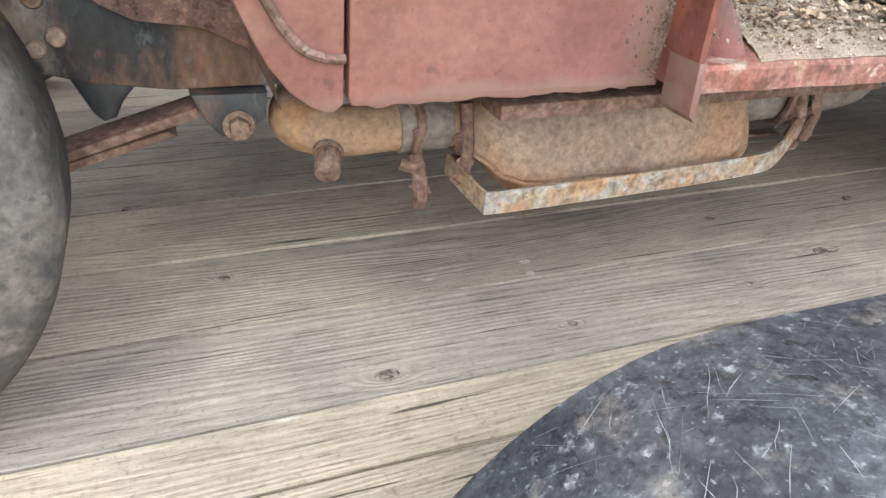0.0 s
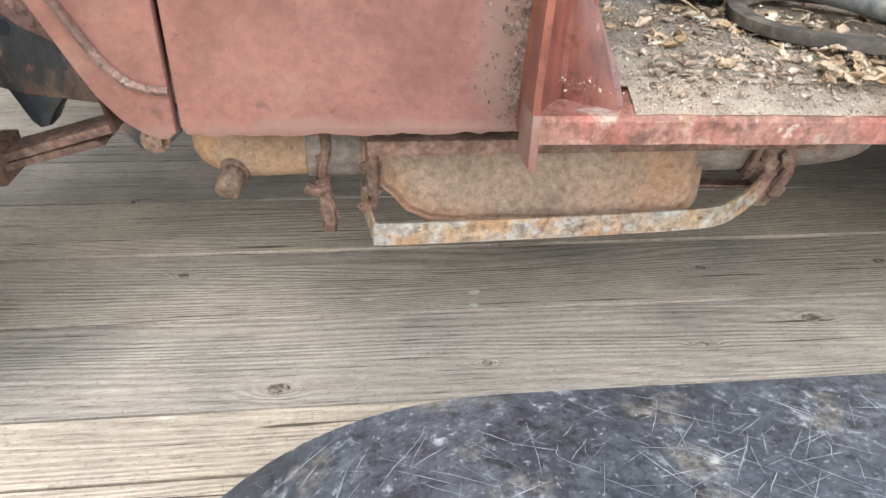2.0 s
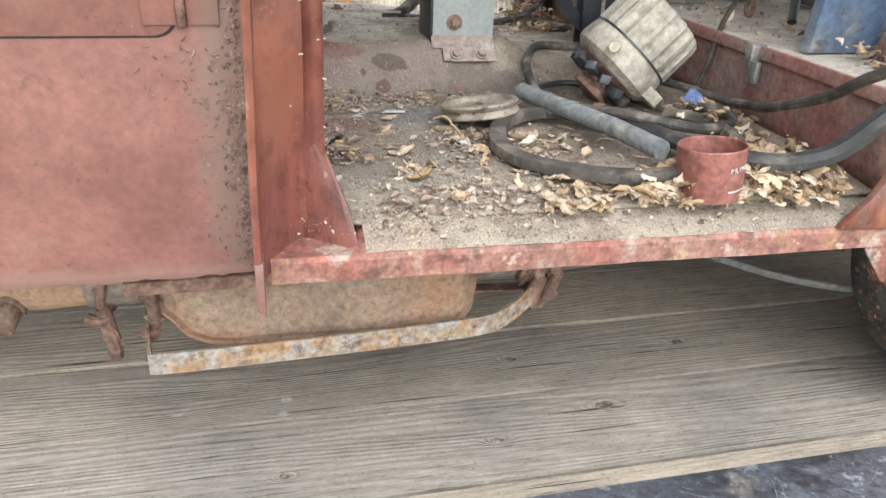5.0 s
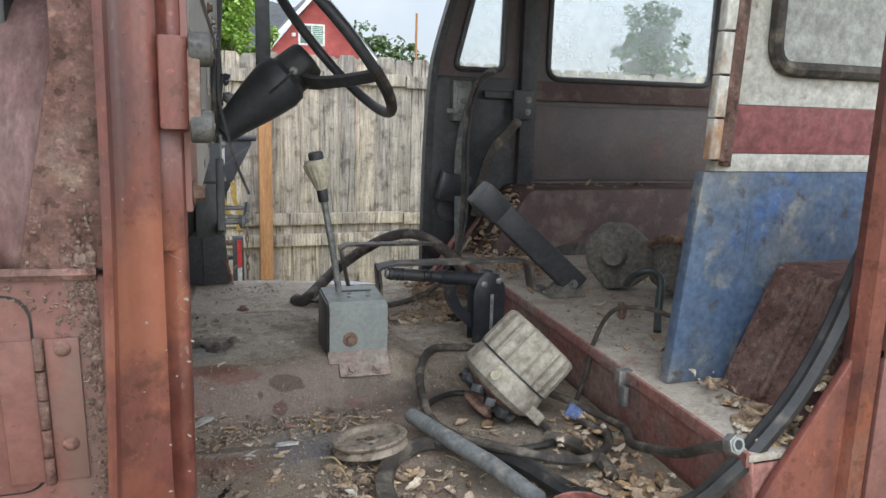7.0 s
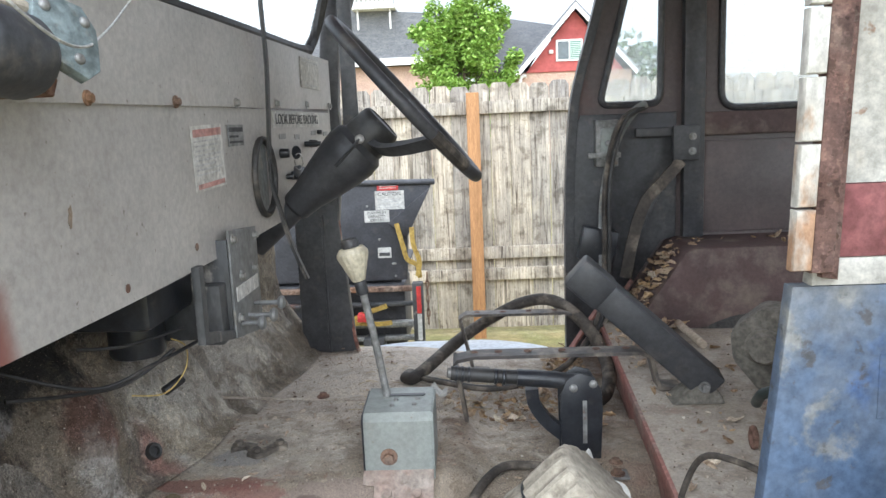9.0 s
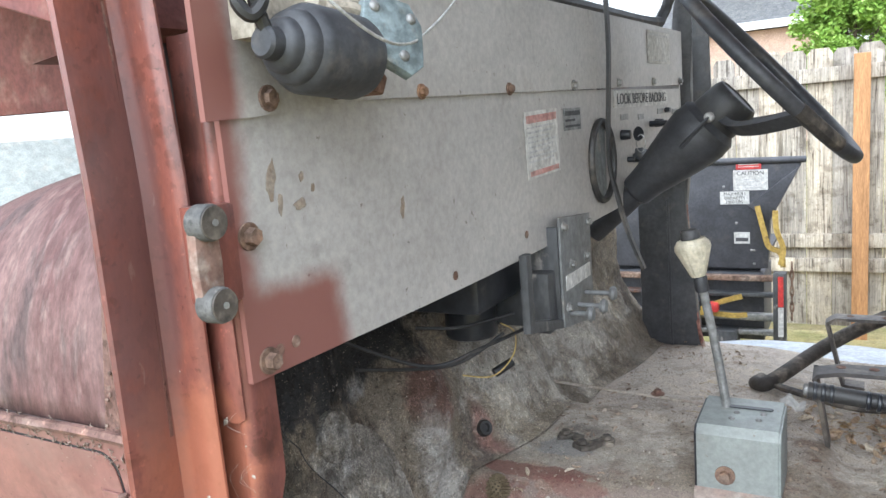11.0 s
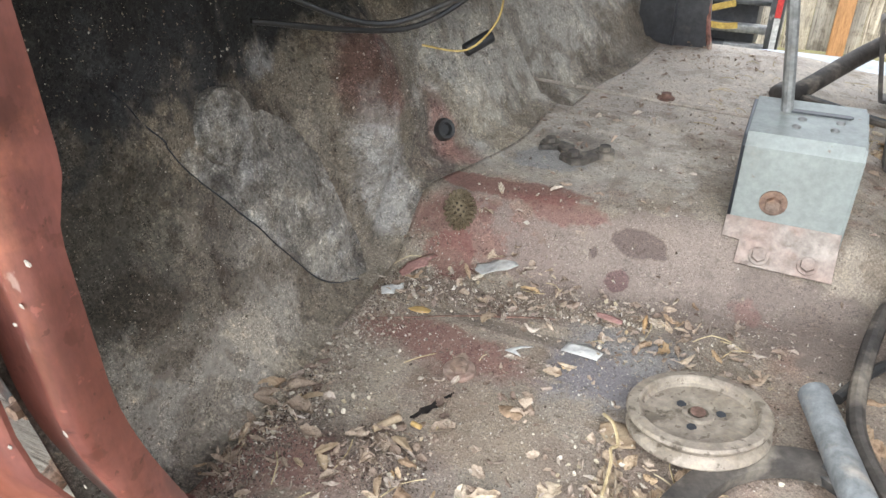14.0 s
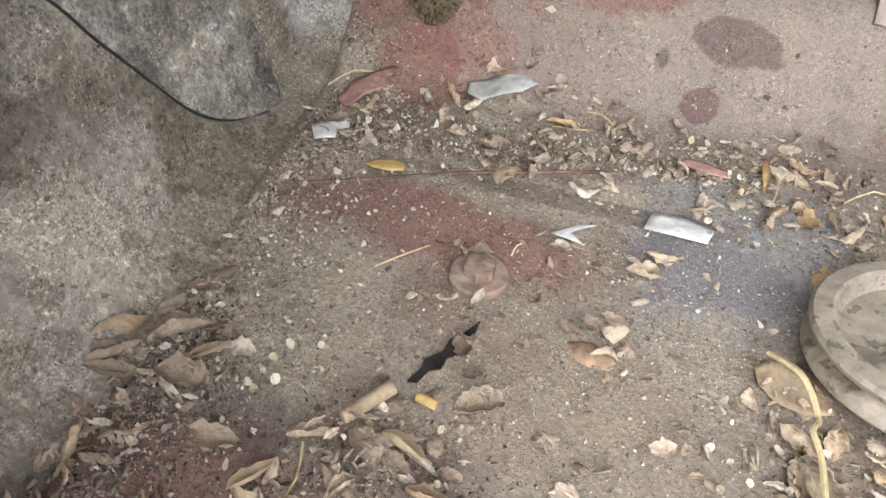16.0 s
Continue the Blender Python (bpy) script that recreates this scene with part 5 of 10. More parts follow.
part("door_edge", sweep(curve_points([(x - 0.002, YF - 0.004, z) for x, z in front_edge], 4), [(-0.012, -0.018), (0.012, -0.018), (0.012, 0.02), (-0.012, 0.02)], up=(0, 1, 0)), FRAME_IN, far, "black edge strip of the far door opening")
part("door_skin", prism([(1.345, 0.45), (1.345, 1.10), (1.37, 1.155), (1.64, 1.155), (1.64, 0.80), (1.60, 0.79), (1.46, 0.585), (1.46, 0.45)], "y", YF - 0.012, YF - 0.002, 0.004), FRAME_IN, far, "black pressed door skin")
part("wall_post", box((1.654, YF - 0.035, 0.80), (1.712, YF - 0.001, 1.72), 0.004), FRAME_IN, far, "dark upright post between the panes")
part("wall_rail", box((1.70, YF - 0.02, 1.085), (2.9, YF - 0.001, 1.15), 0.005), FARBOX, far, "maroon rail under the pane")
part("wall_panel", box((1.705, YF - 0.010, 0.81), (2.6, YF - 0.001, 1.07), 0.004), DARK_IN, far)
# braces and catches on the far door
latch = part("door_catch", box((1.407, YF - 0.05, 1.01), (1.47, YF - 0.012, 1.14), 0.004), STEEL, far, "grey door catch")
part("catch_plate", box((1.42, YF - 0.056, 1.03), (1.458, YF - 0.049, 1.118), 0.003), GALV, latch)
part("catch_knob", cyl((1.44, YF - 0.075, 1.075), (1.44, YF - 0.055, 1.075), 0.009, n=14, bevel=0.002), STEEL, latch)
part("catch_arm", box((1.385, YF - 0.057, 1.035), (1.475, YF - 0.049, 1.05), 0.002), STEEL, latch)
part("bracket_plate", box((1.62, YF - 0.055, 1.02), (1.693, YF - 0.036, 1.117), 0.004), FRAME_IN, far, "bolted dark bracket")
for z in (1.045, 1.085):
    part("bracket_bolt", hexbolt((1.672, YF - 0.055, z), (0, -1, 0), 0.007), STEEL, far)
part("slide_bar", box((1.52, YF - 0.04, 1.088), (1.622, YF - 0.02, 1.112), 0.003), FRAME_IN, far)
part("brace", prism([(1.49, 0.78), (1.505, 0.775), (1.615, 0.975), (1.60, 0.985)], "y", YF - 0.05, YF - 0.035, 0.003), FRAME_IN, far, "slanting brace")
part("belt_strap", sweep(curve_points([(1.644, 2.22, 1.02), (1.59, 2.205, 0.965), (1.536, 2.195, 0.906), (1.50, 2.185, 0.80), (1.481, 2.18, 0.70)], 6), [(-0.016, -0.003), (0.016, -0.003), (0.016, 0.003), (-0.016, 0.003)], up=(0, 1, 0)), RUBBER_DUST, far, "dusty grey strap hanging from the post")
part("fuse_box", box((-0.05, -0.025, -0.048), (0.05, 0.025, 0.048), 0.006, m=pose(1.406, 2.195, 0.793, 0, 12, 0)), BLACK, far, "black box hanging on the door frame")
part("round_plug", lathe([(0, 0.006), (0.03, 0.008), (0.042, 0.004), (0.045, -0.004)], pose(1.415, YF - 0.012, 0.71, 90, 0, 0), 24), FRAME_IN, far)

part("frayed_strap", sweep(curve_points([(1.543, 2.205, 1.18), (1.51, 2.20, 1.16), (1.474, 2.198, 1.111), (1.445, 2.196, 1.04), (1.427, 2.195, 0.957), (1.418, 2.19, 0.85), (1.413, 2.16, 0.72), (1.405, 2.12, 0.60)], 6), [(-0.011, -0.003), (0.011, -0.003), (0.011, 0.003), (-0.011, 0.003)], up=(0, 1, 0)), TUBEGREY, far, "pale grey weatherstrip hanging down the door")

# cab roof, back wall, far front post, windscreen
part("roof", sheet(lambda u, v: (0.38 + 2.57 * u, 0.64 + 1.66 * v, 1.72 + 0.10 * math.sin(math.pi * v)), steps(0, 1, 10), steps(0, 1, 12)), RED, jeep, "red cab roof")
# the rear is out of view; the wall stops low so daylight gets in
part("back_wall", box((2.93, 0.66, 0.43), (2.95, 2.27, 0.60), 0.003), DARK_IN, jeep, "low dark rear wall, the unseen rear above it left open for light")
fpost = part("far_front_post", prism([(0.535, 0.45), (0.70, 0.45), (0.665, 0.88), (0.665, 0.95), (0.535, 0.95)], "y", YF - 0.015, YF + 0.02, 0.006), FRAME_IN, jeep, "dark kick panel of the far side")
part("far_pillar", prism([(0.665, 0.88), (0.69, 1.10), (0.685, 1.20), (0.695, 1.36), (0.76, 1.55), (0.81, 1.72), (0.73, 1.72), (0.645, 1.40), (0.635, 1.30), (0.64, 0.9)], "y", YF - 0.01, YF + 0.03, 0.005), FRAME_IN, fpost, "black front pillar of the far side")
part("visor_arm", prism([(0.757, 1.06), (0.797, 1.06), (0.790, 1.50), (0.760, 1.50)], "y", 1.895, 1.907, 0.003), FRAME_IN, jeep, "flat black upright bar behind the wheel")
part("door_strip", tube([(0.662, YF, 0.88), (0.672, YF - 0.005, 0.70), (0.69, YF - 0.01, 0.54), (0.712, YF - 0.02, 0.46)], 0.006, 6), RED_SILL, fpost, "torn pale weatherstrip")
part("post_seam", box((0.615, YF - 0.02, 0.47), (0.622, YF - 0.014, 0.9), 0.002), FRAME_IN, fpost)
part("far_sill", box((0.66, YF, 0.40), (1.34, YF + 0.05, 0.447), 0.005), RED_SILL, jeep, "worn sill of the far door")
part("windscreen_seal", tube([(0.575, 0.80, 1.337), (0.592, 1.2, 1.342), (0.608, 1.6, 1.347), (0.625, 2.1, 1.352), (0.632, 2.19, 1.375), (0.656, 2.215, 1.45), (0.72, 2.215, 1.68)], 0.015, 8, up=(0, 0, 1)), RUBBER, jeep, "black windscreen seal")
ws = part("windscreen", sheet(lambda u, v: (0.545 + 0.075 * u + 0.10 * v, 0.72 + 1.5 * u, 1.325 + 0.022 * u + 0.38 * v), steps(0, 1, 2), steps(0, 1, 2)), GLASS, jeep, "dusty windscreen glass")
ws.visible_shadow = False

# ---- dash ----
def dash_x(y):
    return 0.600 + 0.045 * (y - 0.7)


def dash_sheet(name, y0, y1, z0, z1, out, mat, parent, label):
    bm = bmesh.new()
    f = lambda y, z, o: bm.verts.new((dash_x(y) + o + 0.0012 * noise.noise((y * 3, 2, 7)), y, z(y) if callable(z) else z))
    ys = steps(y0, y1, 30)
    rows = [[f(y, z, o) for z, o in ((z0, out), (z1, out), (z1, out - 0.006), (z0, out - 0.006))] for y in ys]
    for a, b in zip(rows, rows[1:]):
        for j in range(4):
            bm.faces.new((a[j], a[(j + 1) % 4], b[(j + 1) % 4], b[j]))
    bm.faces.new(rows[0][::-1]), bm.faces.new(rows[-1])
    return part(name, bm, mat, parent, label)


def overspray(m, rules):
    """Red overspray over a paint, with soft edges: each rule is (y from, y to, z from, z to), full to none."""
    nt = m.node_tree
    bsdf = nt.nodes["Principled BSDF"]
    link = bsdf.inputs["Base Color"].links[0]
    colour = link.from_socket
    tc, sep = nt.nodes.new("ShaderNodeTexCoord"), nt.nodes.new("ShaderNodeSeparateXYZ")
    nt.links.new(tc.outputs["Object"], sep.inputs["Vector"])
    wob = noise_node(nt, tc.outputs["Object"], 22.0, 5.0, 0.6)
    for y0, y1, z0, z1 in rules:
        facs = []
        for axis, a, b in (("Y", y0, y1), ("Z", z0, z1)):
            add = nt.nodes.new("ShaderNodeMath")
            add.operation = "MULTIPLY_ADD"
            add.inputs[1].default_value = 0.03
            nt.links.new(wob, add.inputs[0])
            nt.links.new(sep.outputs[axis], add.inputs[2])
            mr = nt.nodes.new("ShaderNodeMapRange")
            mr.interpolation_type = "SMOOTHSTEP"
            mr.inputs["From Min"].default_value, mr.inputs["From Max"].default_value = a + 0.015, b + 0.015
            mr.inputs["To Min"].default_value, mr.inputs["To Max"].default_value = 1.0, 0.0
            nt.links.new(add.outputs["Value"], mr.inputs["Value"])
            facs.append(mr.outputs["Result"])
        mul = nt.nodes.new("ShaderNodeMath")
        mul.operation = "MULTIPLY"
        nt.links.new(facs[0], mul.inputs[0])
        nt.links.new(facs[1], mul.inputs[1])
        colour = mix_node(nt, mul.outputs["Value"], colour, (0.21, 0.088, 0.072))
    nt.links.new(colour, bsdf.inputs["Base Color"])


overspray(DASH, [(0.672, 0.70, 2.0, 2.1), (0.785, 0.82, 1.0, 1.03)])
dash = dash_sheet("dashboard", 0.668, 2.215, lambda y: 0.934 + 0.03 * ease(1.0, 2.2, y), 1.19, 0.0, DASH, jeep, "plain grey dash panel with red overspray and rust marks")
upper = dash_sheet("upper_dash", 0.648, 2.215, lambda y: 1.172 + 0.012 * ease(0.65, 0.9, y) + 0.012 * (y - 0.9), 1.332, 0.006, DASH, dash, "grey upper dash panel")
part("dash_cap", box((0.53, 0.66, 1.324), (0.602, 2.21, 1.334), 0.003), DASH, dash)
part("dash_end", box((0.45, 2.2, 0.95), (0.668, 2.215, 1.33), 0.003), DASH, dash)
part("dash_floor", box((0.36, 0.70, 0.995), (0.596, 2.2, 1.0), 0.0), CHASSIS, dash, "dark shelf behind the dash")
for y, z in ((0.722, 1.187), (0.976, 1.191), (1.21, 1.193), (1.46, 1.198), (1.701, 1.203), (1.945, 1.206), (2.184, 1.208)):
    part("dash_bolt", hexbolt((dash_x(y) + 0.006, y, z), (1, 0, 0), 0.0062 if y > 0.9 else 0.008, 0.006), RUST if y < 1.3 else STEEL, dash)
for y, z, r in ((0.684, 1.067, 0.0085), (0.690, 0.9495, 0.0085)):
    part("dash_bolt", hexbolt((dash_x(y), y, z), (1, 0, 0), r, 0.009), RUST, dash, "rusty hexagon bolt")
for y, z in ((0.727, 0.957), (1.03, 0.955), (0.705, 0.955), (1.25, 0.972)):
    part("dash_hole", cyl((dash_x(y) + 0.0003, y, z), (dash_x(y) + 0.0012, y, z), 0.006, n=16), DARKRUST, dash, "rusty hole")
# rust marks with their own shape
for k, (y, z, w, h) in enumerate(((0.72, 1.115, 0.008, 0.022), (0.755, 1.087, 0.012, 0.007), (0.925, 1.06, 0.006, 0.014), (0.728, 1.09, 0.004, 0.012), (0.76, 1.112, 0.004, 0.006), (0.775, 1.10, 0.003, 0.005))):
    rng = random.Random(30 + k)
    pts = []
    for i in range(14):
        a = 2 * math.pi * i / 14
        r = rng.uniform(0.55, 1.0)
        pts.append((y + w * r * math.cos(a) + 0.4 * h * math.sin(a) * 0.3, z + h * r * math.sin(a)))
    part("rust_mark", prism(pts, "x", dash_x(y) + 0.0004, dash_x(y) + 0.0011), surface("rust_mark_tone_%d" % k, (0.24, 0.185, 0.14), (0.29, 0.245, 0.2), 60, rough=0.85) if k == 0 else bpy.data.materials["rust_mark_tone_0"], dash, "brown rust mark", smooth=0)


def dash_label(name, y0, y1, z0, z1, mat, label, out=0.001, tilt=0.0):
    yc, zc = (y0 + y1) / 2, (z0 + z1) / 2
    m = Matrix.Translation((dash_x(yc) + out, yc, zc)) @ pose(0, 0, 0, tilt, 0, -math.degrees(math.atan(0.045)))
    ob = part(name, box((0, y0 - yc, z0 - zc), (0.0012, y1 - yc, z1 - zc), 0, m=m), mat, dash, label, smooth=0)
    return ob, m


def bars(parent, m, rects, mat, name="print_bar"):
    """Printed marks on a flat label; rects are (y0, y1, z0, z1) about its centre."""
    for a, b, c, d in rects:
        part(name, box((0.0013, a, c), (0.0019, b, d), 0, m=m), mat, parent, smooth=0)


lab, lm = dash_label("instruction_label", 1.265, 1.392, 1.056, 1.160, PAPER, "white instruction label with red header", tilt=2)
bars(lab, lm, [(-0.058, 0.058, 0.034, 0.046), (-0.056, 0.056, -0.048, -0.040)], INK_RED)
bars(lab, lm, [(-0.056, 0.05 - 0.012 * (k % 3), 0.026 - 0.0075 * k, 0.0285 - 0.0075 * k) for k in range(8)], INK_GREY)
lab, lm = dash_label("rating_plate", 1.42, 1.498, 1.122, 1.160, STEEL, "small dark data plate")
bars(lab, lm, [(-0.034, 0.034, 0.006, 0.014), (-0.034, 0.01, -0.004, 0.0), (-0.034, 0.034, -0.014, -0.010)], INK)
lab, lm = dash_label("upper_label", 1.905, 2.085, 1.247, 1.318, PAPER, "pale paper label", out=0.0075)
bars(lab, lm, [(-0.078, 0.078, 0.026, 0.029), (-0.06, 0.06, -0.03, -0.028)], INK_GREY)
lab, lm = dash_label("backing_label", 1.683, 2.08, 1.153, 1.187, PAPER, "white label with dark capital letters")
for x, y, s in ((1.72, 1.128, 0.03), (1.84, 1.125, 0.025), (1.99, 1.132, 0.03), (2.06, 1.132, 0.03), (2.12, 1.128, 0.03)):
    dash_label("dash_plate", x, x + s * 1.6, y, y + 0.012, STEEL, "small metal tag")


def lettering(text, size, m, mat, parent, name="lettering", extrude=0.0003, align="CENTER"):
    cu = bpy.data.curves.new(name, "FONT")
    cu.body, cu.size, cu.extrude, cu.align_x, cu.align_y = text, size, extrude, align, "CENTER"
    ob = new(name, cu)
    ob.data.materials.append(mat)
    off, p = Vector(), parent
    while p:
        off += p.location
        p = p.parent
    ob.parent = parent
    ob.matrix_local = Matrix.Translation(-off) @ m
    return ob

FACE_X = Matrix(((0, 0, 1, 0), (1, 0, 0, 0), (0, 1, 0, 0), (0, 0, 0, 1)))
lettering("LOOK BEFORE BACKING", 0.031, lm @ Matrix.Translation((0.002, 0, 0)) @ FACE_X @ Matrix.Diagonal((1.05, 1.0, 1, 1)), INK, lab)
# instrument opening with its rubber ring, key switch, knobs
yc = 1.598
ring = [(dash_x(yc + 0.062 * math.cos(a)) + 0.004, yc + 0.062 * math.cos(a), 1.056 + 0.075 * math.sin(a)) for a in steps(0, 2 * math.pi, 32)[:-1]]
op = part("instrument_ring", sweep(ring, ring_section(0.007, 8), True, up=(1, 0, 0)), RUBBER, dash, "black rubber ring of the instrument opening")
part("instrument_back", lathe([(0, 0), (0.06, 0)], Matrix.Translation((dash_x(yc) + 0.0012, yc, 1.056)) @ FACE_X @ Matrix.Diagonal((1, 1.2, 1, 1)), 28), TUBEGREY, op, "pale torn backing")
for y, z, r, l in ((1.725, 1.098, 0.011, 0.02), (1.80, 1.045, 0.010, 0.022), (1.76, 1.045, 0.006, 0.015), (1.93, 1.112, 0.007, 0.04), (1.975, 1.112, 0.010, 0.02), (2.06, 1.14, 0.006, 0.012), (1.86, 1.04, 0.014, 0.014)):
    part("dash_knob", cyl((dash_x(y), y, z), (dash_x(y) + l, y, z), r, r * 0.85, n=16, bevel=0.0015), BLACK, dash, "black dash knob")
key = part("key", lathe([(0.0, 0.001), (0.014, 0.0012), (0.015, 0), (0.014, -0.0012), (0.0, -0.001)], Matrix.Translation((dash_x(1.73) + 0.03, 1.745, 1.098)) @ pose(0, 0, 0, 90, 0, 60), 18), BLACK, dash, "dark key in the switch")
part("key_ring", sweep([(dash_x(1.745) + 0.034 + 0.009 * math.cos(a), 1.743, 1.078 + 0.018 * math.sin(a)) for a in steps(0, 2 * math.pi, 20)[:-1]], ring_section(0.0014, 5), True, up=(0, 1, 0)), STEEL, key)
part("hanging_key", prism([(0.010, 1.068), (0.024, 1.070), (0.036, 1.064), (0.038, 1.052), (0.030, 1.042), (0.027, 1.012), (0.022, 1.008), (0.018, 1.014), (0.018, 1.042), (0.008, 1.052)], "y", 1.742, 1.7445, 0.0006), BLACK, key, "hanging dark key").location.x += dash_x(1.745) + 0.012
# black strap hanging over the dash
part("hanging_strap", sweep(curve_points([(0.668, 1.585, 1.70), (0.664, 1.59, 1.42), (0.664, 1.60, 1.27), (0.656, 1.60, 1.07), (0.67, 1.60, 0.985), (0.688, 1.60, 0.915), (0.715, 1.60, 0.845)], 8), [(-0.007, -0.003), (0.007, -0.003), (0.007, 0.003), (-0.007, 0.003)], up=(1, 0, 0)), RUBBER, dash, "frayed black rubber strip hanging down")

# control bracket under the dash
STRAPG = surface("dull_dark_zinc", (0.19, 0.195, 0.195), (0.15, 0.152, 0.15), 9, [(DUST, 18, 0.55, 0.7, 0.4)], 0.55, 0.2, bump=0.12)
brk = part("control_bracket", prism([(1.33, 0.80), (1.485, 0.775), (1.485, 0.972), (1.33, 0.985)], "x", 0.645, 0.650, 0.0015), STRAPG, dash, "grey steel control bracket under the dash")
part("bracket_side", prism([(1.19, 0.83), (1.33, 0.80), (1.33, 0.815), (1.21, 0.845), (1.21, 0.95), (1.19, 0.95)], "x", 0.635, 0.648, 0.002), CHASSIS, brk)
part("bracket_cheek", box((0.50, 1.325, 0.80), (0.646, 1.331, 0.97), 0.001), CHASSIS, brk)
part("heater_box", box((0.42, 1.16, 0.86), (0.58, 1.42, 0.99), 0.012), BLACK, dash, "black heater box under the dash")
part("bracket_box", box((0.60, 1.29, 0.80), (0.64, 1.325, 0.90), 0.003), CHASSIS, brk)
part("bracket_label", box((0.650, 1.345, 0.86), (0.6512, 1.47, 0.885), 0, m=Matrix.Translation((0, 0, 0))), PAPER, brk, "pale torn label")
for y, z, x in ((1.36, 0.818, 0.685), (1.40, 0.822, 0.695), (1.44, 0.835, 0.70)):
    kn = part("lever_knob", cyl((0.65, y, z), (x, y, z), 0.0045, n=12), STRAPG, brk)
    part("knob_cap", lathe([(0, 0.006), (0.010, 0.005), (0.013, 0.0), (0.010, -0.005), (0, -0.006)], Matrix.Translation((x, y, z)) @ pose(0, 0, 0, 0, 90, 0), 18), STRAPG, kn, "dull control knob")
for y, z in ((1.345, 0.968), (1.47, 0.958), (1.35, 0.83), (1.45, 0.9), (1.375, 0.9)):
    part("bracket_bolt", hexbolt((0.650, y, z), (1, 0, 0), 0.006, 0.006), STEEL, brk)
for k, pts in enumerate(([(0.40, 1.02, 0.86), (0.50, 1.12, 0.79), (0.56, 1.2, 0.80), (0.60, 1.3, 0.81)], [(0.42, 1.05, 0.80), (0.5, 1.2, 0.765), (0.56, 1.28, 0.80)], [(0.47, 1.15, 0.84), (0.52, 1.2, 0.83), (0.58, 1.28, 0.835)])):
    part("wire", tube(pts, 0.003, 7), RUBBER, dash, "black cable under the dash")
YWIRE = surface("yellow_wire", (0.5, 0.36, 0.12), (0.42, 0.3, 0.12), 20, rough=0.6)
part("wire", tube([(0.52, 1.20, 0.75), (0.55, 1.25, 0.735), (0.57, 1.29, 0.76), (0.575, 1.29, 0.80), (0.56, 1.27, 0.82)], 0.0012, 6), YWIRE, dash, "thin yellow wire")
part("pedal_stub", cyl((0.512, 1.33, 0.708), (0.535, 1.36, 0.722), 0.0085, n=16, bevel=0.002), RUBBER, fw, "dark stub on the firewall")
part("round_canister", cyl((0.49, 1.30, 0.785), (0.49, 1.30, 0.87), 0.045, n=24, bevel=0.008), BLACK, dash, "black round blower housing")

# wiper motor on the upper dash
MX = 0.658
a, b = Vector((MX, 0.688, 1.226)), Vector((MX + 0.004, 0.788, 1.218))
d = (b - a).normalized()
mm = Matrix.Translation(a) @ d.to_track_quat("Z", "Y").to_matrix().to_4x4()
MOTOR = surface("chalky_black_motor_paint", (0.035, 0.037, 0.042), (0.06, 0.062, 0.068), 14, [(DUST, 30, 0.55, 0.75, 0.25)], 0.55, bump=0.12)
wiper = part("wiper_motor", lathe([(0, -0.022), (0.011, -0.022), (0.0135, -0.019), (0.014, -0.008), (0.019, -0.006), (0.0225, -0.002), (0.0235, 0.004), (0.029, 0.007), (0.0315, 0.012), (0.032, 0.017), (0.036, 0.021), (0.0385, 0.027), (0.0385, 0.092), (0.036, 0.100), (0.030, 0.104), (0, 0.104)], mm, 36), MOTOR, dash, "black wiper motor with a stepped, rounded end")
gm2 = Matrix.Translation((0.690, 0.808, 1.240)) @ Vector((0.85, -0.35, 0.25)).to_track_quat("Z", "Y").to_matrix().to_4x4()
gear = prism([(0.034 * k * math.cos(t), 0.034 * k * math.sin(t)) for t, k in ((0.1, 1.0), (0.8, 1.05), (1.5, 0.95), (2.2, 1.15), (2.9, 1.0), (3.6, 1.1), (4.3, 1.0), (4.9, 1.35), (5.3, 1.3), (5.8, 1.0))], "z", -0.008, 0.006, 0.002)
bmesh.ops.transform(gear, matrix=gm2, verts=gear.verts)
GEARPLATE = surface("teal_grey_plate", (0.22, 0.27, 0.28), (0.17, 0.21, 0.22), 20, [((0.33, 0.3, 0.25), 30, 0.56, 0.68, 0.5)], 0.55, 0.3, bump=0.15)
gc = part("gear_cover", gear, GEARPLATE, wiper, "teal-grey gear cover plate with screws")
for p, q in ((-0.016, 0.022), (0.022, 0.010), (0.004, -0.026)):
    part("motor_screw", dome(gm2 @ Vector((p, q, 0.006)), gm2.to_3x3() @ Vector((0, 0, 1)), 0.0055, 0.004), STEEL, gc, "bright cross-head screw")
part("motor_neck", cyl((MX - 0.012, 0.747, 1.268), (MX - 0.006, 0.814, 1.268), 0.012, n=16, bevel=0.003), ALUM, wiper)
part("motor_arm", tube([(MX - 0.004, 0.757, 1.262), (MX + 0.008, 0.782, 1.26), (MX + 0.014, 0.80, 1.248)], 0.009, 8), ALUM, wiper)
part("motor_mount", prism([(0.68, 1.235), (0.79, 1.232), (0.82, 1.262), (0.81, 1.275), (0.70, 1.282), (0.68, 1.27)], "x", 0.612, 0.64, 0.003), ALUM, wiper)
part("motor_cord", tube([(MX, 0.660, 1.275), (MX - 0.006, 0.650, 1.26), (MX, 0.657, 1.247), (MX + 0.005, 0.667, 1.26), (MX, 0.660, 1.275), (MX, 0.672, 1.238), (MX, 0.688, 1.230)], 0.006, 8), RUBBER, wiper, "coiled black cord")
part("motor_bracket", prism([(0.785, 1.190), (0.815, 1.184), (0.825, 1.20), (0.81, 1.214), (0.79, 1.21)], "x", 0.61, 0.672, 0.003), DARKRUST, wiper)
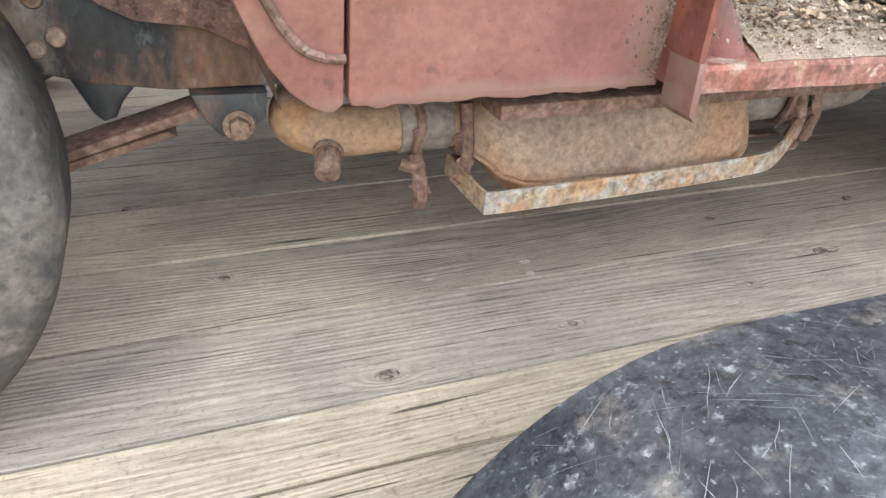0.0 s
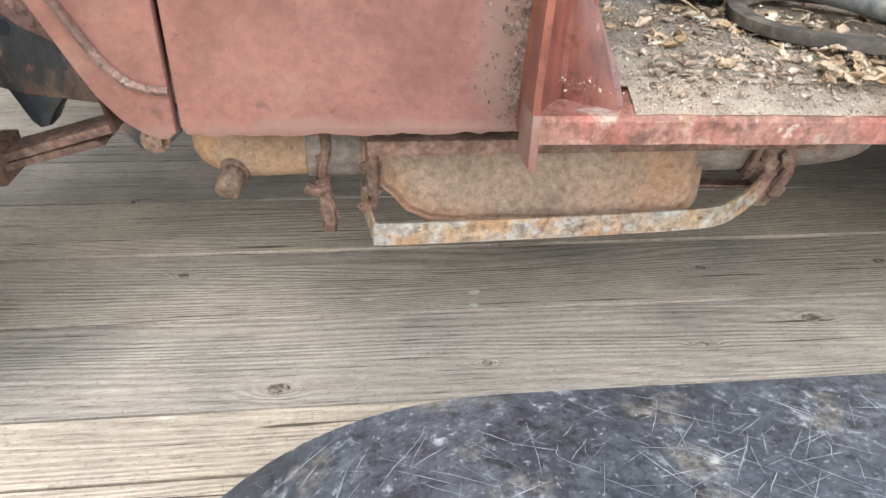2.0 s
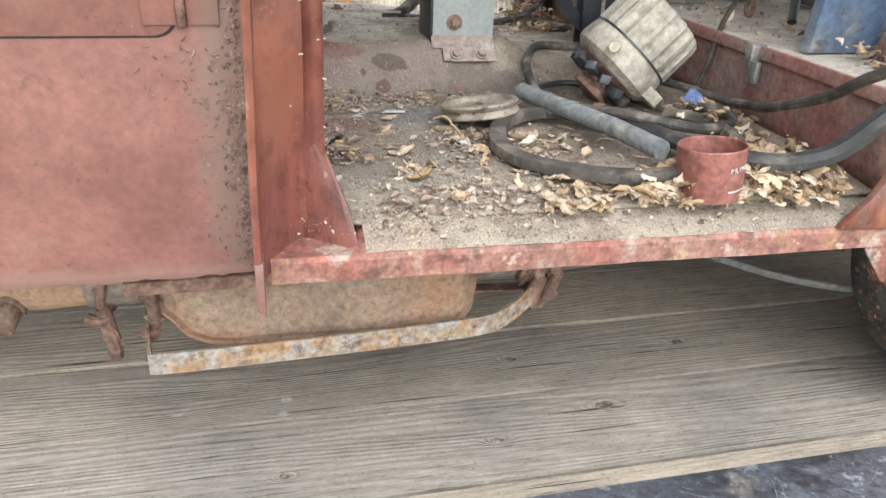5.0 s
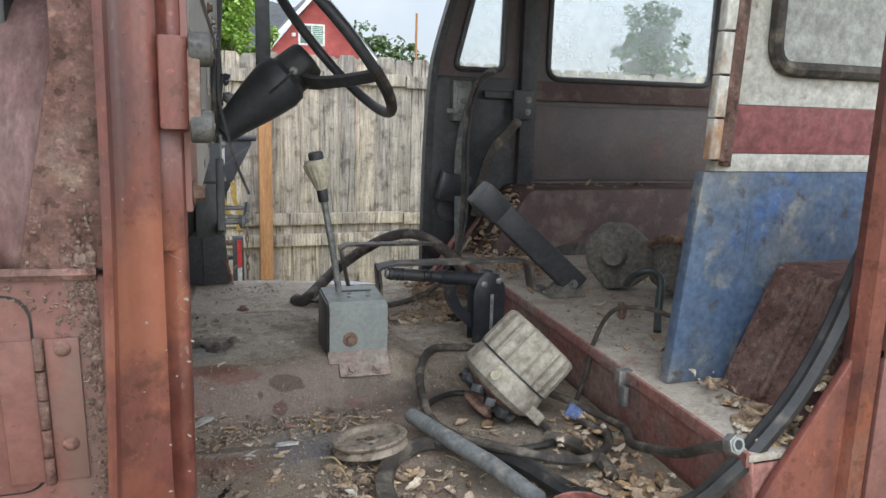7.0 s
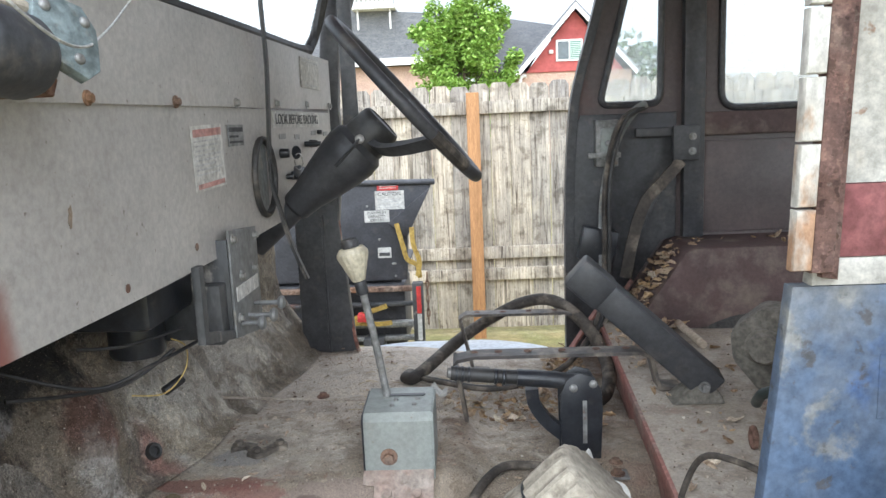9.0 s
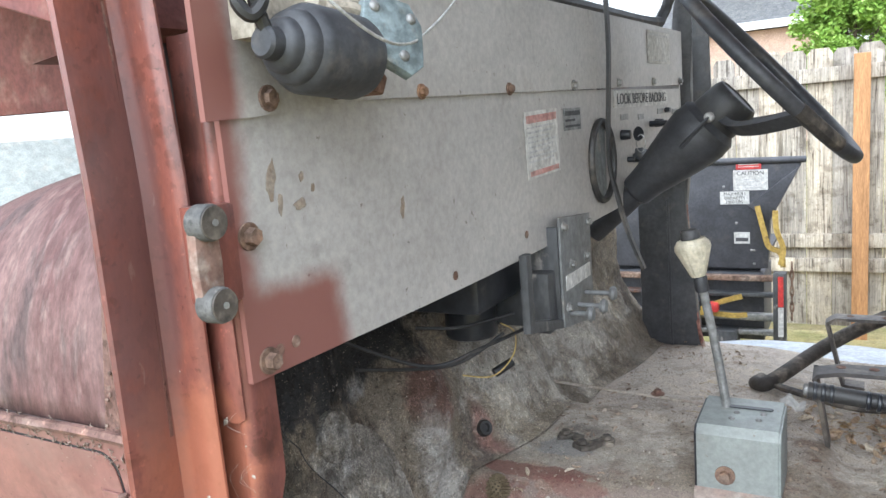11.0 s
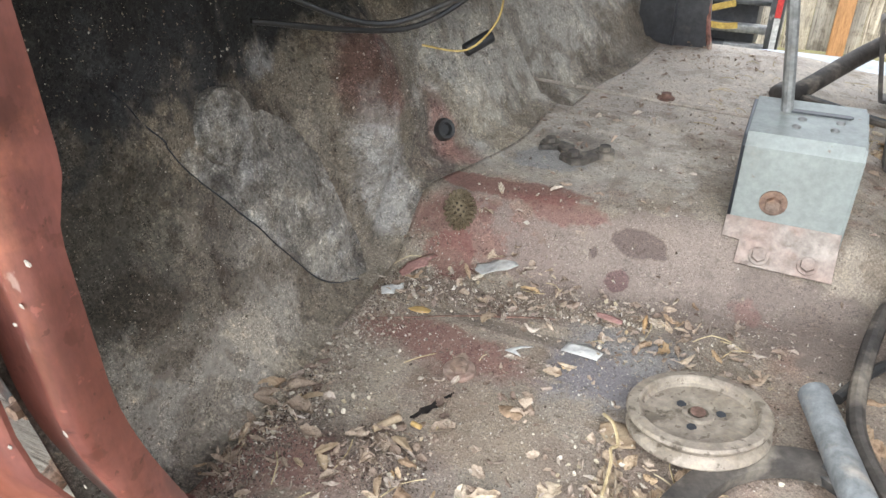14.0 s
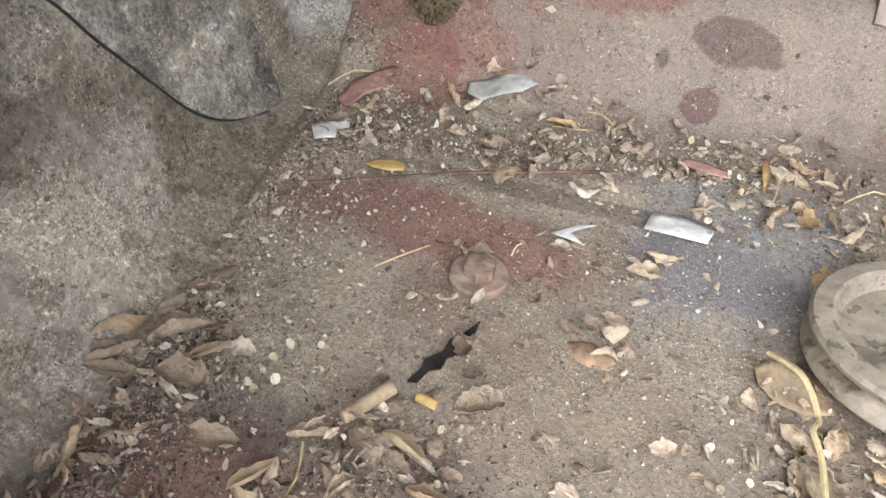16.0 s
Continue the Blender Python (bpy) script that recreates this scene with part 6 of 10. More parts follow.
WIRE_GREY = surface("thin_grey_wire", (0.42, 0.42, 0.4), (0.32, 0.32, 0.31), 40, rough=0.5, bump=0)
part("wire", tube([(0.668, 0.672, 1.34), (0.684, 0.684, 1.285), (0.704, 0.712, 1.25), (0.712, 0.757, 1.228), (0.712, 0.80, 1.226), (0.70, 0.855, 1.24), (0.685, 0.94, 1.275), (0.672, 1.03, 1.33), (0.66, 1.09, 1.43)], 0.0015, 6), WIRE_GREY, wiper, "thin grey wire")

# rubber door bumpers on the near jamb
ROLLER = surface("cracked_grey_rubber", (0.075, 0.075, 0.074), (0.12, 0.116, 0.11), 30, [((0.05, 0.05, 0.05), 60, 0.56, 0.64, 0.7), ((0.3, 0.27, 0.23), 40, 0.6, 0.68, 0.5)], 0.85, bump=0.5)
WASHER_TAN = surface("dusty_tan_bracket", (0.23, 0.15, 0.12), (0.2, 0.12, 0.095), 14, [((0.38, 0.33, 0.28), 30, 0.54, 0.66, 0.6)], 0.85, bump=0.3)
BX, BY = 0.019, 0.628
bp1 = part("door_bumper", prism([(BY + 0.006, 1.016), (BY + 0.045, 1.012), (BY + 0.045, 1.100), (BY + 0.006, 1.100)], "x", 0.572, 0.580 + BX, 0.003), RED_BRIGHT, jeep, "red bracket with two grey rubber rollers")
for z in (1.088, 1.019):
    part("roller", cyl((0.580 + BX, BY, z), (0.600 + BX, BY, z), 0.0155, n=24, bevel=0.003), ROLLER, bp1, "grey rubber roller")
    part("roller_face", cyl((0.5995 + BX, BY, z), (0.6012 + BX, BY, z), 0.0138, n=24), RUBBER_DUST, bp1, "dark worn rubber face")
    part("roller_pin", cyl((0.600 + BX, BY, z), (0.6022 + BX, BY, z), 0.003, n=10), STEEL, bp1)
part("bumper_arm", prism([(BY - 0.012, 1.019), (BY + 0.012, 1.019), (BY + 0.014, 1.053), (BY + 0.012, 1.088), (BY - 0.012, 1.088), (BY - 0.014, 1.053)], "x", 0.579 + BX, 0.590 + BX, 0.002), WASHER_TAN, bp1, "dusty tan arm between the rollers")
WEB = surface("dusty_web", (0.38, 0.33, 0.28), (0.3, 0.26, 0.22), 60, rough=0.9, bump=0)
rng = random.Random(8)
for k in range(4):
    z, x = rng.uniform(0.80, 1.04), 0.583 + rng.uniform(-0.01, 0.006)
    part("web", tube([(x, 0.6615, z), (x + rng.uniform(-0.012, 0.008), 0.655, z - 0.012), (x + rng.uniform(-0.015, 0.01), 0.6615, z - rng.uniform(0.02, 0.04))], 0.00012, 4), WEB, post, "strand of dusty web")


def fluff(x, y, z, r):
    """A torn, lumpy bit of egg case or lint."""
    bm = bmesh.new()
    bmesh.ops.create_icosphere(bm, subdivisions=3, radius=1.0)
    q = rng.uniform(0, 50)
    for v in bm.verts:
        v.co *= 0.75 + 0.55 * noise.noise(v.co * 1.6 + Vector((q, 0, 0)))
    bmesh.ops.transform(bm, matrix=pose(x, y, z, 0, rng.uniform(-60, 60), rng.uniform(-20, 20)) @ Matrix.Diagonal((r * rng.uniform(0.8, 2.2), r * 0.45, r, 1)), verts=bm.verts)
    return bm

for x, y, z, r in ((0.566, 0.6595, 0.898, 0.0042), (0.5895, 0.662, 0.846, 0.003), (0.5935, 0.670, 0.80, 0.003), (0.584, 0.662, 0.93, 0.0024), (0.590, 0.663, 0.78, 0.002), (0.578, 0.664, 0.765, 0.002), (0.588, 0.662, 0.70, 0.0022), (0.5925, 0.668, 0.62, 0.002), (0.583, 0.662, 0.985, 0.003), (0.587, 0.6625, 0.66, 0.0016), (0.5905, 0.665, 0.57, 0.002), (0.585, 0.662, 0.875, 0.0016)):
    part("lint", fluff(x, y, z, r * 0.65), WEB, post, "torn pale egg case")
for x, y, z, r in ((0.553, 0.6395, 0.83, 0.003), (0.545, 0.641, 0.87, 0.0022), (0.5695, 0.6435, 0.80, 0.002), (0.548, 0.640, 0.76, 0.002), (0.57, 0.644, 0.70, 0.0024), (0.537, 0.641, 0.95, 0.002), (0.569, 0.643, 0.65, 0.002), (0.556, 0.640, 0.60, 0.0018)):
    part("lint", fluff(x, y, z, r * 0.65), WEB, pillar, "torn pale egg case")

# ---- steering ----
C = Vector((0.922, 1.745, 1.20))
axis = Vector((0.755, 0.0, 0.656)).normalized()
wm = Matrix.Translation(C) @ axis.to_track_quat("Z", "Y").to_matrix().to_4x4()
low_end = C - axis * 0.47
col = part("steering_column", cyl(low_end, C - axis * 0.14, 0.0265, n=24, bevel=0.003), BLACK_PLASTIC, jeep, "black steering column")
part("column_shroud", lathe([(0.0265, -0.345), (0.034, -0.338), (0.038, -0.30), (0.050, -0.25), (0.060, -0.20), (0.065, -0.165), (0.063, -0.160), (0.063, -0.157), (0.062, -0.142), (0.052, -0.132), (0.050, -0.128), (0, -0.128)], wm, 36), BLACK_PLASTIC, col, "black column shroud")
part("wheel_hub", lathe([(0.050, -0.132), (0.0515, -0.126), (0.049, -0.085), (0.047, -0.074), (0.043, -0.068), (0.040, -0.067), (0.038, -0.070), (0, -0.070)], wm, 36), RUBBER, col, "tapered grey-black wheel hub")
part("column_bolt", dome((0.826, 1.684, 1.122), (0.1, -1, 0.25), 0.010, 0.005), STEEL, col, "bright bolt head")
part("column_lever", tube([(0.826, 1.682, 1.122), (0.80, 1.680, 1.095), (0.772, 1.686, 1.068)], 0.0045, 6), BLACK_PLASTIC, col)
sw = part("steering_wheel", sweep([wm @ Vector((0.222 * math.cos(t), 0.222 * math.sin(t), 0)) for t in steps(0, 2 * math.pi, 64)[:-1]], ring_section(0.0132, 12), True, up=axis), BLACK_PLASTIC, col, "large thin black steering wheel with two spokes")
part("rim_crack", sweep([wm @ Vector((0.222 * math.cos(t), 0.222 * math.sin(t), 0.001)) for t in steps(3.6, 4.1, 16)], ring_section(0.0142, 10), False, up=axis), RUBBER_DUST, sw, "worn cracked stretch of the rim")
down = Vector((0.656, 0.0, -0.755))
for s in (-1, 1):
    out = down * math.cos(radians(60)) + Vector((0, s, 0)) * math.sin(radians(60))
    pts = [C - axis * h + out * q for q, h in ((0.035, 0.112), (0.09, 0.100), (0.15, 0.062), (0.216, 0.004))]
    part("spoke", sweep(curve_points(pts, 6), [(-0.015, -0.008), (0.015, -0.008), (0.011, 0.007), (-0.011, 0.007)], up=axis), BLACK_PLASTIC, sw, "flat black spoke rising to the rim")

# ---- gear shifter ----
shift = part("shifter_box", prism([(1.345, 0.636), (1.345, 0.53), (1.349, 0.53), (1.349, 0.634), (1.358, 0.645), (1.462, 0.652), (1.462, 0.656), (1.357, 0.649)], "x", 0.852, 0.972, 0.001), GALV, jeep, "bent zinc-plated shifter housing")
part("housing_side", prism([(1.349, 0.52), (1.349, 0.634), (1.358, 0.645), (1.460, 0.652), (1.460, 0.52)], "x", 0.848, 0.853, 0.001), BLACK, shift, "dark side of the housing")
part("housing_side", prism([(1.349, 0.52), (1.349, 0.634), (1.358, 0.645), (1.460, 0.652), (1.460, 0.52)], "x", 0.970, 0.975, 0.001), GALV, shift)
foot = prism([(0.848, 0.006), (0.973, 0.006), (0.973, -0.052), (0.868, -0.050), (0.868, -0.022), (0.848, -0.020)], "y", -0.003, 0.001, 0.001)
bmesh.ops.transform(foot, matrix=Matrix.Translation((0.0, 1.3425, 0.541)) @ Matrix.Rotation(radians(-42), 4, "X"), verts=foot.verts)
HOUSING_RED = surface("red_rusted_zinc", (0.29, 0.215, 0.18), (0.3, 0.255, 0.22), 14, [((0.29, 0.14, 0.1), 10, 0.57, 0.68, 0.5), ((0.1, 0.07, 0.06), 50, 0.62, 0.7, 0.6)], 0.75, bump=0.3)
ft = part("housing_foot", foot, HOUSING_RED, shift, "red-rusted foot of the housing")
for x in (0.893, 0.945):
    part("foot_bolt", hexbolt((x, 1.3145, 0.5155), (0, -0.67, 0.74), 0.0085, 0.006, 1.3), HOUSING_RED, ft)
part("housing_bolt", hexbolt((0.895, 1.3445, 0.572), (0, -1, 0), 0.009, 0.008, 1.7), RUST, shift, "large rusty bolt")
part("bolt_hole", cyl((0.895, 1.3365, 0.572), (0.895, 1.336, 0.572), 0.005, n=14), BLACK, shift)
part("lever_slot", prism([(0.885, 1.423), (0.955, 1.423), (0.958, 1.428), (0.955, 1.433), (0.885, 1.433)], "z", 0.6525, 0.6555), BLACK, shift, "dark slot for the lever")
for x, y in ((0.90, 1.385), (0.94, 1.388), (0.905, 1.408), (0.945, 1.41)):
    part("top_rivet", dome((x, y, 0.6505 + (y - 1.385) * 0.06), (0, -0.2, 1), 0.005, 0.003), STEEL, shift)
lv = part("shift_lever", tube([(0.890, 1.428, 0.63), (0.872, 1.428, 0.75), (0.852, 1.425, 0.86)], 0.0072, 10), STEEL, shift, "thin grey steel shift lever")
km = Matrix.Translation((0.8395, 1.421, 0.925)) @ pose(0, 0, 0, 0, -10, 0)
part("lever_collar", cyl((0.8535, 1.425, 0.848), (0.8495, 1.424, 0.874), 0.011, n=16, bevel=0.002), BLACK_PLASTIC, lv)
kb = lathe([(0.010, -0.052), (0.0115, -0.05), (0.027, -0.005), (0.028, 0.002), (0.022, 0.010), (0, 0.011)], km, 64)
for v in kb.verts:
    q = km.inverted() @ v.co
    if q.z < -0.001:
        f = 1 + 0.07 * (round(math.degrees(math.atan2(q.y, q.x)) / 5.625) // 2 % 2)
        v.co = km @ Vector((q.x * f, q.y * f, q.z))
part("shift_knob", kb, CREAM, lv, "cream fluted shift knob")
part("knob_button", lathe([(0.0145, 0.008), (0.0155, 0.012), (0.0155, 0.022), (0.013, 0.026), (0, 0.026)], km, 24), BLACK_PLASTIC, lv, "black button on the knob")

# ---- parking brake ----
PY = 1.485
brake = part("parking_brake", prism([(1.212, 0.50), (1.286, 0.495), (1.29, 0.60), (1.288, 0.64), (1.27, 0.668), (1.245, 0.674), (1.222, 0.66), (1.21, 0.63)], "y", PY - 0.022, PY - 0.017, 0.001), BLACK, jeep, "black parking brake lever and bracket")
part("bracket_plate", prism([(1.212, 0.50), (1.286, 0.495), (1.29, 0.60), (1.288, 0.64), (1.27, 0.668), (1.245, 0.674), (1.222, 0.66), (1.21, 0.63)], "y", PY + 0.017, PY + 0.022, 0.001), BLACK, brake)
part("bracket_slot", box((1.252, PY - 0.0235, 0.535), (1.26, PY - 0.0215, 0.62), 0.0), STEEL, brake, "pale slot in the bracket")
grip = part("brake_lever", tube([(1.262, PY, 0.645), (1.20, PY - 0.002, 0.656), (1.13, PY - 0.006, 0.664)], 0.0165, 12), BLACK, brake)
part("brake_grip", tube([(1.135, PY - 0.006, 0.664), (1.07, PY - 0.01, 0.671), (1.005, PY - 0.014, 0.679)], 0.0135, 14), RUBBER, grip, "black ribbed grip")
for q in (0.0, 0.012, 0.024, 0.075, 0.09):
    part("grip_ring", cyl((1.012 + q, PY - 0.0137, 0.678 - 0.11 * q), (1.018 + q, PY - 0.0134, 0.6775 - 0.11 * q), 0.0152, n=18, bevel=0.0015), BLACK, grip)
part("grip_button", cyl((0.998, PY - 0.0145, 0.680), (1.006, PY - 0.014, 0.679), 0.010, n=16, bevel=0.003), STEEL, grip)
part("brake_arm", sweep(curve_points([(1.158, PY, 0.64), (1.162, PY, 0.61), (1.185, PY, 0.575), (1.225, PY, 0.54)], 6), [(-0.012, -0.012), (0.012, -0.012), (0.012, 0.012), (-0.012, 0.012)], up=(0, 1, 0)), BLACK, brake, "bent black arm")
for x, z in ((1.235, 0.645), (1.272, 0.652)):
    part("brake_rivet", dome((x, PY - 0.022, z), (0, -1, 0), 0.008, 0.004), STEEL, brake)
part("brake_base", box((1.165, PY - 0.10, 0.497), (1.325, PY + 0.06, 0.502), 0.001, m=Matrix.Translation((0, 0, 0.0))), STEEL, brake, "bolted base plate")
for x, y in ((1.185, PY - 0.045), (1.19, PY - 0.088), (1.31, PY - 0.04), (1.305, PY - 0.085)):
    part("base_bolt", hexbolt((x, y, 0.502), (0, 0, 1), 0.009, 0.007), RUST, brake)

# ---- seat mount straps and folded arm ----
def bent_strap(path, w, t=0.0035):
    """A flat strip with its width along y and sharp bends."""
    pts = []
    for (x, y, z), (x2, y2, z2) in zip(path, path[1:]):
        pts += [(x, y, z), (x + (x2 - x) * 0.1, y + (y2 - y) * 0.1, z + (z2 - z) * 0.1), (x + (x2 - x) * 0.9, y + (y2 - y) * 0.9, z + (z2 - z) * 0.9)]
    pts.append(path[-1])
    return sweep([Vector(p) for p in pts], [(-t, -w), (t, -w), (t, w), (-t, w)], up=(0, 1, 0))

sm = part("seat_strap", bent_strap([(1.135, 1.66, 0.478), (1.035, 1.64, 0.480), (1.010, 1.59, 0.668), (1.05, 1.59, 0.676), (1.385, 1.60, 0.672), (1.41, 1.605, 0.662), (1.428, 1.61, 0.594), (1.475, 1.612, 0.590)], 0.024), STRAPM, jeep, "bent black steel seat strap with holes")
for x in (1.05, 1.10, 1.16, 1.23, 1.30, 1.36):
    part("strap_hole", cyl((x, 1.595, 0.6795), (x, 1.595, 0.6802), 0.008, n=14), DARKRUST, sm, "punched hole")
part("strap_slot", box((1.065, 1.645, 0.4825), (1.115, 1.658, 0.4836), 0), DARKRUST, sm)
sm2 = part("seat_strap", bent_strap([(1.09, 2.09, 0.470), (1.045, 2.09, 0.474), (1.012, 2.085, 0.622), (1.03, 2.085, 0.634), (1.30, 2.10, 0.628), (1.33, 2.10, 0.62), (1.36, 2.10, 0.592), (1.40, 2.10, 0.590)], 0.022), STRAPM, jeep, "bent black steel seat strap on the far side")
for x in (1.06, 1.13, 1.2, 1.27):
    part("strap_hole", cyl((x, 2.09, 0.6365), (x, 2.09, 0.6372), 0.008, n=14), DARKRUST, sm2)
e0, e1 = Vector((1.262, 1.585, 0.846)), Vector((1.520, 1.545, 0.612))
arm_m = Matrix.Translation(e0) @ (e1 - e0).to_track_quat("X", "Z").to_matrix().to_4x4()
L = (e1 - e0).length
arm = part("folding_arm", box((0.0, -0.035, -0.030), (L, 0.035, 0.030), 0.005, m=arm_m), BLACK_PLASTIC, jeep, "black folding arm bolted to the platform")
part("arm_sleeve", box((-0.006, -0.038, -0.033), (0.075, 0.038, 0.033), 0.006, m=arm_m), BLACK_PLASTIC, arm, "black end sleeve of the arm")
part("arm_foot", prism([(1.435, 0.586), (1.535, 0.586), (1.53, 0.60), (1.507, 0.632), (1.485, 0.625), (1.45, 0.60)], "y", 1.512, 1.575, 0.003), TANKMAT, arm, "steel foot bracket")
part("arm_bolt", hexbolt((1.493, 1.507, 0.624), (0, -1, 0), 0.0085, 0.01, 1.3), STEEL, arm)

# ---- round plates and marks on the firewall and floor ----
def wall_plate(y, s, r, mat, label, aspect=1.0):
    p, n = on_wall(y, s, 0.0)
    m = Matrix.Translation(p) @ n.to_track_quat("Z", "X").to_matrix().to_4x4() @ Matrix.Diagonal((1, aspect, 1, 1))
    return part("blanking_disc", lathe([(0, 0.014), (r * 0.6, 0.0125), (r * 0.97, 0.0105), (r, 0.008), (r, -0.01)], m, 36), mat, fw, label)

wall_plate(1.036, 0.268, 0.040, TOE, "round blanking disc")
def toe_span(s):
    """The panel's two edges along y at a height s on the wall."""
    left = 1.092 - 0.62 * (s - 0.06) if s < 0.28 else 0.956
    right = 1.215 - 0.9 * max(0.0, s - 0.19) ** 1.2
    k = max(0.0, 1 - (s - 0.034) / 0.045)
    inset = 0.055 * (1 - math.sqrt(max(0.0, 1 - k * k)))
    return left + inset, right - inset

def toe(s, v):
    a, b = toe_span(s)
    p, n = on_wall(a + (b - a) * v, s, 0.0)
    return p + n * (0.0022 - 0.006 * ease(0.6, 1.0, v) - 0.004 * ease(0.22, 0.30, s))

tp = part("toe_panel", sheet(toe, steps(0.034, 0.30, 40), steps(0, 1, 26)), TOE, fw, "scuffed grey toe panel with a rounded end", smooth=60)
thicken(tp, 0.004)
seam = [on_wall(0.915 + 0.04 * t, 0.345 - 0.06 * t, 0.0)[0] for t in steps(0, 1, 5)] + [on_wall(toe_span(s)[0] - 0.001, s, 0.0)[0] for s in steps(0.28, 0.036, 20)]
part("wall_seam", tube(seam, 0.0010, 6, 3), BLACK, fw, "dark gap beside the toe panel")
p, n = on_wall(1.365, 0.055, 0.002)
gm = Matrix.Translation((0.468, 1.364, 0.585)) @ Vector((0.8, -0.45, 0.4)).to_track_quat("Z", "Y").to_matrix().to_4x4()
part("grommet_hole", lathe([(0.0, -0.004), (0.008, -0.004), (0.009, 0.003), (0.013, 0.004), (0.0155, 0.0), (0.016, -0.012)], gm, 22), RUBBER, fw, "dark grommet hole")
tie = part("tunnel_bracket", prism([(0.575, 1.452), (0.60, 1.462), (0.612, 1.45), (0.612, 1.432), (0.633, 1.42), (0.65, 1.428), (0.664, 1.452), (0.684, 1.458), (0.68, 1.476), (0.655, 1.476), (0.642, 1.458), (0.628, 1.452), (0.622, 1.474), (0.60, 1.482), (0.572, 1.468)], "z", 0.536, 0.546, 0.002), RUBBER_DUST, fp, "greasy bracket bolted to the tunnel")
for x, y in ((0.588, 1.466), (0.632, 1.432), (0.668, 1.466)):
    part("bracket_bolt", hexbolt((x, y, 0.546), (0, 0, 1), 0.009, 0.007), RUBBER_DUST, tie)
part("tunnel_plate_edge", tube([(0.40, 1.74, 0.545), (0.55, 1.725, 0.544), (0.70, 1.71, 0.543), (0.85, 1.70, 0.541)], 0.003, 6), FLOORPAN, fp, "edge of the tunnel plate")
WASHER = surface("dusty_rusted_bolt", (0.22, 0.14, 0.11), (0.29, 0.21, 0.165), 30, [((0.36, 0.29, 0.23), 60, 0.52, 0.64, 0.6)], 0.85, bump=0.4)
BZ = floor_z(0.631, 1.052)
fb = part("floor_bolt", cyl((0.631, 1.052, BZ + 0.001), (0.631, 1.052, BZ + 0.0125), 0.0102, 0.0096, n=6, bevel=0.0006), RUST, fp, "large rusty floor bolt")
part("bolt_washer", lathe([(0, 0.0045), (0.0165, 0.0045), (0.018, 0.003), (0.018, -0.004), (0, -0.004)], Matrix.Translation((0.631, 1.052, BZ)), 36), WASHER, fb, "dusty washer")
part("floor_bolt", hexbolt((0.703, 1.72, 0.545), (0, 0, 1), 0.009, 0.008, 1.6), DARKRUST, fp, "greasy floor bolt")
part("floor_seam", tube([(x, y, floor_z(x, y) + 0.0012) for x, y in ((0.504, 1.094), (0.54, 1.112), (0.576, 1.130), (0.61, 1.147), (0.64, 1.160), (0.67, 1.172), (0.697, 1.180))], 0.0011, 6), DARKRUST, fp, "dark seam across the floor")
PIT = surface("dark_hole", (0.012, 0.01, 0.009), (0.03, 0.024, 0.02), 60, rough=1.0, bump=0)
crack = [(0.616, 0.966), (0.6205, 0.976), (0.620, 0.982), (0.6275, 0.990), (0.629, 0.999), (0.6345, 1.005), (0.641, 1.017), (0.6405, 1.008), (0.6355, 0.999), (0.637, 0.992), (0.631, 0.987), (0.630, 0.979), (0.6245, 0.976), (0.621, 0.967)]
part("floor_crack", prism(crack, "z", 0.4565, floor_z(0.627, 0.99) + 0.0016), PIT, fp, "rusted-through crack in the floor", smooth=0)
part("eye_bolt", sweep([(1.515, 1.315 + 0.012 * math.cos(t), 0.605 + 0.016 * math.sin(t)) for t in steps(0, 2 * math.pi, 20)[:-1]], ring_section(0.005, 8), True, up=(1, 0, 0)), DARKRUST, plat, "rusty eye on the platform")

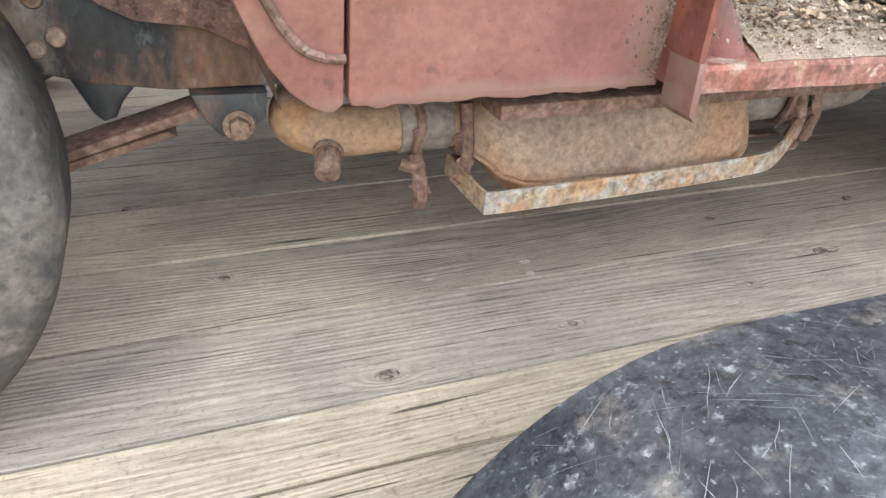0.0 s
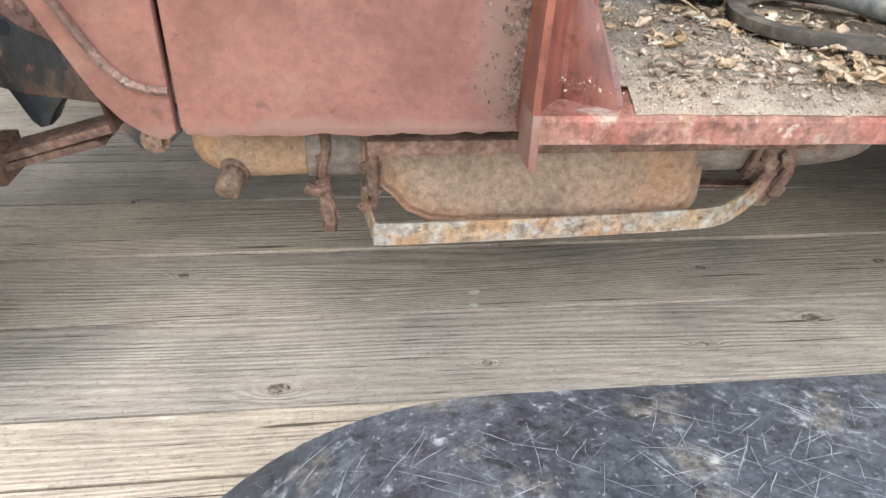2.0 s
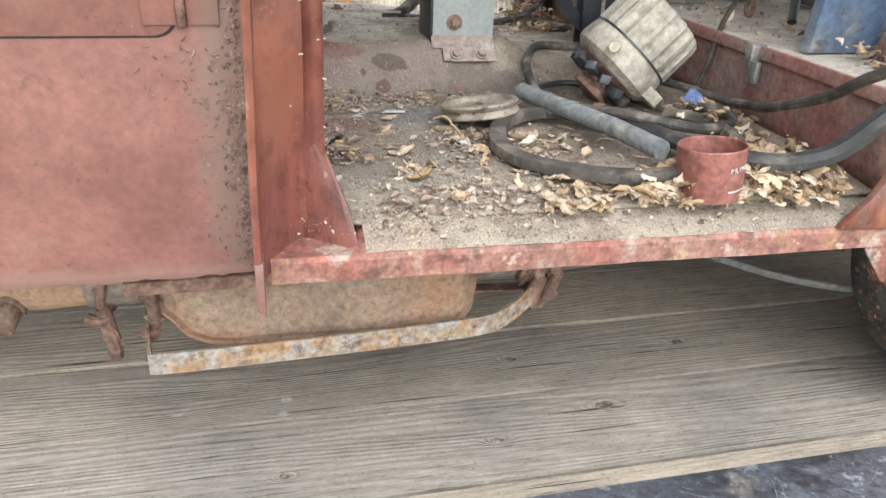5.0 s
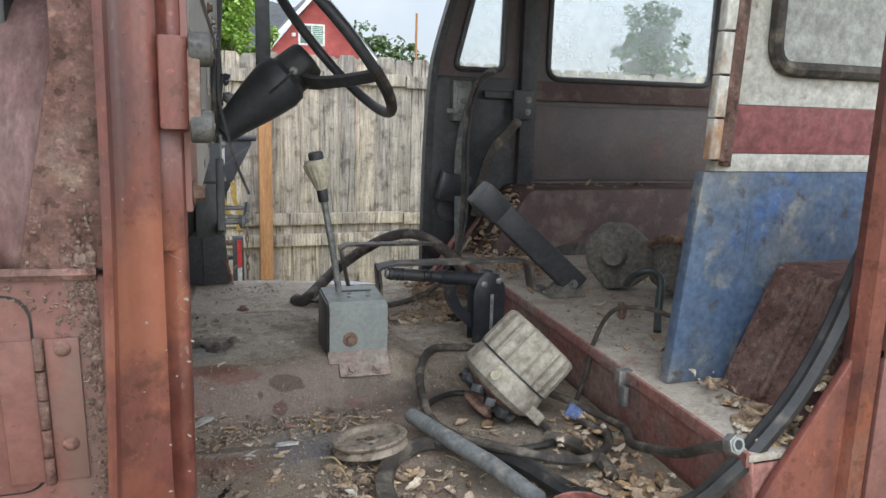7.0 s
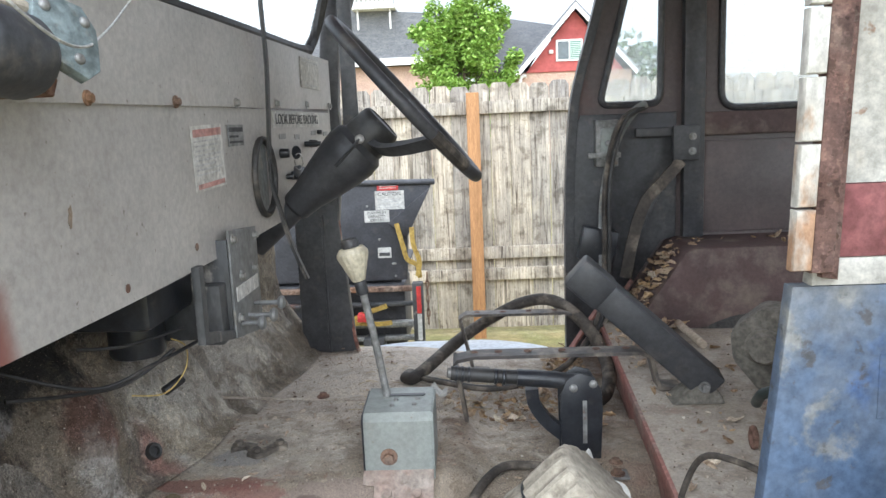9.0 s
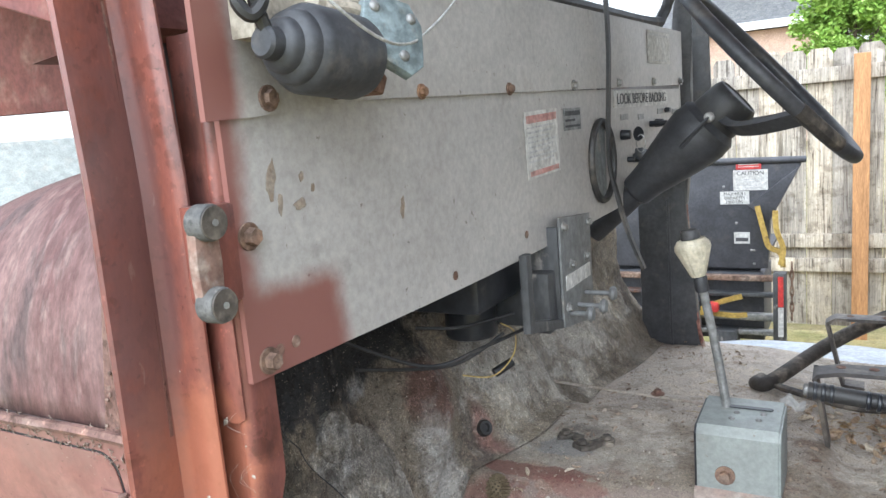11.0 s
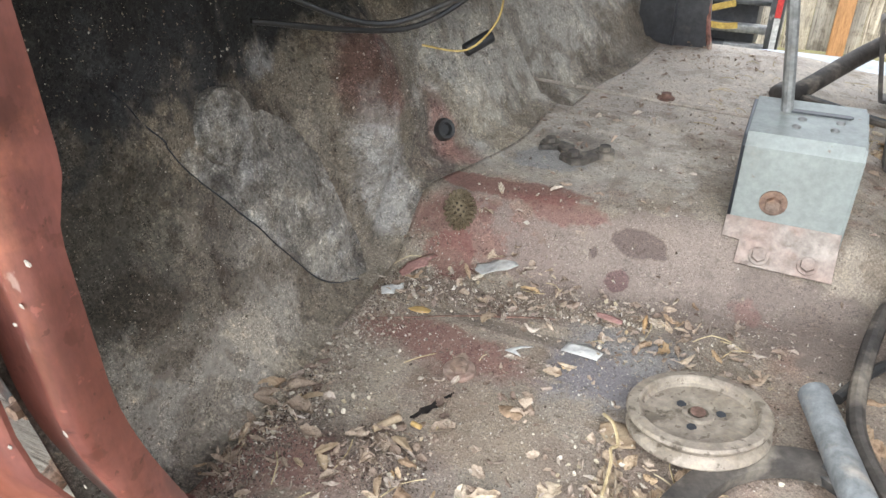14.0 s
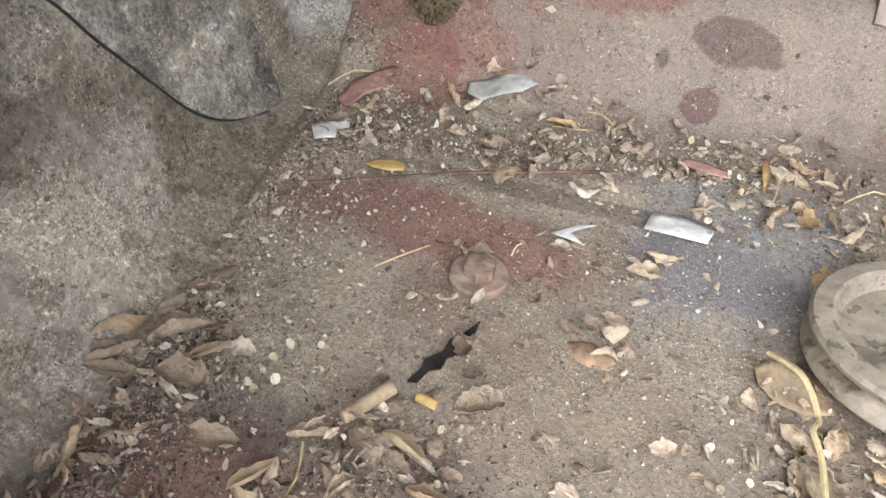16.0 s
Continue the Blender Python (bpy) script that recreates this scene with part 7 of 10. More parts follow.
# ---- underneath: wheels, frame rail, spring, exhaust ----
def road_wheel(cx, cy, cz=0.332, r=0.332, w=0.185):
    m = pose(cx, cy, cz, 90, 0, 0)
    h = w / 2
    prof = [(0.19, -h * 0.72), (0.205, -h * 0.86), (0.245, -h * 0.99), (0.285, -h * 0.96), (0.312, -h * 0.82), (0.325, -h * 0.68), (r, -h * 0.5), (r, h * 0.5), (0.325, h * 0.68), (0.312, h * 0.82), (0.285, h * 0.96), (0.245, h * 0.99), (0.205, h * 0.86), (0.19, h * 0.72)]
    prof = [(a * r / 0.332, b) for a, b in prof]
    wh = part("wheel", lathe([(0, -0.02), (0.06, -0.03), (0.08, -0.012), (0.15, -0.02), (0.165, 0.02), (0.185, 0.055), (0.19, 0.066), (0.19, -0.066), (0.185, -0.055), (0.16, -0.03)], m, 40), DARKRUST, jeep, "rusty steel wheel")
    part("tyre", lathe(prof, m, 96), TYRE, wh, "worn bald weathered tyre")
    if cx < 0:
        return wh
    bm = bmesh.new()
    for k in range(72):
        a = 2 * math.pi * k / 72
        mm = m @ Matrix.Rotation(a, 4, "Z") @ Matrix.Translation((r - 0.006, 0, 0.056)) @ Matrix.Rotation(0.5, 4, "Y")
        bmesh.ops.create_cube(bm, size=1.0, matrix=mm @ Matrix.Diagonal((0.012, 0.0245, 0.026, 1)))
    part("tread", bm, TYRE, wh, "worn shoulder blocks of the tread", smooth=0)
    bm = bmesh.new()
    mud = random.Random(12)
    for k in range(70):
        a, row, s = radians(180 + mud.gauss(14, 11)), mud.gauss(-0.01, 0.02), mud.uniform(0.002, 0.007)
        mm = m @ Matrix.Rotation(a, 4, "Z") @ Matrix.Translation((r, 0, row)) @ Matrix.Rotation(mud.uniform(0, 6), 4, "X")
        bmesh.ops.create_icosphere(bm, subdivisions=1, radius=s, matrix=mm @ Matrix.Diagonal((0.4, mud.uniform(0.7, 1.6), mud.uniform(0.7, 1.4), 1)))
    part("mud", bm, DARKRUST, wh, "clods of dried mud on the tyre", smooth=70)
    return wh

road_wheel(-0.444, 0.775)
road_wheel(1.805, 0.79)
road_wheel(-0.432, 2.16)
road_wheel(1.805, 2.13)
rail = part("frame_rail", prism([(-1.1, 0.40), (-0.2, 0.395), (-0.09, 0.362), (0.0, 0.348), (0.3, 0.345), (2.6, 0.36), (2.6, 0.45), (0.12, 0.44), (0.05, 0.452), (-0.06, 0.49), (-1.1, 0.52)], "y", 0.925, 0.985, 0.006), FRAME, jeep, "black chassis rail with flaking paint")
for x, z, r in ((-0.112, 0.417, 0.012), (-0.128, 0.46, 0.012), (-0.135, 0.405, 0.011)):
    part("rail_rivet", dome((x, 0.925, z), (0, -1, 0), r, 0.008), RUST, rail)
part("rail_hole", cyl((-0.093, 0.9255, 0.449), (-0.093, 0.9235, 0.449), 0.010, n=18), BLACK, rail, "round hole in the rail")
part("rail", prism([(-1.1, 0.38), (2.6, 0.34), (2.6, 0.42), (-1.1, 0.445)], "y", 1.95, 2.01, 0.006), CHASSIS, jeep, "far chassis rail")
part("cross_member", box((-0.02, 0.98, 0.36), (0.06, 1.96, 0.43), 0.01), CHASSIS, jeep)
part("splash_panel", prism([(-0.14, 0.53), (-0.062, 0.457), (-0.027, 0.438), (0.04, 0.429), (0.083, 0.407), (0.14, 0.375), (0.16, 0.40), (0.16, 0.53)], "y", 0.895, 0.903, 0.002), RED_DUSTY, jeep, "dusty pink splash panel inside the wheel arch")
part("axle_stop", prism([(-0.118, 0.385), (-0.032, 0.362), (-0.056, 0.335), (-0.066, 0.316), (-0.08, 0.312), (-0.09, 0.322)], "y", 0.93, 0.98, 0.008), BLACK, jeep, "black rubber axle stop under the rail")
hang = part("spring_hanger", prism([(0.02, 0.348), (0.112, 0.345), (0.108, 0.315), (0.088, 0.296), (0.07, 0.288), (0.052, 0.292), (0.034, 0.315)], "y", 0.905, 0.985, 0.004), CHASSIS, jeep, "black spring hanger")
part("hanger_bolt", hexbolt((0.073, 0.905, 0.306), (0, -1, 0), 0.013, 0.012), RUST, hang)
spring = part("leaf_spring", prism([(-0.85, 0.235), (-0.45, 0.232), (-0.15, 0.262), (0.03, 0.312), (0.028, 0.325), (-0.15, 0.275), (-0.45, 0.244), (-0.85, 0.248)], "y", 0.925, 0.985, 0.002), DARKRUST, jeep, "rusty leaf spring")
part("spring_leaf", prism([(-0.7, 0.222), (-0.45, 0.219), (-0.15, 0.25), (0.0, 0.29), (-0.01, 0.297), (-0.15, 0.261), (-0.45, 0.230), (-0.7, 0.234)], "y", 0.925, 0.985, 0.002), DARKRUST, spring)
part("spring_clip", box((-0.16, 0.915, 0.235), (-0.135, 0.995, 0.29), 0.004), DARKRUST, spring)
part("front_axle", cyl((-0.43, 0.80, 0.31), (-0.43, 2.13, 0.31), 0.038, n=20), CHASSIS, jeep, "front axle")
part("rear_axle", cyl((1.805, 0.82, 0.31), (1.805, 2.1, 0.31), 0.04, n=20), CHASSIS, jeep, "rear axle")
# exhaust
PYE, PZ = 0.895, 0.292
pipe = part("exhaust_pipe", tube([(0.26, 1.22, 0.335), (0.21, 1.10, 0.318), (0.160, 0.985, 0.303), (0.150, 0.925, 0.296), (0.195, PYE, PZ), (0.27, PYE, PZ), (0.38, PYE, PZ - 0.002)], 0.0335, 24, 7), PIPE, jeep, "orange-rusted exhaust pipe with a plug")
part("pipe_plug", cyl((0.178, 0.872, 0.276), (0.168, 0.838, 0.256), 0.0165, n=20, bevel=0.004), RUST, pipe, "crusty plug on the pipe")
part("plug_boss", cyl((0.185, 0.895, 0.285), (0.176, 0.866, 0.272), 0.020, n=20, bevel=0.004), RUST, pipe)
part("pipe_sleeve", lathe([(0.0335, 0.0), (0.0362, 0.001), (0.0368, 0.004), (0.0362, 0.070), (0.0335, 0.074)], Matrix.Translation((0.272, PYE, PZ)) @ pose(0, 0, 0, 0, 90, 0), 36), DARKPIPE, pipe, "dull grey-brown sleeve over the pipe joint")


def clamp(x, y=PYE, z=PZ, r=0.040):
    pts = [(x + 0.004 * math.sin(3 * t), y + r * math.cos(t), z + r * math.sin(t)) for t in steps(0, 2 * math.pi, 24)[:-1]]
    return sweep(pts, ring_section(0.0065, 8), True, up=(1, 0, 0))

cl = part("pipe_clamp", clamp(0.295), DARKRUST, pipe, "crusty rusted clamp")
part("clamp_tail", tube([(0.292, 0.868, 0.262), (0.296, 0.862, 0.235), (0.30, 0.862, 0.205), (0.298, 0.864, 0.186)], 0.0105, 9), DARKRUST, cl, "lumpy rust on the clamp bolt")
part("clamp_tail", tube([(0.27, 0.862, 0.252), (0.284, 0.858, 0.247), (0.30, 0.862, 0.25)], 0.008, 8), DARKRUST, cl)
cl2 = part("pipe_clamp", clamp(0.357, r=0.041), DARKRUST, pipe, "crusty rusted clamp")
part("clamp_tail", tube([(0.357, 0.858, 0.33), (0.36, 0.852, 0.28), (0.358, 0.852, 0.235), (0.346, 0.845, 0.222)], 0.009, 8), DARKRUST, cl2)
# muffler: two pressed halves on a flange that dips between the pipe stubs
def flange_z(x):
    line = ((0.352, 0.278), (0.361, 0.270), (0.382, 0.252), (0.411, 0.230), (0.440, 0.2205), (0.470, 0.2175), (0.775, 0.2105), (0.797, 0.227), (0.814, 0.256), (0.820, 0.272))
    for (a, p), (b, q) in zip(line, line[1:]):
        if x <= b:
            return p + (q - p) * ease(a, b, x) if b - a < 0.05 else p + (q - p) * (x - a) / (b - a)
    return line[-1][1]


def muffler_half(x, a, top):
    k = min(ease(0.345, 0.425, x), 1 - ease(0.800, 0.828, x))
    w = 0.034 + 0.040 * k if top else 0.020 + 0.036 * min(ease(0.38, 0.45, x), 1 - ease(0.772, 0.80, x))
    f = flange_z(x)
    h = (0.318 + 0.016 * k - f) if top else 0.036 * min(ease(0.375, 0.445, x), 1 - ease(0.775, 0.803, x))
    ca, sa = math.cos(a), math.sin(a)
    dent = 0.003 * noise.noise((x * 12, a * 2, 1.0 if top else 4.0))
    return (x, 0.905 - (w + dent) * math.copysign(abs(ca) ** 0.42, ca), f + (h if top else -h) * abs(sa) ** (0.75 if top else 0.6))

xs = steps(0.352, 0.820, 60)
bm = sheet(lambda x, a: muffler_half(x, a, True), xs, steps(0, math.pi, 28))
sheet(lambda x, a: muffler_half(x, a, False), steps(0.376, 0.802, 50), steps(0, math.pi, 20), bm)
muf = part("muffler", bm, MUFFLER, jeep, "flat rusty muffler pressed from two halves", smooth=50)
rim = []
for x in xs:
    p = muffler_half(x, 0.0, True)
    rim.append((x, p[1] - 0.004, p[2]))
part("muffler_seam", sweep(rim, [(-0.012, -0.0012), (0.006, -0.0024), (0.006, 0.0024), (-0.006, 0.0022), (-0.012, 0.0012)]), MUFFLER, muf, "rolled seam round the muffler")
tail_pipe = part("tail_pipe", tube([(0.80, PYE, 0.287), (0.93, PYE, 0.288), (1.06, 0.90, 0.30), (1.10, 0.95, 0.32), (1.12, 1.05, 0.34)], 0.034, 24, 6), DARKPIPE, jeep, "grey-brown tail pipe")
for x in (0.90, 0.918, 0.948):
    part("tail_clamp", clamp(x, r=0.042), DARKRUST, tail_pipe, "mass of rusted clamp straps")
part("clamp_tail", tube([(0.91, 0.86, 0.32), (0.922, 0.853, 0.27), (0.912, 0.85, 0.235)], 0.011, 8), DARKRUST, tail_pipe)
part("clamp_tail", tube([(0.945, 0.862, 0.315), (0.952, 0.852, 0.27), (0.935, 0.852, 0.228)], 0.009, 8), DARKRUST, tail_pipe)
for parent, xs in ((pipe, (0.295, 0.357)), (tail_pipe, (0.905, 0.93, 0.955))):
    for x in xs:
        for k in range(9):
            a = rng.uniform(2.2, 6.4)
            part("rust_crust", fluff(x + rng.uniform(-0.006, 0.006), PYE + 0.042 * math.cos(a), PZ + 0.042 * math.sin(a), rng.uniform(0.004, 0.0085)), DARKRUST, parent)
for x, y, z in ((0.294, 0.864, 0.24), (0.299, 0.861, 0.215), (0.30, 0.862, 0.195), (0.357, 0.852, 0.29), (0.359, 0.852, 0.25), (0.35, 0.847, 0.225), (0.92, 0.853, 0.27), (0.913, 0.85, 0.24), (0.95, 0.853, 0.28), (0.94, 0.852, 0.235), (0.93, 0.856, 0.22)):
    part("rust_crust", fluff(x, y, z, rng.uniform(0.007, 0.012)), DARKRUST, pipe)
# guard strap below the muffler
gpts = [(0.345, 0.885, 0.236), (0.350, 0.84, 0.229), (0.356, 0.80, 0.224), (0.3595, 0.783, 0.2225), (0.372, 0.777, 0.222), (0.5, 0.783, 0.220), (0.68, 0.794, 0.218), (0.80, 0.803, 0.218), (0.845, 0.811, 0.220), (0.88, 0.828, 0.227), (0.91, 0.846, 0.238), (0.94, 0.862, 0.247)]
part("guard_strap", sweep(curve_points(gpts, 5), [(-0.002, -0.0155), (0.002, -0.0155), (0.002, 0.0155), (-0.002, 0.0155)]), SKID, jeep, "flat steel guard strap with flaking yellow and white paint")
part("guard_brace", sweep(curve_points([(0.36, 0.92, 0.225), (0.6, 0.93, 0.222), (0.93, 0.90, 0.224)], 6), [(-0.012, -0.002), (0.012, -0.002), (0.012, 0.002), (-0.012, 0.002)]), DARKRUST, jeep, "flat rusty brace behind the muffler")
part("brake_hose", tube([(1.02, 0.80, 0.395), (1.14, 0.79, 0.365), (1.28, 0.80, 0.352), (1.42, 0.82, 0.35)], 0.006, 8), STEEL, jeep, "ribbed grey brake hose")
part("underbody", box((-0.1, 0.99, 0.40), (2.9, 1.95, 0.43), 0.0), CHASSIS, jeep, "dark underbody")
# engine bay seen over the fender
part("engine_block", box((-0.62, 1.15, 0.55), (0.18, 1.75, 0.93), 0.03), CHASSIS, jeep, "dusty engine block")
part("cowl_panel", box((0.42, 0.70, 0.99), (0.44, 2.25, 1.26), 0.004), CHASSIS, jeep, "dark cowl panel behind the dash")

# ---- the detached door standing on the platform ----
door = thing("sliding_door", "detached delivery door in faded white, red and blue paint", "door", (1.7, 0.93, 0.588))
lean = lambda z: 1.366 + 0.038 * (z - 0.588) / 0.38
x1 = 2.12
for name, z0, z1, mat, lab in (("blue_panel", 0.588, 0.953, BLUE, "scuffed blue lower panel"), ("white_stripe", 0.954, 0.984, WHITE, "thin white stripe"), ("red_stripe", 0.985, 1.064, STRIPE_RED, "peeling red stripe")):
    part(name, prism([(lean(z0) + (0.0 if z0 < 0.9 else 0.02), z0), (x1, z0), (x1, z1), (lean(z1) + (0.0 if z0 < 0.9 else 0.02), z1)], "y", 0.926 + 0.0005, 0.950, 0.001), mat, door, lab)
win = rounded([(1.515, 1.125), (2.02, 1.125), (2.02, 1.60), (1.515, 1.60)], 0.045)
up = part("white_panel", wall_with_holes([(1.44, 1.065), (x1, 1.065), (x1, 1.68), (1.47, 1.68)], [win], 0.9265, 0.950), WHITE, door, "chalky white upper panel")
part("window_seal", sweep([(x, 0.922, z) for x, z in win], ring_section(0.013, 8), True, up=(0, 1, 0)), RUBBER_DUST, door, "dusty black window rubber")
DOORGLASS = surface("filmed_grey_glass", (0.36, 0.36, 0.33), (0.3, 0.3, 0.275), 5, [((0.2, 0.19, 0.16), 12, 0.58, 0.7, 0.5)], 0.25, bump=0.05)
part("window_pane", prism(win, "y", 0.936, 0.940), DOORGLASS, door, "pane filmed with grey dirt", smooth=0)
edge = part("edge_channel", prism([(1.412, 0.972), (1.436, 0.972), (1.462, 1.68), (1.438, 1.68)], "y", 0.905, 0.927, 0.003), RED_DUSTY, door, "dusty brown edge channel of the door")
part("edge_flange", prism([(1.428, 0.965), (1.446, 0.962), (1.472, 1.68), (1.452, 1.68)], "y", 0.916, 0.930, 0.002), RED_DUSTY, edge)
zc = 0.975
for k in range(9):
    part("edge_knuckle", prism([(1.391 + 0.033 * (zc - 0.97), zc), (1.412 + 0.036 * (zc - 0.97), zc), (1.412 + 0.036 * (zc - 0.905), zc + 0.065), (1.391 + 0.033 * (zc - 0.905), zc + 0.065)], "y", 0.902, 0.922, 0.004), WHITE_RUST, edge, "hinge-like segment")
    zc += 0.068
for z in (1.01, 1.1, 1.2):
    part("flange_hole", cyl((1.438 + 0.037 * (z - 0.965), 0.9155, z), (1.438 + 0.037 * (z - 0.965), 0.915, z), 0.004, n=12), DARKRUST, edge)
for k, pts in enumerate(([(1.50, 0.80), (1.52, 0.80), (1.53, 0.86), (1.575, 0.865), (1.575, 0.88), (1.50, 0.875)], [(1.53, 0.74), (1.55, 0.74), (1.55, 0.80), (1.53, 0.80)])):
    part("worn_patch", prism(pts, "y", 0.9254, 0.9262), BLUE, door, "scuffed patch of brighter blue", smooth=0)

# ---- grey tank with caps on the platform ----
def lump_tank(cx, cy, cz, r, w, turn, seed):
    rng = random.Random(seed)
    m = pose(cx, cy, cz, 90, 0, turn)
    outline = [(r * q * math.cos(a), r * q * math.sin(a)) for a, q in ((radians(k * 45 + 22 + rng.uniform(-6, 6)), rng.uniform(0.92, 1.05)) for k in range(8))]
    bm = prism(outline, "z", -w, w)
    bmesh.ops.bevel(bm, geom=list(bm.edges), offset=0.012, segments=3, affect="EDGES", profile=0.5)
    bmesh.ops.transform(bm, matrix=m, verts=bm.verts)
    return bm, m

tank = thing("heater_tank", "dusty grey faceted tank with a screw cap", "tank", (1.70, 1.58, 0.586))
bm, m = lump_tank(1.665, 1.585, 0.676, 0.093, 0.05, -28, 1)
part("tank_body", bm, TANKMAT, tank, smooth=50)
part("tank_cap", lathe([(0.034, 0), (0.036, 0.004), (0.036, 0.010), (0.031, 0.013), (0.030, 0.024), (0.026, 0.029), (0, 0.030)], Matrix.Translation((1.615, 1.536, 0.692)) @ Vector((-0.45, -1, 0.05)).to_track_quat("Z", "Y").to_matrix().to_4x4(), 28), TANKMAT, tank, "round screw cap")
bm, m = lump_tank(1.775, 1.46, 0.66, 0.078, 0.045, -10, 5)
part("tank_lobe", bm, TANKMAT, tank, "second lobe of the tank", smooth=50)
part("tank_strap", tube([(1.70, 1.50, 0.72), (1.71, 1.44, 0.745), (1.75, 1.41, 0.735), (1.76, 1.40, 0.70)], 0.010, 8), RUST, tank, "brown hose between the lobes")
hook = part("bent_pipe", tube([(1.512, 1.30, 0.672), (1.508, 1.262, 0.702), (1.530, 1.24, 0.713), (1.548, 1.225, 0.695), (1.535, 1.205, 0.64), (1.515, 1.175, 0.597)], 0.0088, 12), surface("dark_green_pipe", (0.03, 0.04, 0.037), (0.06, 0.07, 0.064), 12, [(DUST, 20, 0.55, 0.72, 0.4)], 0.45, bump=0.15))
tagged(hook, "short bent dark green pipe standing on the platform", "pipe")

# ---- alternator lying on the floor ----
alt = thing("alternator", "broken alternator with a fluted cast housing lying on the floor", "alternator", (1.16, 1.17, 0.458))
am = Matrix.Translation((1.150, 1.15, 0.528)) @ Vector((0.69, -0.06, 0.72)).to_track_quat("Z", "Y").to_matrix().to_4x4() @ Matrix.Diagonal((1.0, 1.0, 1.15, 1))
def fluted(r, n, depth, z0, z1, bm=None):
    bm = bm or bmesh.new()
    rings = []
    for z, q in ((z0, 0.98), (z0 + 0.006, 1.0), (z1 - 0.016, 0.99), (z1 - 0.004, 0.96), (z1, 0.88)):
        rings.append([bm.verts.new(am @ Vector(((r * q - (depth if (i // 2) % 2 else 0)) * math.cos(2 * math.pi * i / n), (r * q - (depth if (i // 2) % 2 else 0)) * math.sin(2 * math.pi * i / n), z))) for i in range(n)])
    for a, b in zip(rings, rings[1:]):
        for i in range(n):
            bm.faces.new((a[i], a[(i + 1) % n], b[(i + 1) % n], b[i]))
    bm.faces.new(rings[0][::-1]), bm.faces.new(rings[-1])
    return bm

part("fluted_housing", fluted(0.083, 72, 0.0055, 0.03, 0.105), ALUM, alt, "pale fluted rear housing")
part("front_housing", lathe([(0.03, -0.02), (0.07, -0.018), (0.084, -0.008), (0.0855, 0.0), (0.083, 0.018), (0.080, 0.031), (0, 0.031)], am, 44), ALUM, alt, "pale front housing")
part("housing_split", lathe([(0.0795, 0.0285), (0.0825, 0.0285), (0.0825, 0.0315), (0.0795, 0.0315)], am, 44), BLACK, alt, "dark split between the housings")
part("alternator_core", lathe([(0.0, -0.028), (0.05, -0.028), (0.066, -0.02), (0.066, 0.0), (0, 0.0)], am, 36), DARKRUST, alt, "rusty core")
for k in range(11):
    mm = am @ Matrix.Rotation(2 * math.pi * k / 11, 4, "Z") @ Matrix.Translation((0.05, 0, -0.032)) @ Matrix.Rotation(0.5, 4, "X")
    part("fan_blade", box((-0.018, -0.009, -0.007), (0.018, 0.009, 0.007), 0.002, None, mm), CHASSIS, alt, "rusted fan blade")
part("pulley", lathe([(0, -0.062), (0.018, -0.062), (0.034, -0.058), (0.036, -0.052), (0.028, -0.046), (0.036, -0.040), (0.034, -0.036), (0, -0.036)], am, 30), DARKRUST, alt)
part("mount_ear", prism([(-0.02, 0.075), (0.02, 0.075), (0.014, 0.112), (-0.014, 0.112)], "z", -0.008, 0.012, 0.003), ALUM, alt).data.transform(Matrix.Translation(-Vector(alt.location)) @ am @ Matrix.Rotation(2.4, 4, "Z") @ Matrix.Translation(alt.location))
part("terminal", cyl(am @ Vector((-0.05, 0.045, 0.02)), am @ Vector((-0.085, 0.06, 0.005)), 0.009, n=8), CREAM, alt, "yellowed terminal")
part("torn_shield", sheet(lambda u, v: am @ Vector(((0.085 + 0.012 * v * v) * math.cos(u), (0.085 + 0.012 * v * v) * math.sin(u), 0.035 + v * (0.062 + 0.008 * math.sin(7 * u)))), steps(-1.0, 0.2, 22), steps(0, 1, 6)), PAPER, alt, "torn pale foil on the housing")
part("housing_hole", box((-0.008, -0.006, -0.002), (0.008, 0.006, 0.002), 0, m=am @ Matrix.Rotation(1.1, 4, "Z") @ Matrix.Translation((0.0785, 0, 0.07)) @ Matrix.Rotation(radians(90), 4, "Y")), BLACK, alt, "dark hole in the housing")

# ---- pulley discs ----
def pulley(name, at, r, tilt, label):
    m = Matrix.Translation(at) @ pose(0, 0, 0, tilt[0], tilt[1], 0)
    t = thing(name, label, "pulley", at)
    part("pulley_disc", lathe([(0.0, 0.012), (0.009, 0.012), (0.0095, 0.016), (0.014, 0.016), (0.015, 0.013), (r * 0.74, 0.013), (r * 0.78, 0.015), (r * 0.80, 0.021), (r * 0.83, 0.0225), (r * 0.97, 0.0215), (r, 0.019), (r * 0.985, 0.016), (r * 0.90, 0.011), (r * 0.985, 0.006), (r, 0.002), (r * 0.98, 0.0), (0, 0.0)], m, 64), PULLEY, t)
    for k in range(3):
        c = m @ Vector((0.021 * math.cos(2.1 * k + 0.4), 0.021 * math.sin(2.1 * k + 0.4), 0.013))
        part("pulley_hole", cyl(c, c + Vector((0, 0, 0.0006)), 0.0045, n=16), BLACK, t)
    c = m @ Vector((0, 0, 0.0165))
    part("pulley_bore", cyl(c, c + Vector((0, 0, 0.0006)), 0.007, n=18), DARKRUST, t)
    return t

pulley("steel_pulley", (0.873, 1.055, 0.470), 0.065, (-7.0, -6.0), "flat grey steel belt pulley lying on the floor")

# ---- red cap with lettering ----
CANX, CANY = 1.087, 0.705
CANZ = 0.452
cm = Matrix.Translation((CANX, CANY, CANZ)) @ pose(0, 0, 0, -3, -4, 0)
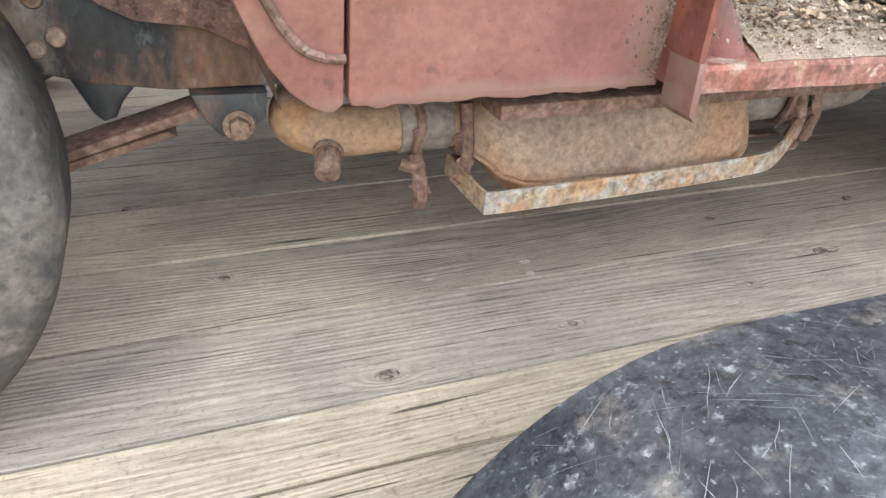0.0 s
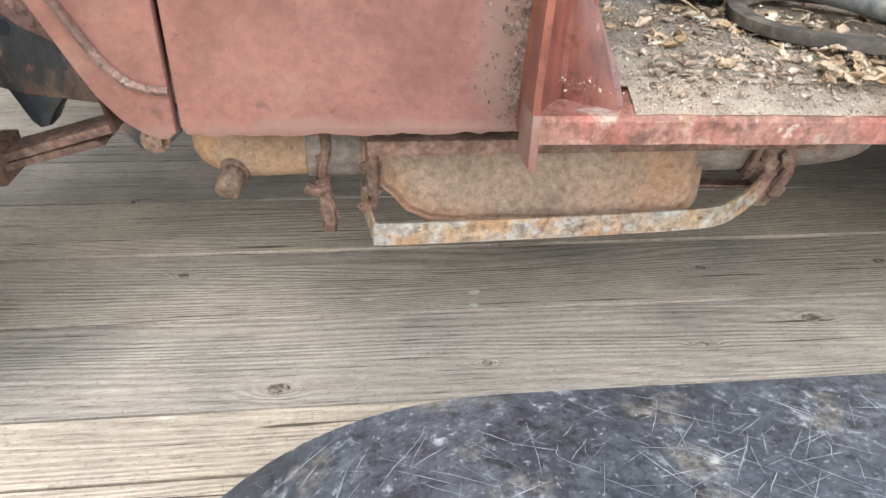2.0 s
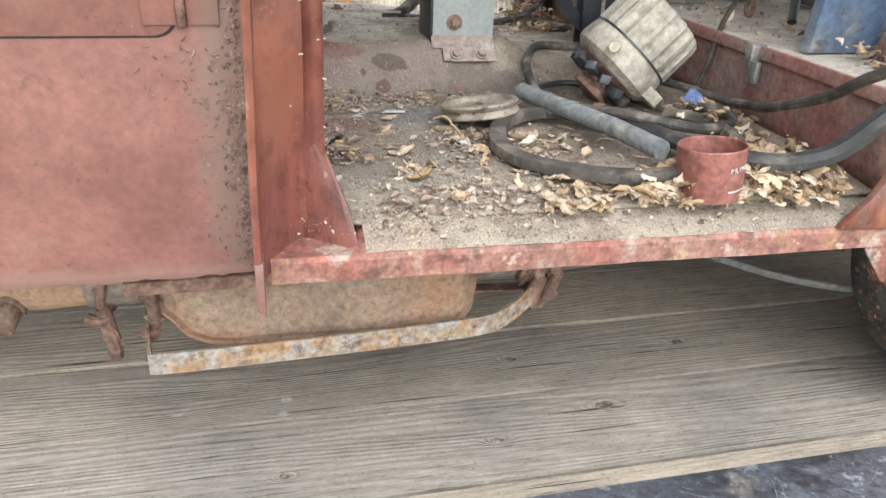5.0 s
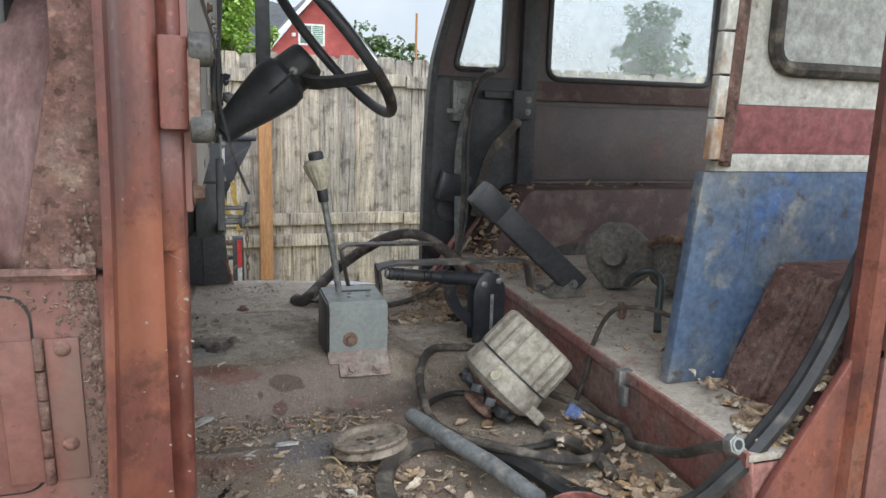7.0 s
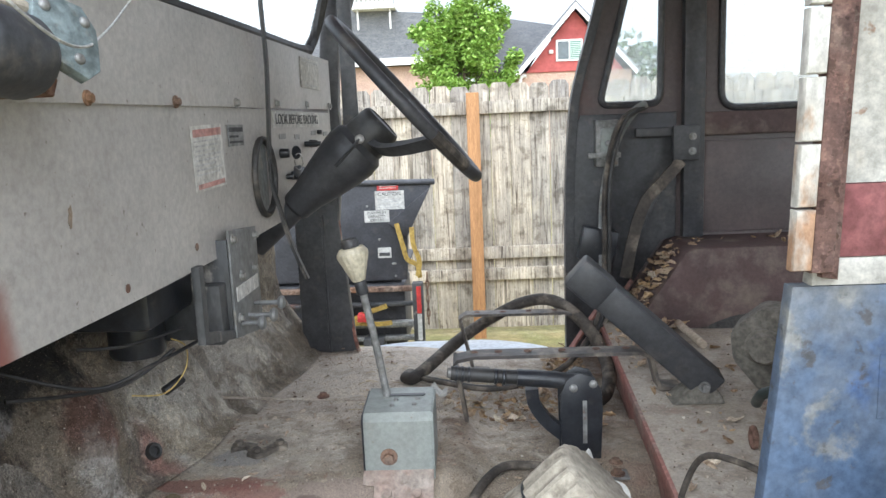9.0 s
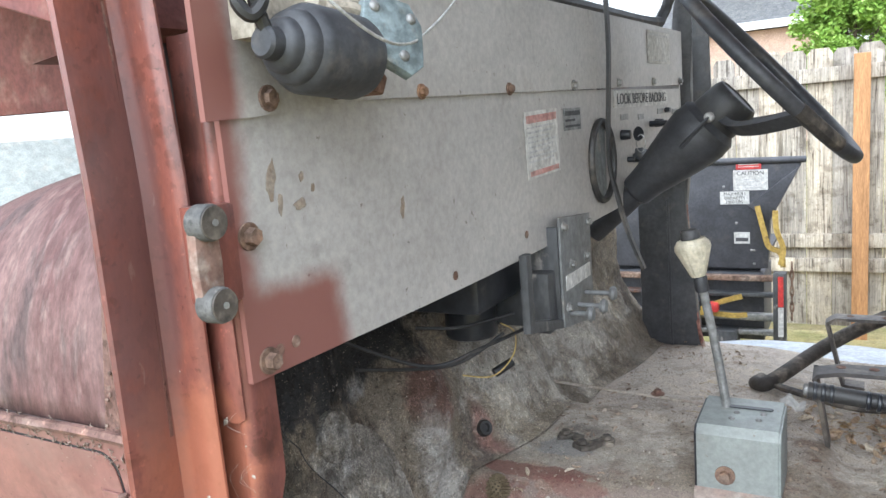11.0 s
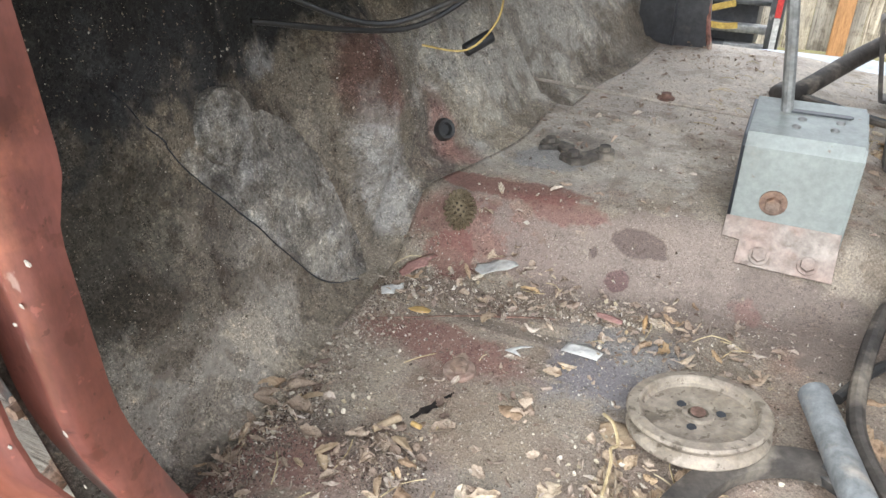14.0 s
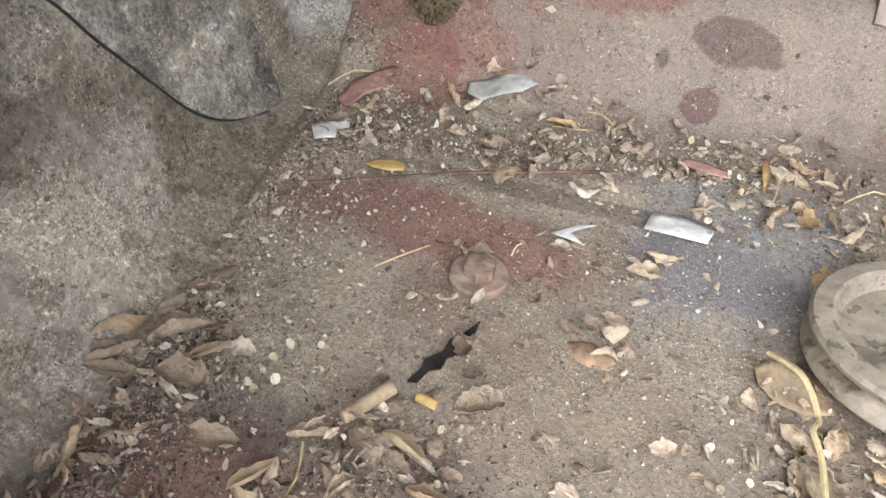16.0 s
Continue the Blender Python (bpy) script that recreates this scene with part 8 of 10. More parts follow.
CANRED = surface("red_tin", (0.23, 0.085, 0.066), (0.19, 0.07, 0.057), 20, [(DUST, 40, 0.6, 0.75, 0.4)], 0.5, bump=0.08)
can = thing("spray_can_cap", "open red plastic cap with white print standing in the leaves", "cap", (CANX, CANY, CANZ))
part("cap_wall", lathe([(0.034, 0.0), (0.041, 0.0), (0.0435, 0.066), (0.0425, 0.0675), (0.041, 0.066), (0.038, 0.004), (0.034, 0.003)], cm, 48), CANRED, can)
part("cap_floor", lathe([(0, 0.004), (0.038, 0.004)], cm, 32), CANRED, can)
for k, (w, h) in enumerate(((0.20, 0.0055), (0.17, 0.004), (0.21, 0.003), (0.15, 0.003), (0.18, 0.002))):
    z = 0.041 - 0.0068 * k
    a0 = -1.12
    bm = sheet(lambda u, v: cm @ Vector(((0.0412 + 0.0378 * 0.066 * (z + v) + 0.0004) * math.cos(u), (0.0412 + 0.0378 * 0.066 * (z + v) + 0.0004) * math.sin(u), z + v)), steps(a0 - w * 2.2, a0 + w * 2.2, 12), [0, h])
    if k > 0:
        part("print_bar", bm, PAPER, can, "white print", smooth=0)
    else:
        bm.free()
for k, ch in enumerate("PRIMER"):
    a = -1.12 - 0.36 + 0.144 * k
    q = cm @ (Matrix.Rotation(a, 4, "Z") @ Matrix.Translation((0.0432, 0, 0.043)) @ FACE_X)
    lettering(ch, 0.0085, q, PAPER, can, "letter")

# ---- hoses, belts and cables on the floor ----
W = 0.0125
flat_sec = [(-W, -0.007), (-W * 0.4, -0.0085), (W * 0.4, -0.0085), (W, -0.007), (W * 1.05, 0.0), (W, 0.007), (W * 0.3, 0.009), (-W * 0.3, 0.009), (-W, 0.007), (-W * 1.05, 0.0)]
loop = [(1.055, 0.998, 0.474), (0.977, 1.046, 0.472), (0.904, 1.010, 0.470), (0.860, 0.910, 0.470), (0.868, 0.825, 0.470), (0.92, 0.762, 0.472), (0.99, 0.725, 0.474), (1.06, 0.728, 0.474), (1.10, 0.76, 0.47)]
ob = part("rubber_strip", sweep(curve_points(loop, 10), flat_sec), RUBBER_DUST)
tagged(ob, "dusty rubber door strip curled on the floor", "rubber strip")
ob = part("rubber_strip", sweep(curve_points([(x + 0.012, y + 0.012, z - 0.006) for x, y, z in loop[1:]], 10), [(a * 0.6, b * 0.6) for a, b in flat_sec]), RUBBER_DUST)
tagged(ob, "thin dusty rubber strip along the larger one", "rubber strip")
seal = [(0.985, 1.05, 0.474), (1.055, 0.995, 0.476), (1.10, 0.906, 0.478), (1.126, 0.815, 0.480), (1.164, 0.75, 0.482), (1.212, 0.715, 0.488), (1.262, 0.697, 0.508), (1.305, 0.685, 0.553), (1.352, 0.683, 0.601), (1.40, 0.682, 0.657), (1.45, 0.682, 0.742), (1.49, 0.682, 0.84), (1.515, 0.682, 0.903), (1.535, 0.682, 1.05), (1.545, 0.684, 1.25)]
n = 13
W2 = 0.0165
sec2 = [(-W2, -0.008), (0, -0.0105), (W2, -0.008), (W2 * 1.1, 0.002), (W2 * 0.5, 0.010), (0.0, 0.007), (-W2 * 0.5, 0.010), (-W2 * 1.1, 0.002)]
ob = thing("door_seal", "", "", (1.1, 0.8, 0.465))
part("seal_body", sweep(curve_points(seal, 9), sec2), RUBBER, ob)
part("seal_bead", tube([(x, y - 0.0115, z + 0.004) for x, y, z in seal[5:]], 0.0035, 7), RUBBER_DUST, ob, "worn bead along the seal")
tagged(ob, "thick black rubber door seal hanging over the rear pillar", "rubber seal")
ob = part("grey_tube", sweep([(0.966, 1.125, 0.489), (1.0, 1.02, 0.488), (1.04, 0.905, 0.486), (1.066, 0.80, 0.482)], ring_section(0.0145, 18), False), TUBEGREY)
tagged(ob, "straight grey plastic tube lying on the floor", "tube")
ob = part("thin_hose", tube([(1.22, 1.40, 0.508), (1.15, 1.425, 0.510), (1.085, 1.40, 0.515), (1.03, 1.29, 0.497), (1.005, 1.14, 0.478), (1.02, 1.04, 0.482), (1.07, 0.95, 0.494), (1.17, 0.90, 0.482), (1.245, 0.925, 0.475), (1.295, 0.99, 0.472), (1.28, 1.06, 0.47)], 0.0085, 10), RUBBER_DUST)
tagged(ob, "thin grey hose curled round the alternator", "hose")
ob = part("thin_hose", tube([(0.99, 1.15, 0.470), (1.04, 1.23, 0.470), (1.12, 1.24, 0.472), (1.2, 1.10, 0.466), (1.19, 1.0, 0.468), (1.08, 0.985, 0.47)], 0.006, 8), RUBBER)
tagged(ob, "thin black hose under the alternator", "hose")
cab = thing("battery_cable", "stiff grey cable with a hexagon end fitting", "cable", (1.3, 1.05, 0.46))
part("cable_run", tube([(1.245, 1.17, 0.495), (1.275, 1.12, 0.492), (1.31, 1.035, 0.488), (1.305, 0.95, 0.50), (1.255, 0.85, 0.524), (1.238, 0.72, 0.572), (1.232, 0.65, 0.612), (1.240, 0.615, 0.632)], 0.0075, 10), RUBBER_DUST, cab)
fm = Matrix.Translation((1.241, 0.612, 0.634)) @ Vector((0.1, -1, 0.35)).to_track_quat("Z", "Y").to_matrix().to_4x4()
fit_end = part("end_fitting", cyl(fm @ Vector((0, 0, -0.008)), fm @ Vector((0, 0, 0.007)), 0.0135, n=6, bevel=0.001), STEEL, cab, "bright hexagon fitting")
part("fitting_bore", lathe([(0.0095, 0.0072), (0.0095, 0.009), (0.0065, 0.009), (0.0065, 0.0075), (0, 0.0075)], fm, 20), GALV, fit_end)
part("bore_dark", lathe([(0, 0.0082), (0.006, 0.0082)], fm, 16), BLACK, fit_end)
ob = part("blue_rag", sheet(lambda u, v: (1.262 + 0.035 * u + 0.006 * math.sin(9 * v), 1.065 + 0.04 * v, 0.475 + 0.02 * math.sin(3.1 * u) * math.sin(3 * v) + 0.004 * noise.noise((u * 6, v * 6, 2))), steps(0, 1, 12), steps(0, 1, 12)), surface("blue_cloth", (0.1, 0.14, 0.28), (0.16, 0.2, 0.33), 30, rough=0.9))
tagged(ob, "crumpled scrap of blue cloth", "rag")
ob = part("clothes_tube", tube([(1.19, 1.02, 0.468), (1.215, 0.98, 0.474), (1.235, 0.92, 0.471), (1.228, 0.86, 0.466)], 0.012, 8), RUBBER_DUST)
tagged(ob, "short bent piece of dusty hose", "hose")
ob = part("thin_cable", tube([(1.325, 1.16, 0.47), (1.34, 1.155, 0.53), (1.352, 1.15, 0.60), (1.37, 1.12, 0.665), (1.40, 1.06, 0.685), (1.44, 1.02, 0.675), (1.50, 0.985, 0.655)], 0.0048, 8), RUBBER_DUST)
tagged(ob, "thin dark cable arching over the platform edge", "cable")
# cables and hose on the far side
ob = part("far_hose", tube([(0.875, 2.04, 0.482), (0.868, 1.99, 0.490), (0.90, 1.99, 0.498), (1.00, 2.12, 0.545), (1.10, 2.17, 0.598), (1.20, 2.18, 0.64), (1.28, 2.15, 0.645), (1.35, 2.05, 0.60), (1.385, 1.95, 0.53), (1.36, 1.84, 0.485), (1.27, 1.78, 0.475)], 0.017, 12), RUBBER_DUST)
tagged(ob, "thick dusty black hose looping by the far door", "hose")
for k in range(2):
    ob = part("black_cable", tube([(1.53 + 0.012 * k, 2.21, 1.17), (1.47 + 0.012 * k, 2.17, 1.14), (1.432 + 0.012 * k, 2.14, 1.06), (1.412 + 0.012 * k, 2.12, 0.94), (1.408 + 0.012 * k, 2.1, 0.80), (1.40 + 0.012 * k, 2.09, 0.67), (1.36 + 0.01 * k, 2.06, 0.57), (1.26, 1.97 + 0.012 * k, 0.50), (1.10, 1.92 + 0.012 * k, 0.478), (0.95, 1.955 + 0.012 * k, 0.490), (0.885, 2.0 + 0.012 * k, 0.492)], 0.0065, 8), RUBBER if k else RUBBER_DUST)
    tagged(ob, "black cable hanging from the far door to the floor", "cable", "cables by the far door")
for k, (a, b, w) in enumerate((((1.30, 2.16, 0.47), (1.43, 2.17, 0.66), 0.014), ((1.335, 2.14, 0.47), (1.45, 2.13, 0.64), 0.010), ((1.36, 2.2, 0.5), (1.50, 2.19, 0.69), 0.012))):
    ob = part("trim_strip", sweep([a, tuple((p + q) / 2 for p, q in zip(a, b)), b], [(-w, -0.003), (w, -0.003), (w, 0.003), (-w, 0.003)]), RISER if k % 2 == 0 else PLATFORM)
    tagged(ob, "loose red trim strip leaning by the far door", "trim strip", "loose trim strips")
ob = part("wooden_rod", cyl((1.585, 2.03, 0.607), (1.60, 1.86, 0.597), 0.010, n=14, bevel=0.002), surface("pale_rod_wood", (0.5, 0.42, 0.33), (0.42, 0.35, 0.27), 8, rough=0.8))
tagged(ob, "pale wooden rod lying on the platform", "rod")
# glove of honeycomb and paper scraps near the firewall
HONEY = surface("grey_paper_comb", (0.186, 0.146, 0.093), (0.124, 0.093, 0.056), 30, rough=0.95)
bm = bmesh.new()
NC = Vector((0.533, 1.268, 0.520))
bmesh.ops.create_icosphere(bm, subdivisions=3, radius=0.021, matrix=Matrix.Translation(NC) @ Matrix.Diagonal((0.85, 0.9, 1.15, 1)))
nest = part("wasp_nest", bm, HONEY)
tagged(nest, "small grey-brown paper wasp nest with open cells", "wasp nest")
walls, pits = bmesh.new(), bmesh.new()
for i in range(150):
    h = 1 - 2 * (i + 0.5) / 150
    a = 2.39996 * i
    d = Vector((math.sqrt(1 - h * h) * math.cos(a), math.sqrt(1 - h * h) * math.sin(a), h))
    if d.x * 0.75 - d.y * 0.6 + 0.3 * d.z < -0.1:
        continue
    p = NC + Vector((d.x * 0.0178, d.y * 0.0189, d.z * 0.0242))
    m = Matrix.Translation(p) @ d.to_track_quat("Z", "Y").to_matrix().to_4x4()
    lathe([(0.0021, -0.002), (0.0024, 0.0042), (0.0017, 0.0042), (0.0016, 0.0008)], m, 6, walls)
    lathe([(0.0017, 0.0012), (0, 0.0012)], m, 6, pits)
part("comb", walls, HONEY, nest, "papery cell walls of the comb", smooth=0)
part("comb_pit", pits, PIT, nest, "open cells of the comb", smooth=0)

# ---- leaf litter and crumbs ----
def leaf(bm, m, l, w, curl, fold, rng, kind=0):
    """One dry leaf: a torn pointed oval, curled along, rolled across and twisted."""
    n, cols, rows = 10, 6, []
    roll, twist, q = fold * 0.9, rng.uniform(-0.9, 0.9), rng.uniform(0, 99)
    cut = rng.uniform(0.75, 1.0)
    for i in range(n + 1):
        t = i / n * cut
        half = w * max(0.04, math.sin(math.pi * min(1, t + 0.015) ** 0.8)) ** (1.05 if kind == 0 else 0.7)
        a = curl * (t - 0.5)
        x = l * (math.sin(a) / curl if abs(curl) > 0.01 else t - 0.5)
        z = l * ((1 - math.cos(a)) / curl if abs(curl) > 0.01 else 0)
        row = []
        for j in range(cols + 1):
            d = 2 * j / cols - 1
            h = half * (1 + (0.4 * noise.noise((q, i * 0.9, d * 3)) if abs(d) > 0.9 else 0))
            b = roll * d
            y, up = (h * math.sin(b) / roll, h * (1 - math.cos(b)) / roll) if abs(roll) > 0.05 else (h * d, 0.0)
            g = twist * (t - 0.5)
            y, up = y * math.cos(g) - up * math.sin(g), y * math.sin(g) + up * math.cos(g)
            row.append(bm.verts.new(m @ Vector((x + 0.06 * l * noise.noise((q, t * 3, d * 2)), y, z + up + 0.05 * l * abs(d) + 0.09 * l * noise.noise((t * 6, d * 3, q)) + 0.03 * l * noise.noise((t * 17, d * 8, q))))))
        rows.append(row)
    for a, b in zip(rows, rows[1:]):
        for j in range(cols):
            bm.faces.new((a[j], a[j + 1], b[j + 1], b[j]))


def litter(name, spots, label, seed, mat, size=(0.016, 0.045), broad=0.0):
    rng = random.Random(seed)
    bm = bmesh.new()
    for x0, x1, y0, y1, count, high, zf in spots:
        for i in range(count):
            x, y = rng.uniform(x0, x1), rng.uniform(y0, y1)
            l = rng.uniform(*size) * (1 if rng.random() > 0.3 else 0.6)
            z = zf(x, y) + 0.002 + rng.random() ** 2 * high
            m = Matrix.Translation((x, y, z)) @ pose(0, 0, 0, rng.gauss(0, 14), rng.gauss(0, 14), rng.uniform(0, 360))
            leaf(bm, m, l, l * (broad + rng.choice((rng.uniform(0.1, 0.2), rng.uniform(0.16, 0.34)))), rng.choice((-1, 1)) * rng.uniform(0.1, 1.5), rng.choice((rng.uniform(-0.9, 0.9), rng.uniform(1.4, 3.2), rng.uniform(-2.6, -1.2))), rng, rng.choice((0, 0, 1)))
    ob = part(name, bm, mat, smooth=60)
    return tagged(ob, label, "leaves", kind="stuff")


LEAFMAT = islands("dry_leaves", [(0, (0.27, 0.18, 0.115)), (0.2, (0.44, 0.32, 0.21)), (0.4, (0.54, 0.43, 0.31)), (0.6, (0.38, 0.28, 0.2)), (0.75, (0.5, 0.34, 0.18)), (0.88, (0.57, 0.47, 0.36)), (1, (0.62, 0.54, 0.42))], 0.75, 260.0, 0.6)
LEAFGREY = islands("old_grey_leaves", [(0, (0.17, 0.12, 0.095)), (0.2, (0.36, 0.27, 0.2)), (0.4, (0.48, 0.375, 0.28)), (0.6, (0.24, 0.175, 0.135)), (0.8, (0.42, 0.34, 0.275)), (1, (0.56, 0.48, 0.39))], 0.85, 260.0, 0.6)
flat = lambda x, y: floor_z(x, y)
plat_z = lambda x, y: 0.586
pile = lambda x, y: floor_z(x, y) + 0.01 * max(0, math.sin(x * 40) * math.cos(y * 37))
litter("leaf_litter", [
    (0.98, 1.28, 0.675, 0.74, 360, 0.030, pile), (0.86, 1.02, 0.68, 0.76, 80, 0.010, pile), (1.12, 1.30, 0.70, 0.86, 130, 0.020, pile),
    (1.20, 1.32, 0.80, 1.10, 90, 0.020, pile), (0.90, 1.10, 0.78, 0.98, 26, 0.006, flat), (0.80, 0.93, 0.93, 1.0, 26, 0.01, flat),
    (0.70, 0.95, 0.70, 0.95, 34, 0.005, flat), (0.60, 1.0, 1.0, 1.25, 14, 0.003, flat), (1.0, 1.15, 1.04, 1.18, 16, 0.008, flat),
    (1.10, 1.33, 1.60, 1.95, 150, 0.025, pile), (1.24, 1.34, 1.95, 2.18, 110, 0.06, pile), (0.98, 1.12, 1.74, 1.95, 40, 0.01, flat),
    (1.40, 1.50, 0.74, 0.92, 44, 0.022, plat_z), (1.335, 1.43, 0.675, 0.76, 46, 0.012, plat_z), (1.40, 1.56, 1.72, 2.03, 90, 0.03, plat_z), (1.50, 2.1, 1.55, 2.0, 50, 0.006, plat_z),
    (1.36, 1.6, 1.1, 1.6, 16, 0.003, plat_z), (1.43, 1.60, 2.0, 2.21, 170, 0.03, lambda x, y: 0.592 + 1.464 * max(0.0, x - 1.47) * (y > 2.045)), (1.62, 2.2, 2.07, 2.2, 20, 0.004, lambda x, y: 0.802),
    (1.40, 1.47, 0.66, 0.70, 12, 0.02, lambda x, y: 0.60 + 1.2 * (x - 1.40)),
], "drifts of curled tan and yellow dry leaves", 21, LEAFMAT, broad=0.1)
litter("leaf_litter", [
    (0.475, 0.53, 0.92, 0.975, 60, 0.006, pile), (0.575, 0.66, 0.875, 0.935, 60, 0.005, pile), (0.47, 0.50, 0.82, 0.92, 70, 0.005, flat), (0.50, 0.60, 0.80, 0.90, 30, 0.002, flat), (0.50, 0.62, 0.755, 0.82, 70, 0.010, pile), (0.65, 0.82, 0.69, 0.80, 70, 0.010, pile),
    (0.46, 0.56, 1.10, 1.24, 16, 0.006, flat), (0.56, 0.80, 1.17, 1.27, 18, 0.006, flat), (0.72, 0.80, 1.14, 1.22, 14, 0.008, flat), (0.78, 0.86, 0.95, 1.03, 14, 0.010, flat),
    (0.49, 0.55, 1.13, 1.21, 26, 0.010, flat), (0.55, 0.82, 1.19, 1.235, 30, 0.006, flat), (0.80, 0.95, 1.12, 1.24, 26, 0.008, flat), (0.475, 0.50, 0.95, 1.15, 24, 0.006, flat), (0.70, 0.86, 0.84, 0.94, 22, 0.006, flat), (0.60, 0.90, 1.28, 1.40, 14, 0.003, flat),
    (0.50, 1.0, 1.75, 2.2, 70, 0.004, flat), (0.45, 0.95, 1.3, 1.7, 14, 0.003, flat), (0.62, 0.85, 2.1, 2.25, 60, 0.010, flat), (1.0, 1.3, 1.3, 1.6, 24, 0.004, flat),
], "grey-brown crumpled old leaves in the footwell", 22, LEAFGREY, (0.005, 0.021))
litter("leaf_litter", [
    (0.66, 0.86, 0.69, 0.76, 130, 0.006, flat), (0.86, 1.02, 0.69, 0.80, 60, 0.005, flat), (0.68, 0.98, 0.76, 0.92, 130, 0.004, flat), (0.60, 0.90, 0.92, 1.10, 120, 0.004, flat), (0.60, 0.92, 1.14, 1.26, 150, 0.006, flat),
    (0.80, 0.90, 0.86, 0.98, 70, 0.010, flat), (0.92, 1.25, 0.80, 1.10, 70, 0.004, flat), (0.48, 1.05, 1.42, 1.70, 60, 0.003, flat), (1.40, 2.2, 1.0, 2.0, 90, 0.003, plat_z),
], "small torn flakes of dead leaf over the floor", 24, LEAFGREY, (0.006, 0.020), 0.12)
litter("leaf_litter", [
    (0.47, 0.51, 0.82, 0.90, 6, 0.006, pile), (0.58, 0.70, 0.86, 0.92, 8, 0.006, pile), (0.49, 0.52, 1.19, 1.22, 3, 0.006, flat), (0.64, 0.70, 1.22, 1.26, 4, 0.004, flat),
    (0.78, 0.92, 0.90, 1.02, 7, 0.006, flat), (0.79, 0.84, 1.20, 1.27, 8, 0.006, flat), (0.56, 0.60, 1.20, 1.30, 7, 0.012, flat),
], "larger tan curled leaves fallen in the footwell", 23, LEAFMAT, (0.016, 0.032))

def sill_z(x, y):
    v = min(1.0, max(0.0, (y - YS - 0.004) / 0.05))
    return 0.4225 + 0.026 * v ** 0.8 + sill_line(x)


litter("leaf_litter", [(0.645, 1.27, 0.668, 0.712, 150, 0.003, sill_z), (0.645, 0.95, 0.672, 0.712, 80, 0.003, sill_z)], "leaf flakes caught along the door sill", 25, LEAFGREY, (0.004, 0.015), 0.12)
CRUMB = islands("crumbs_and_grit", [(0, (0.1, 0.08, 0.065)), (0.35, (0.26, 0.2, 0.155)), (0.65, (0.38, 0.32, 0.25)), (0.9, (0.5, 0.44, 0.36)), (1, (0.66, 0.62, 0.54))], 0.9)
rng = random.Random(5)
bm = bmesh.new()


def crumbs(bm, count, place, lo, hi):
    for i in range(count):
        x, y, z = place()
        s = rng.uniform(lo, hi) * (1 if rng.random() > 0.12 else 1.9)
        rot = pose(x, y, z + s * 0.3, rng.uniform(0, 90), rng.uniform(0, 90), rng.uniform(0, 360)) @ Matrix.Diagonal((s * rng.uniform(0.7, 1.8), s, s * 0.7, 1))
        q = [rng.uniform(0.6, 1.15) for k in range(6)]
        v = [bm.verts.new(rot @ Vector(p)) for p in ((q[0], 0.1, 0), (-q[1], 0, 0.1), (0, q[2], 0), (0.1, -q[3], 0), (0, 0, q[4]), (0, 0.1, -q[5]))]
        for f in ((0, 2, 4), (2, 1, 4), (1, 3, 4), (3, 0, 4), (2, 0, 5), (1, 2, 5), (3, 1, 5), (0, 3, 5)):
            bm.faces.new([v[k] for k in f])


def floor_spot():
    x, y = rng.uniform(0.47, 1.31), rng.uniform(0.67, 2.2)
    return x, y, floor_z(x, y)


def near_spot():
    x, y = rng.uniform(0.47, 0.95), rng.uniform(0.68, 1.28)
    return x, y, floor_z(x, y)


def edge_spot():
    t = rng.random()
    x, y = 0.475 + abs(rng.gauss(0, 0.03)), rng.uniform(0.72, 1.25)
    return x, y, floor_z(x, y)


def seam_spot():
    t = rng.random()
    x, y = 0.5 + 0.3 * t, 1.14 + 0.06 * t + abs(rng.gauss(0, 0.025))
    return x, y, floor_z(x, y)


def wall_spot():
    y, s = rng.uniform(0.75, 1.35), rng.uniform(0.03, 0.45)
    p, n = on_wall(y, s, 0.0)
    return p


def platform_spot():
    x, y = rng.uniform(1.36, 2.3), rng.uniform(0.95, 2.0)
    return x, y, 0.5855


def sill_spot():
    x, y = rng.uniform(0.64, 1.30), rng.uniform(0.661, 0.712)
    return x, y, sill_z(x, y)


crumbs(bm, 1400, sill_spot, 0.0005, 0.0012)
crumbs(bm, 5000, floor_spot, 0.0007, 0.0018)
crumbs(bm, 15000, near_spot, 0.0004, 0.001)
crumbs(bm, 4500, edge_spot, 0.0005, 0.0016)
crumbs(bm, 1500, seam_spot, 0.0006, 0.002)
crumbs(bm, 4200, wall_spot, 0.0004, 0.001)
crumbs(bm, 1500, platform_spot, 0.0008, 0.002)
tagged(part("debris", bm, CRUMB, smooth=70), "grit, crumbs and leaf fragments over the floor", "debris", kind="stuff")
# pale round petals
rng = random.Random(31)
bm = bmesh.new()
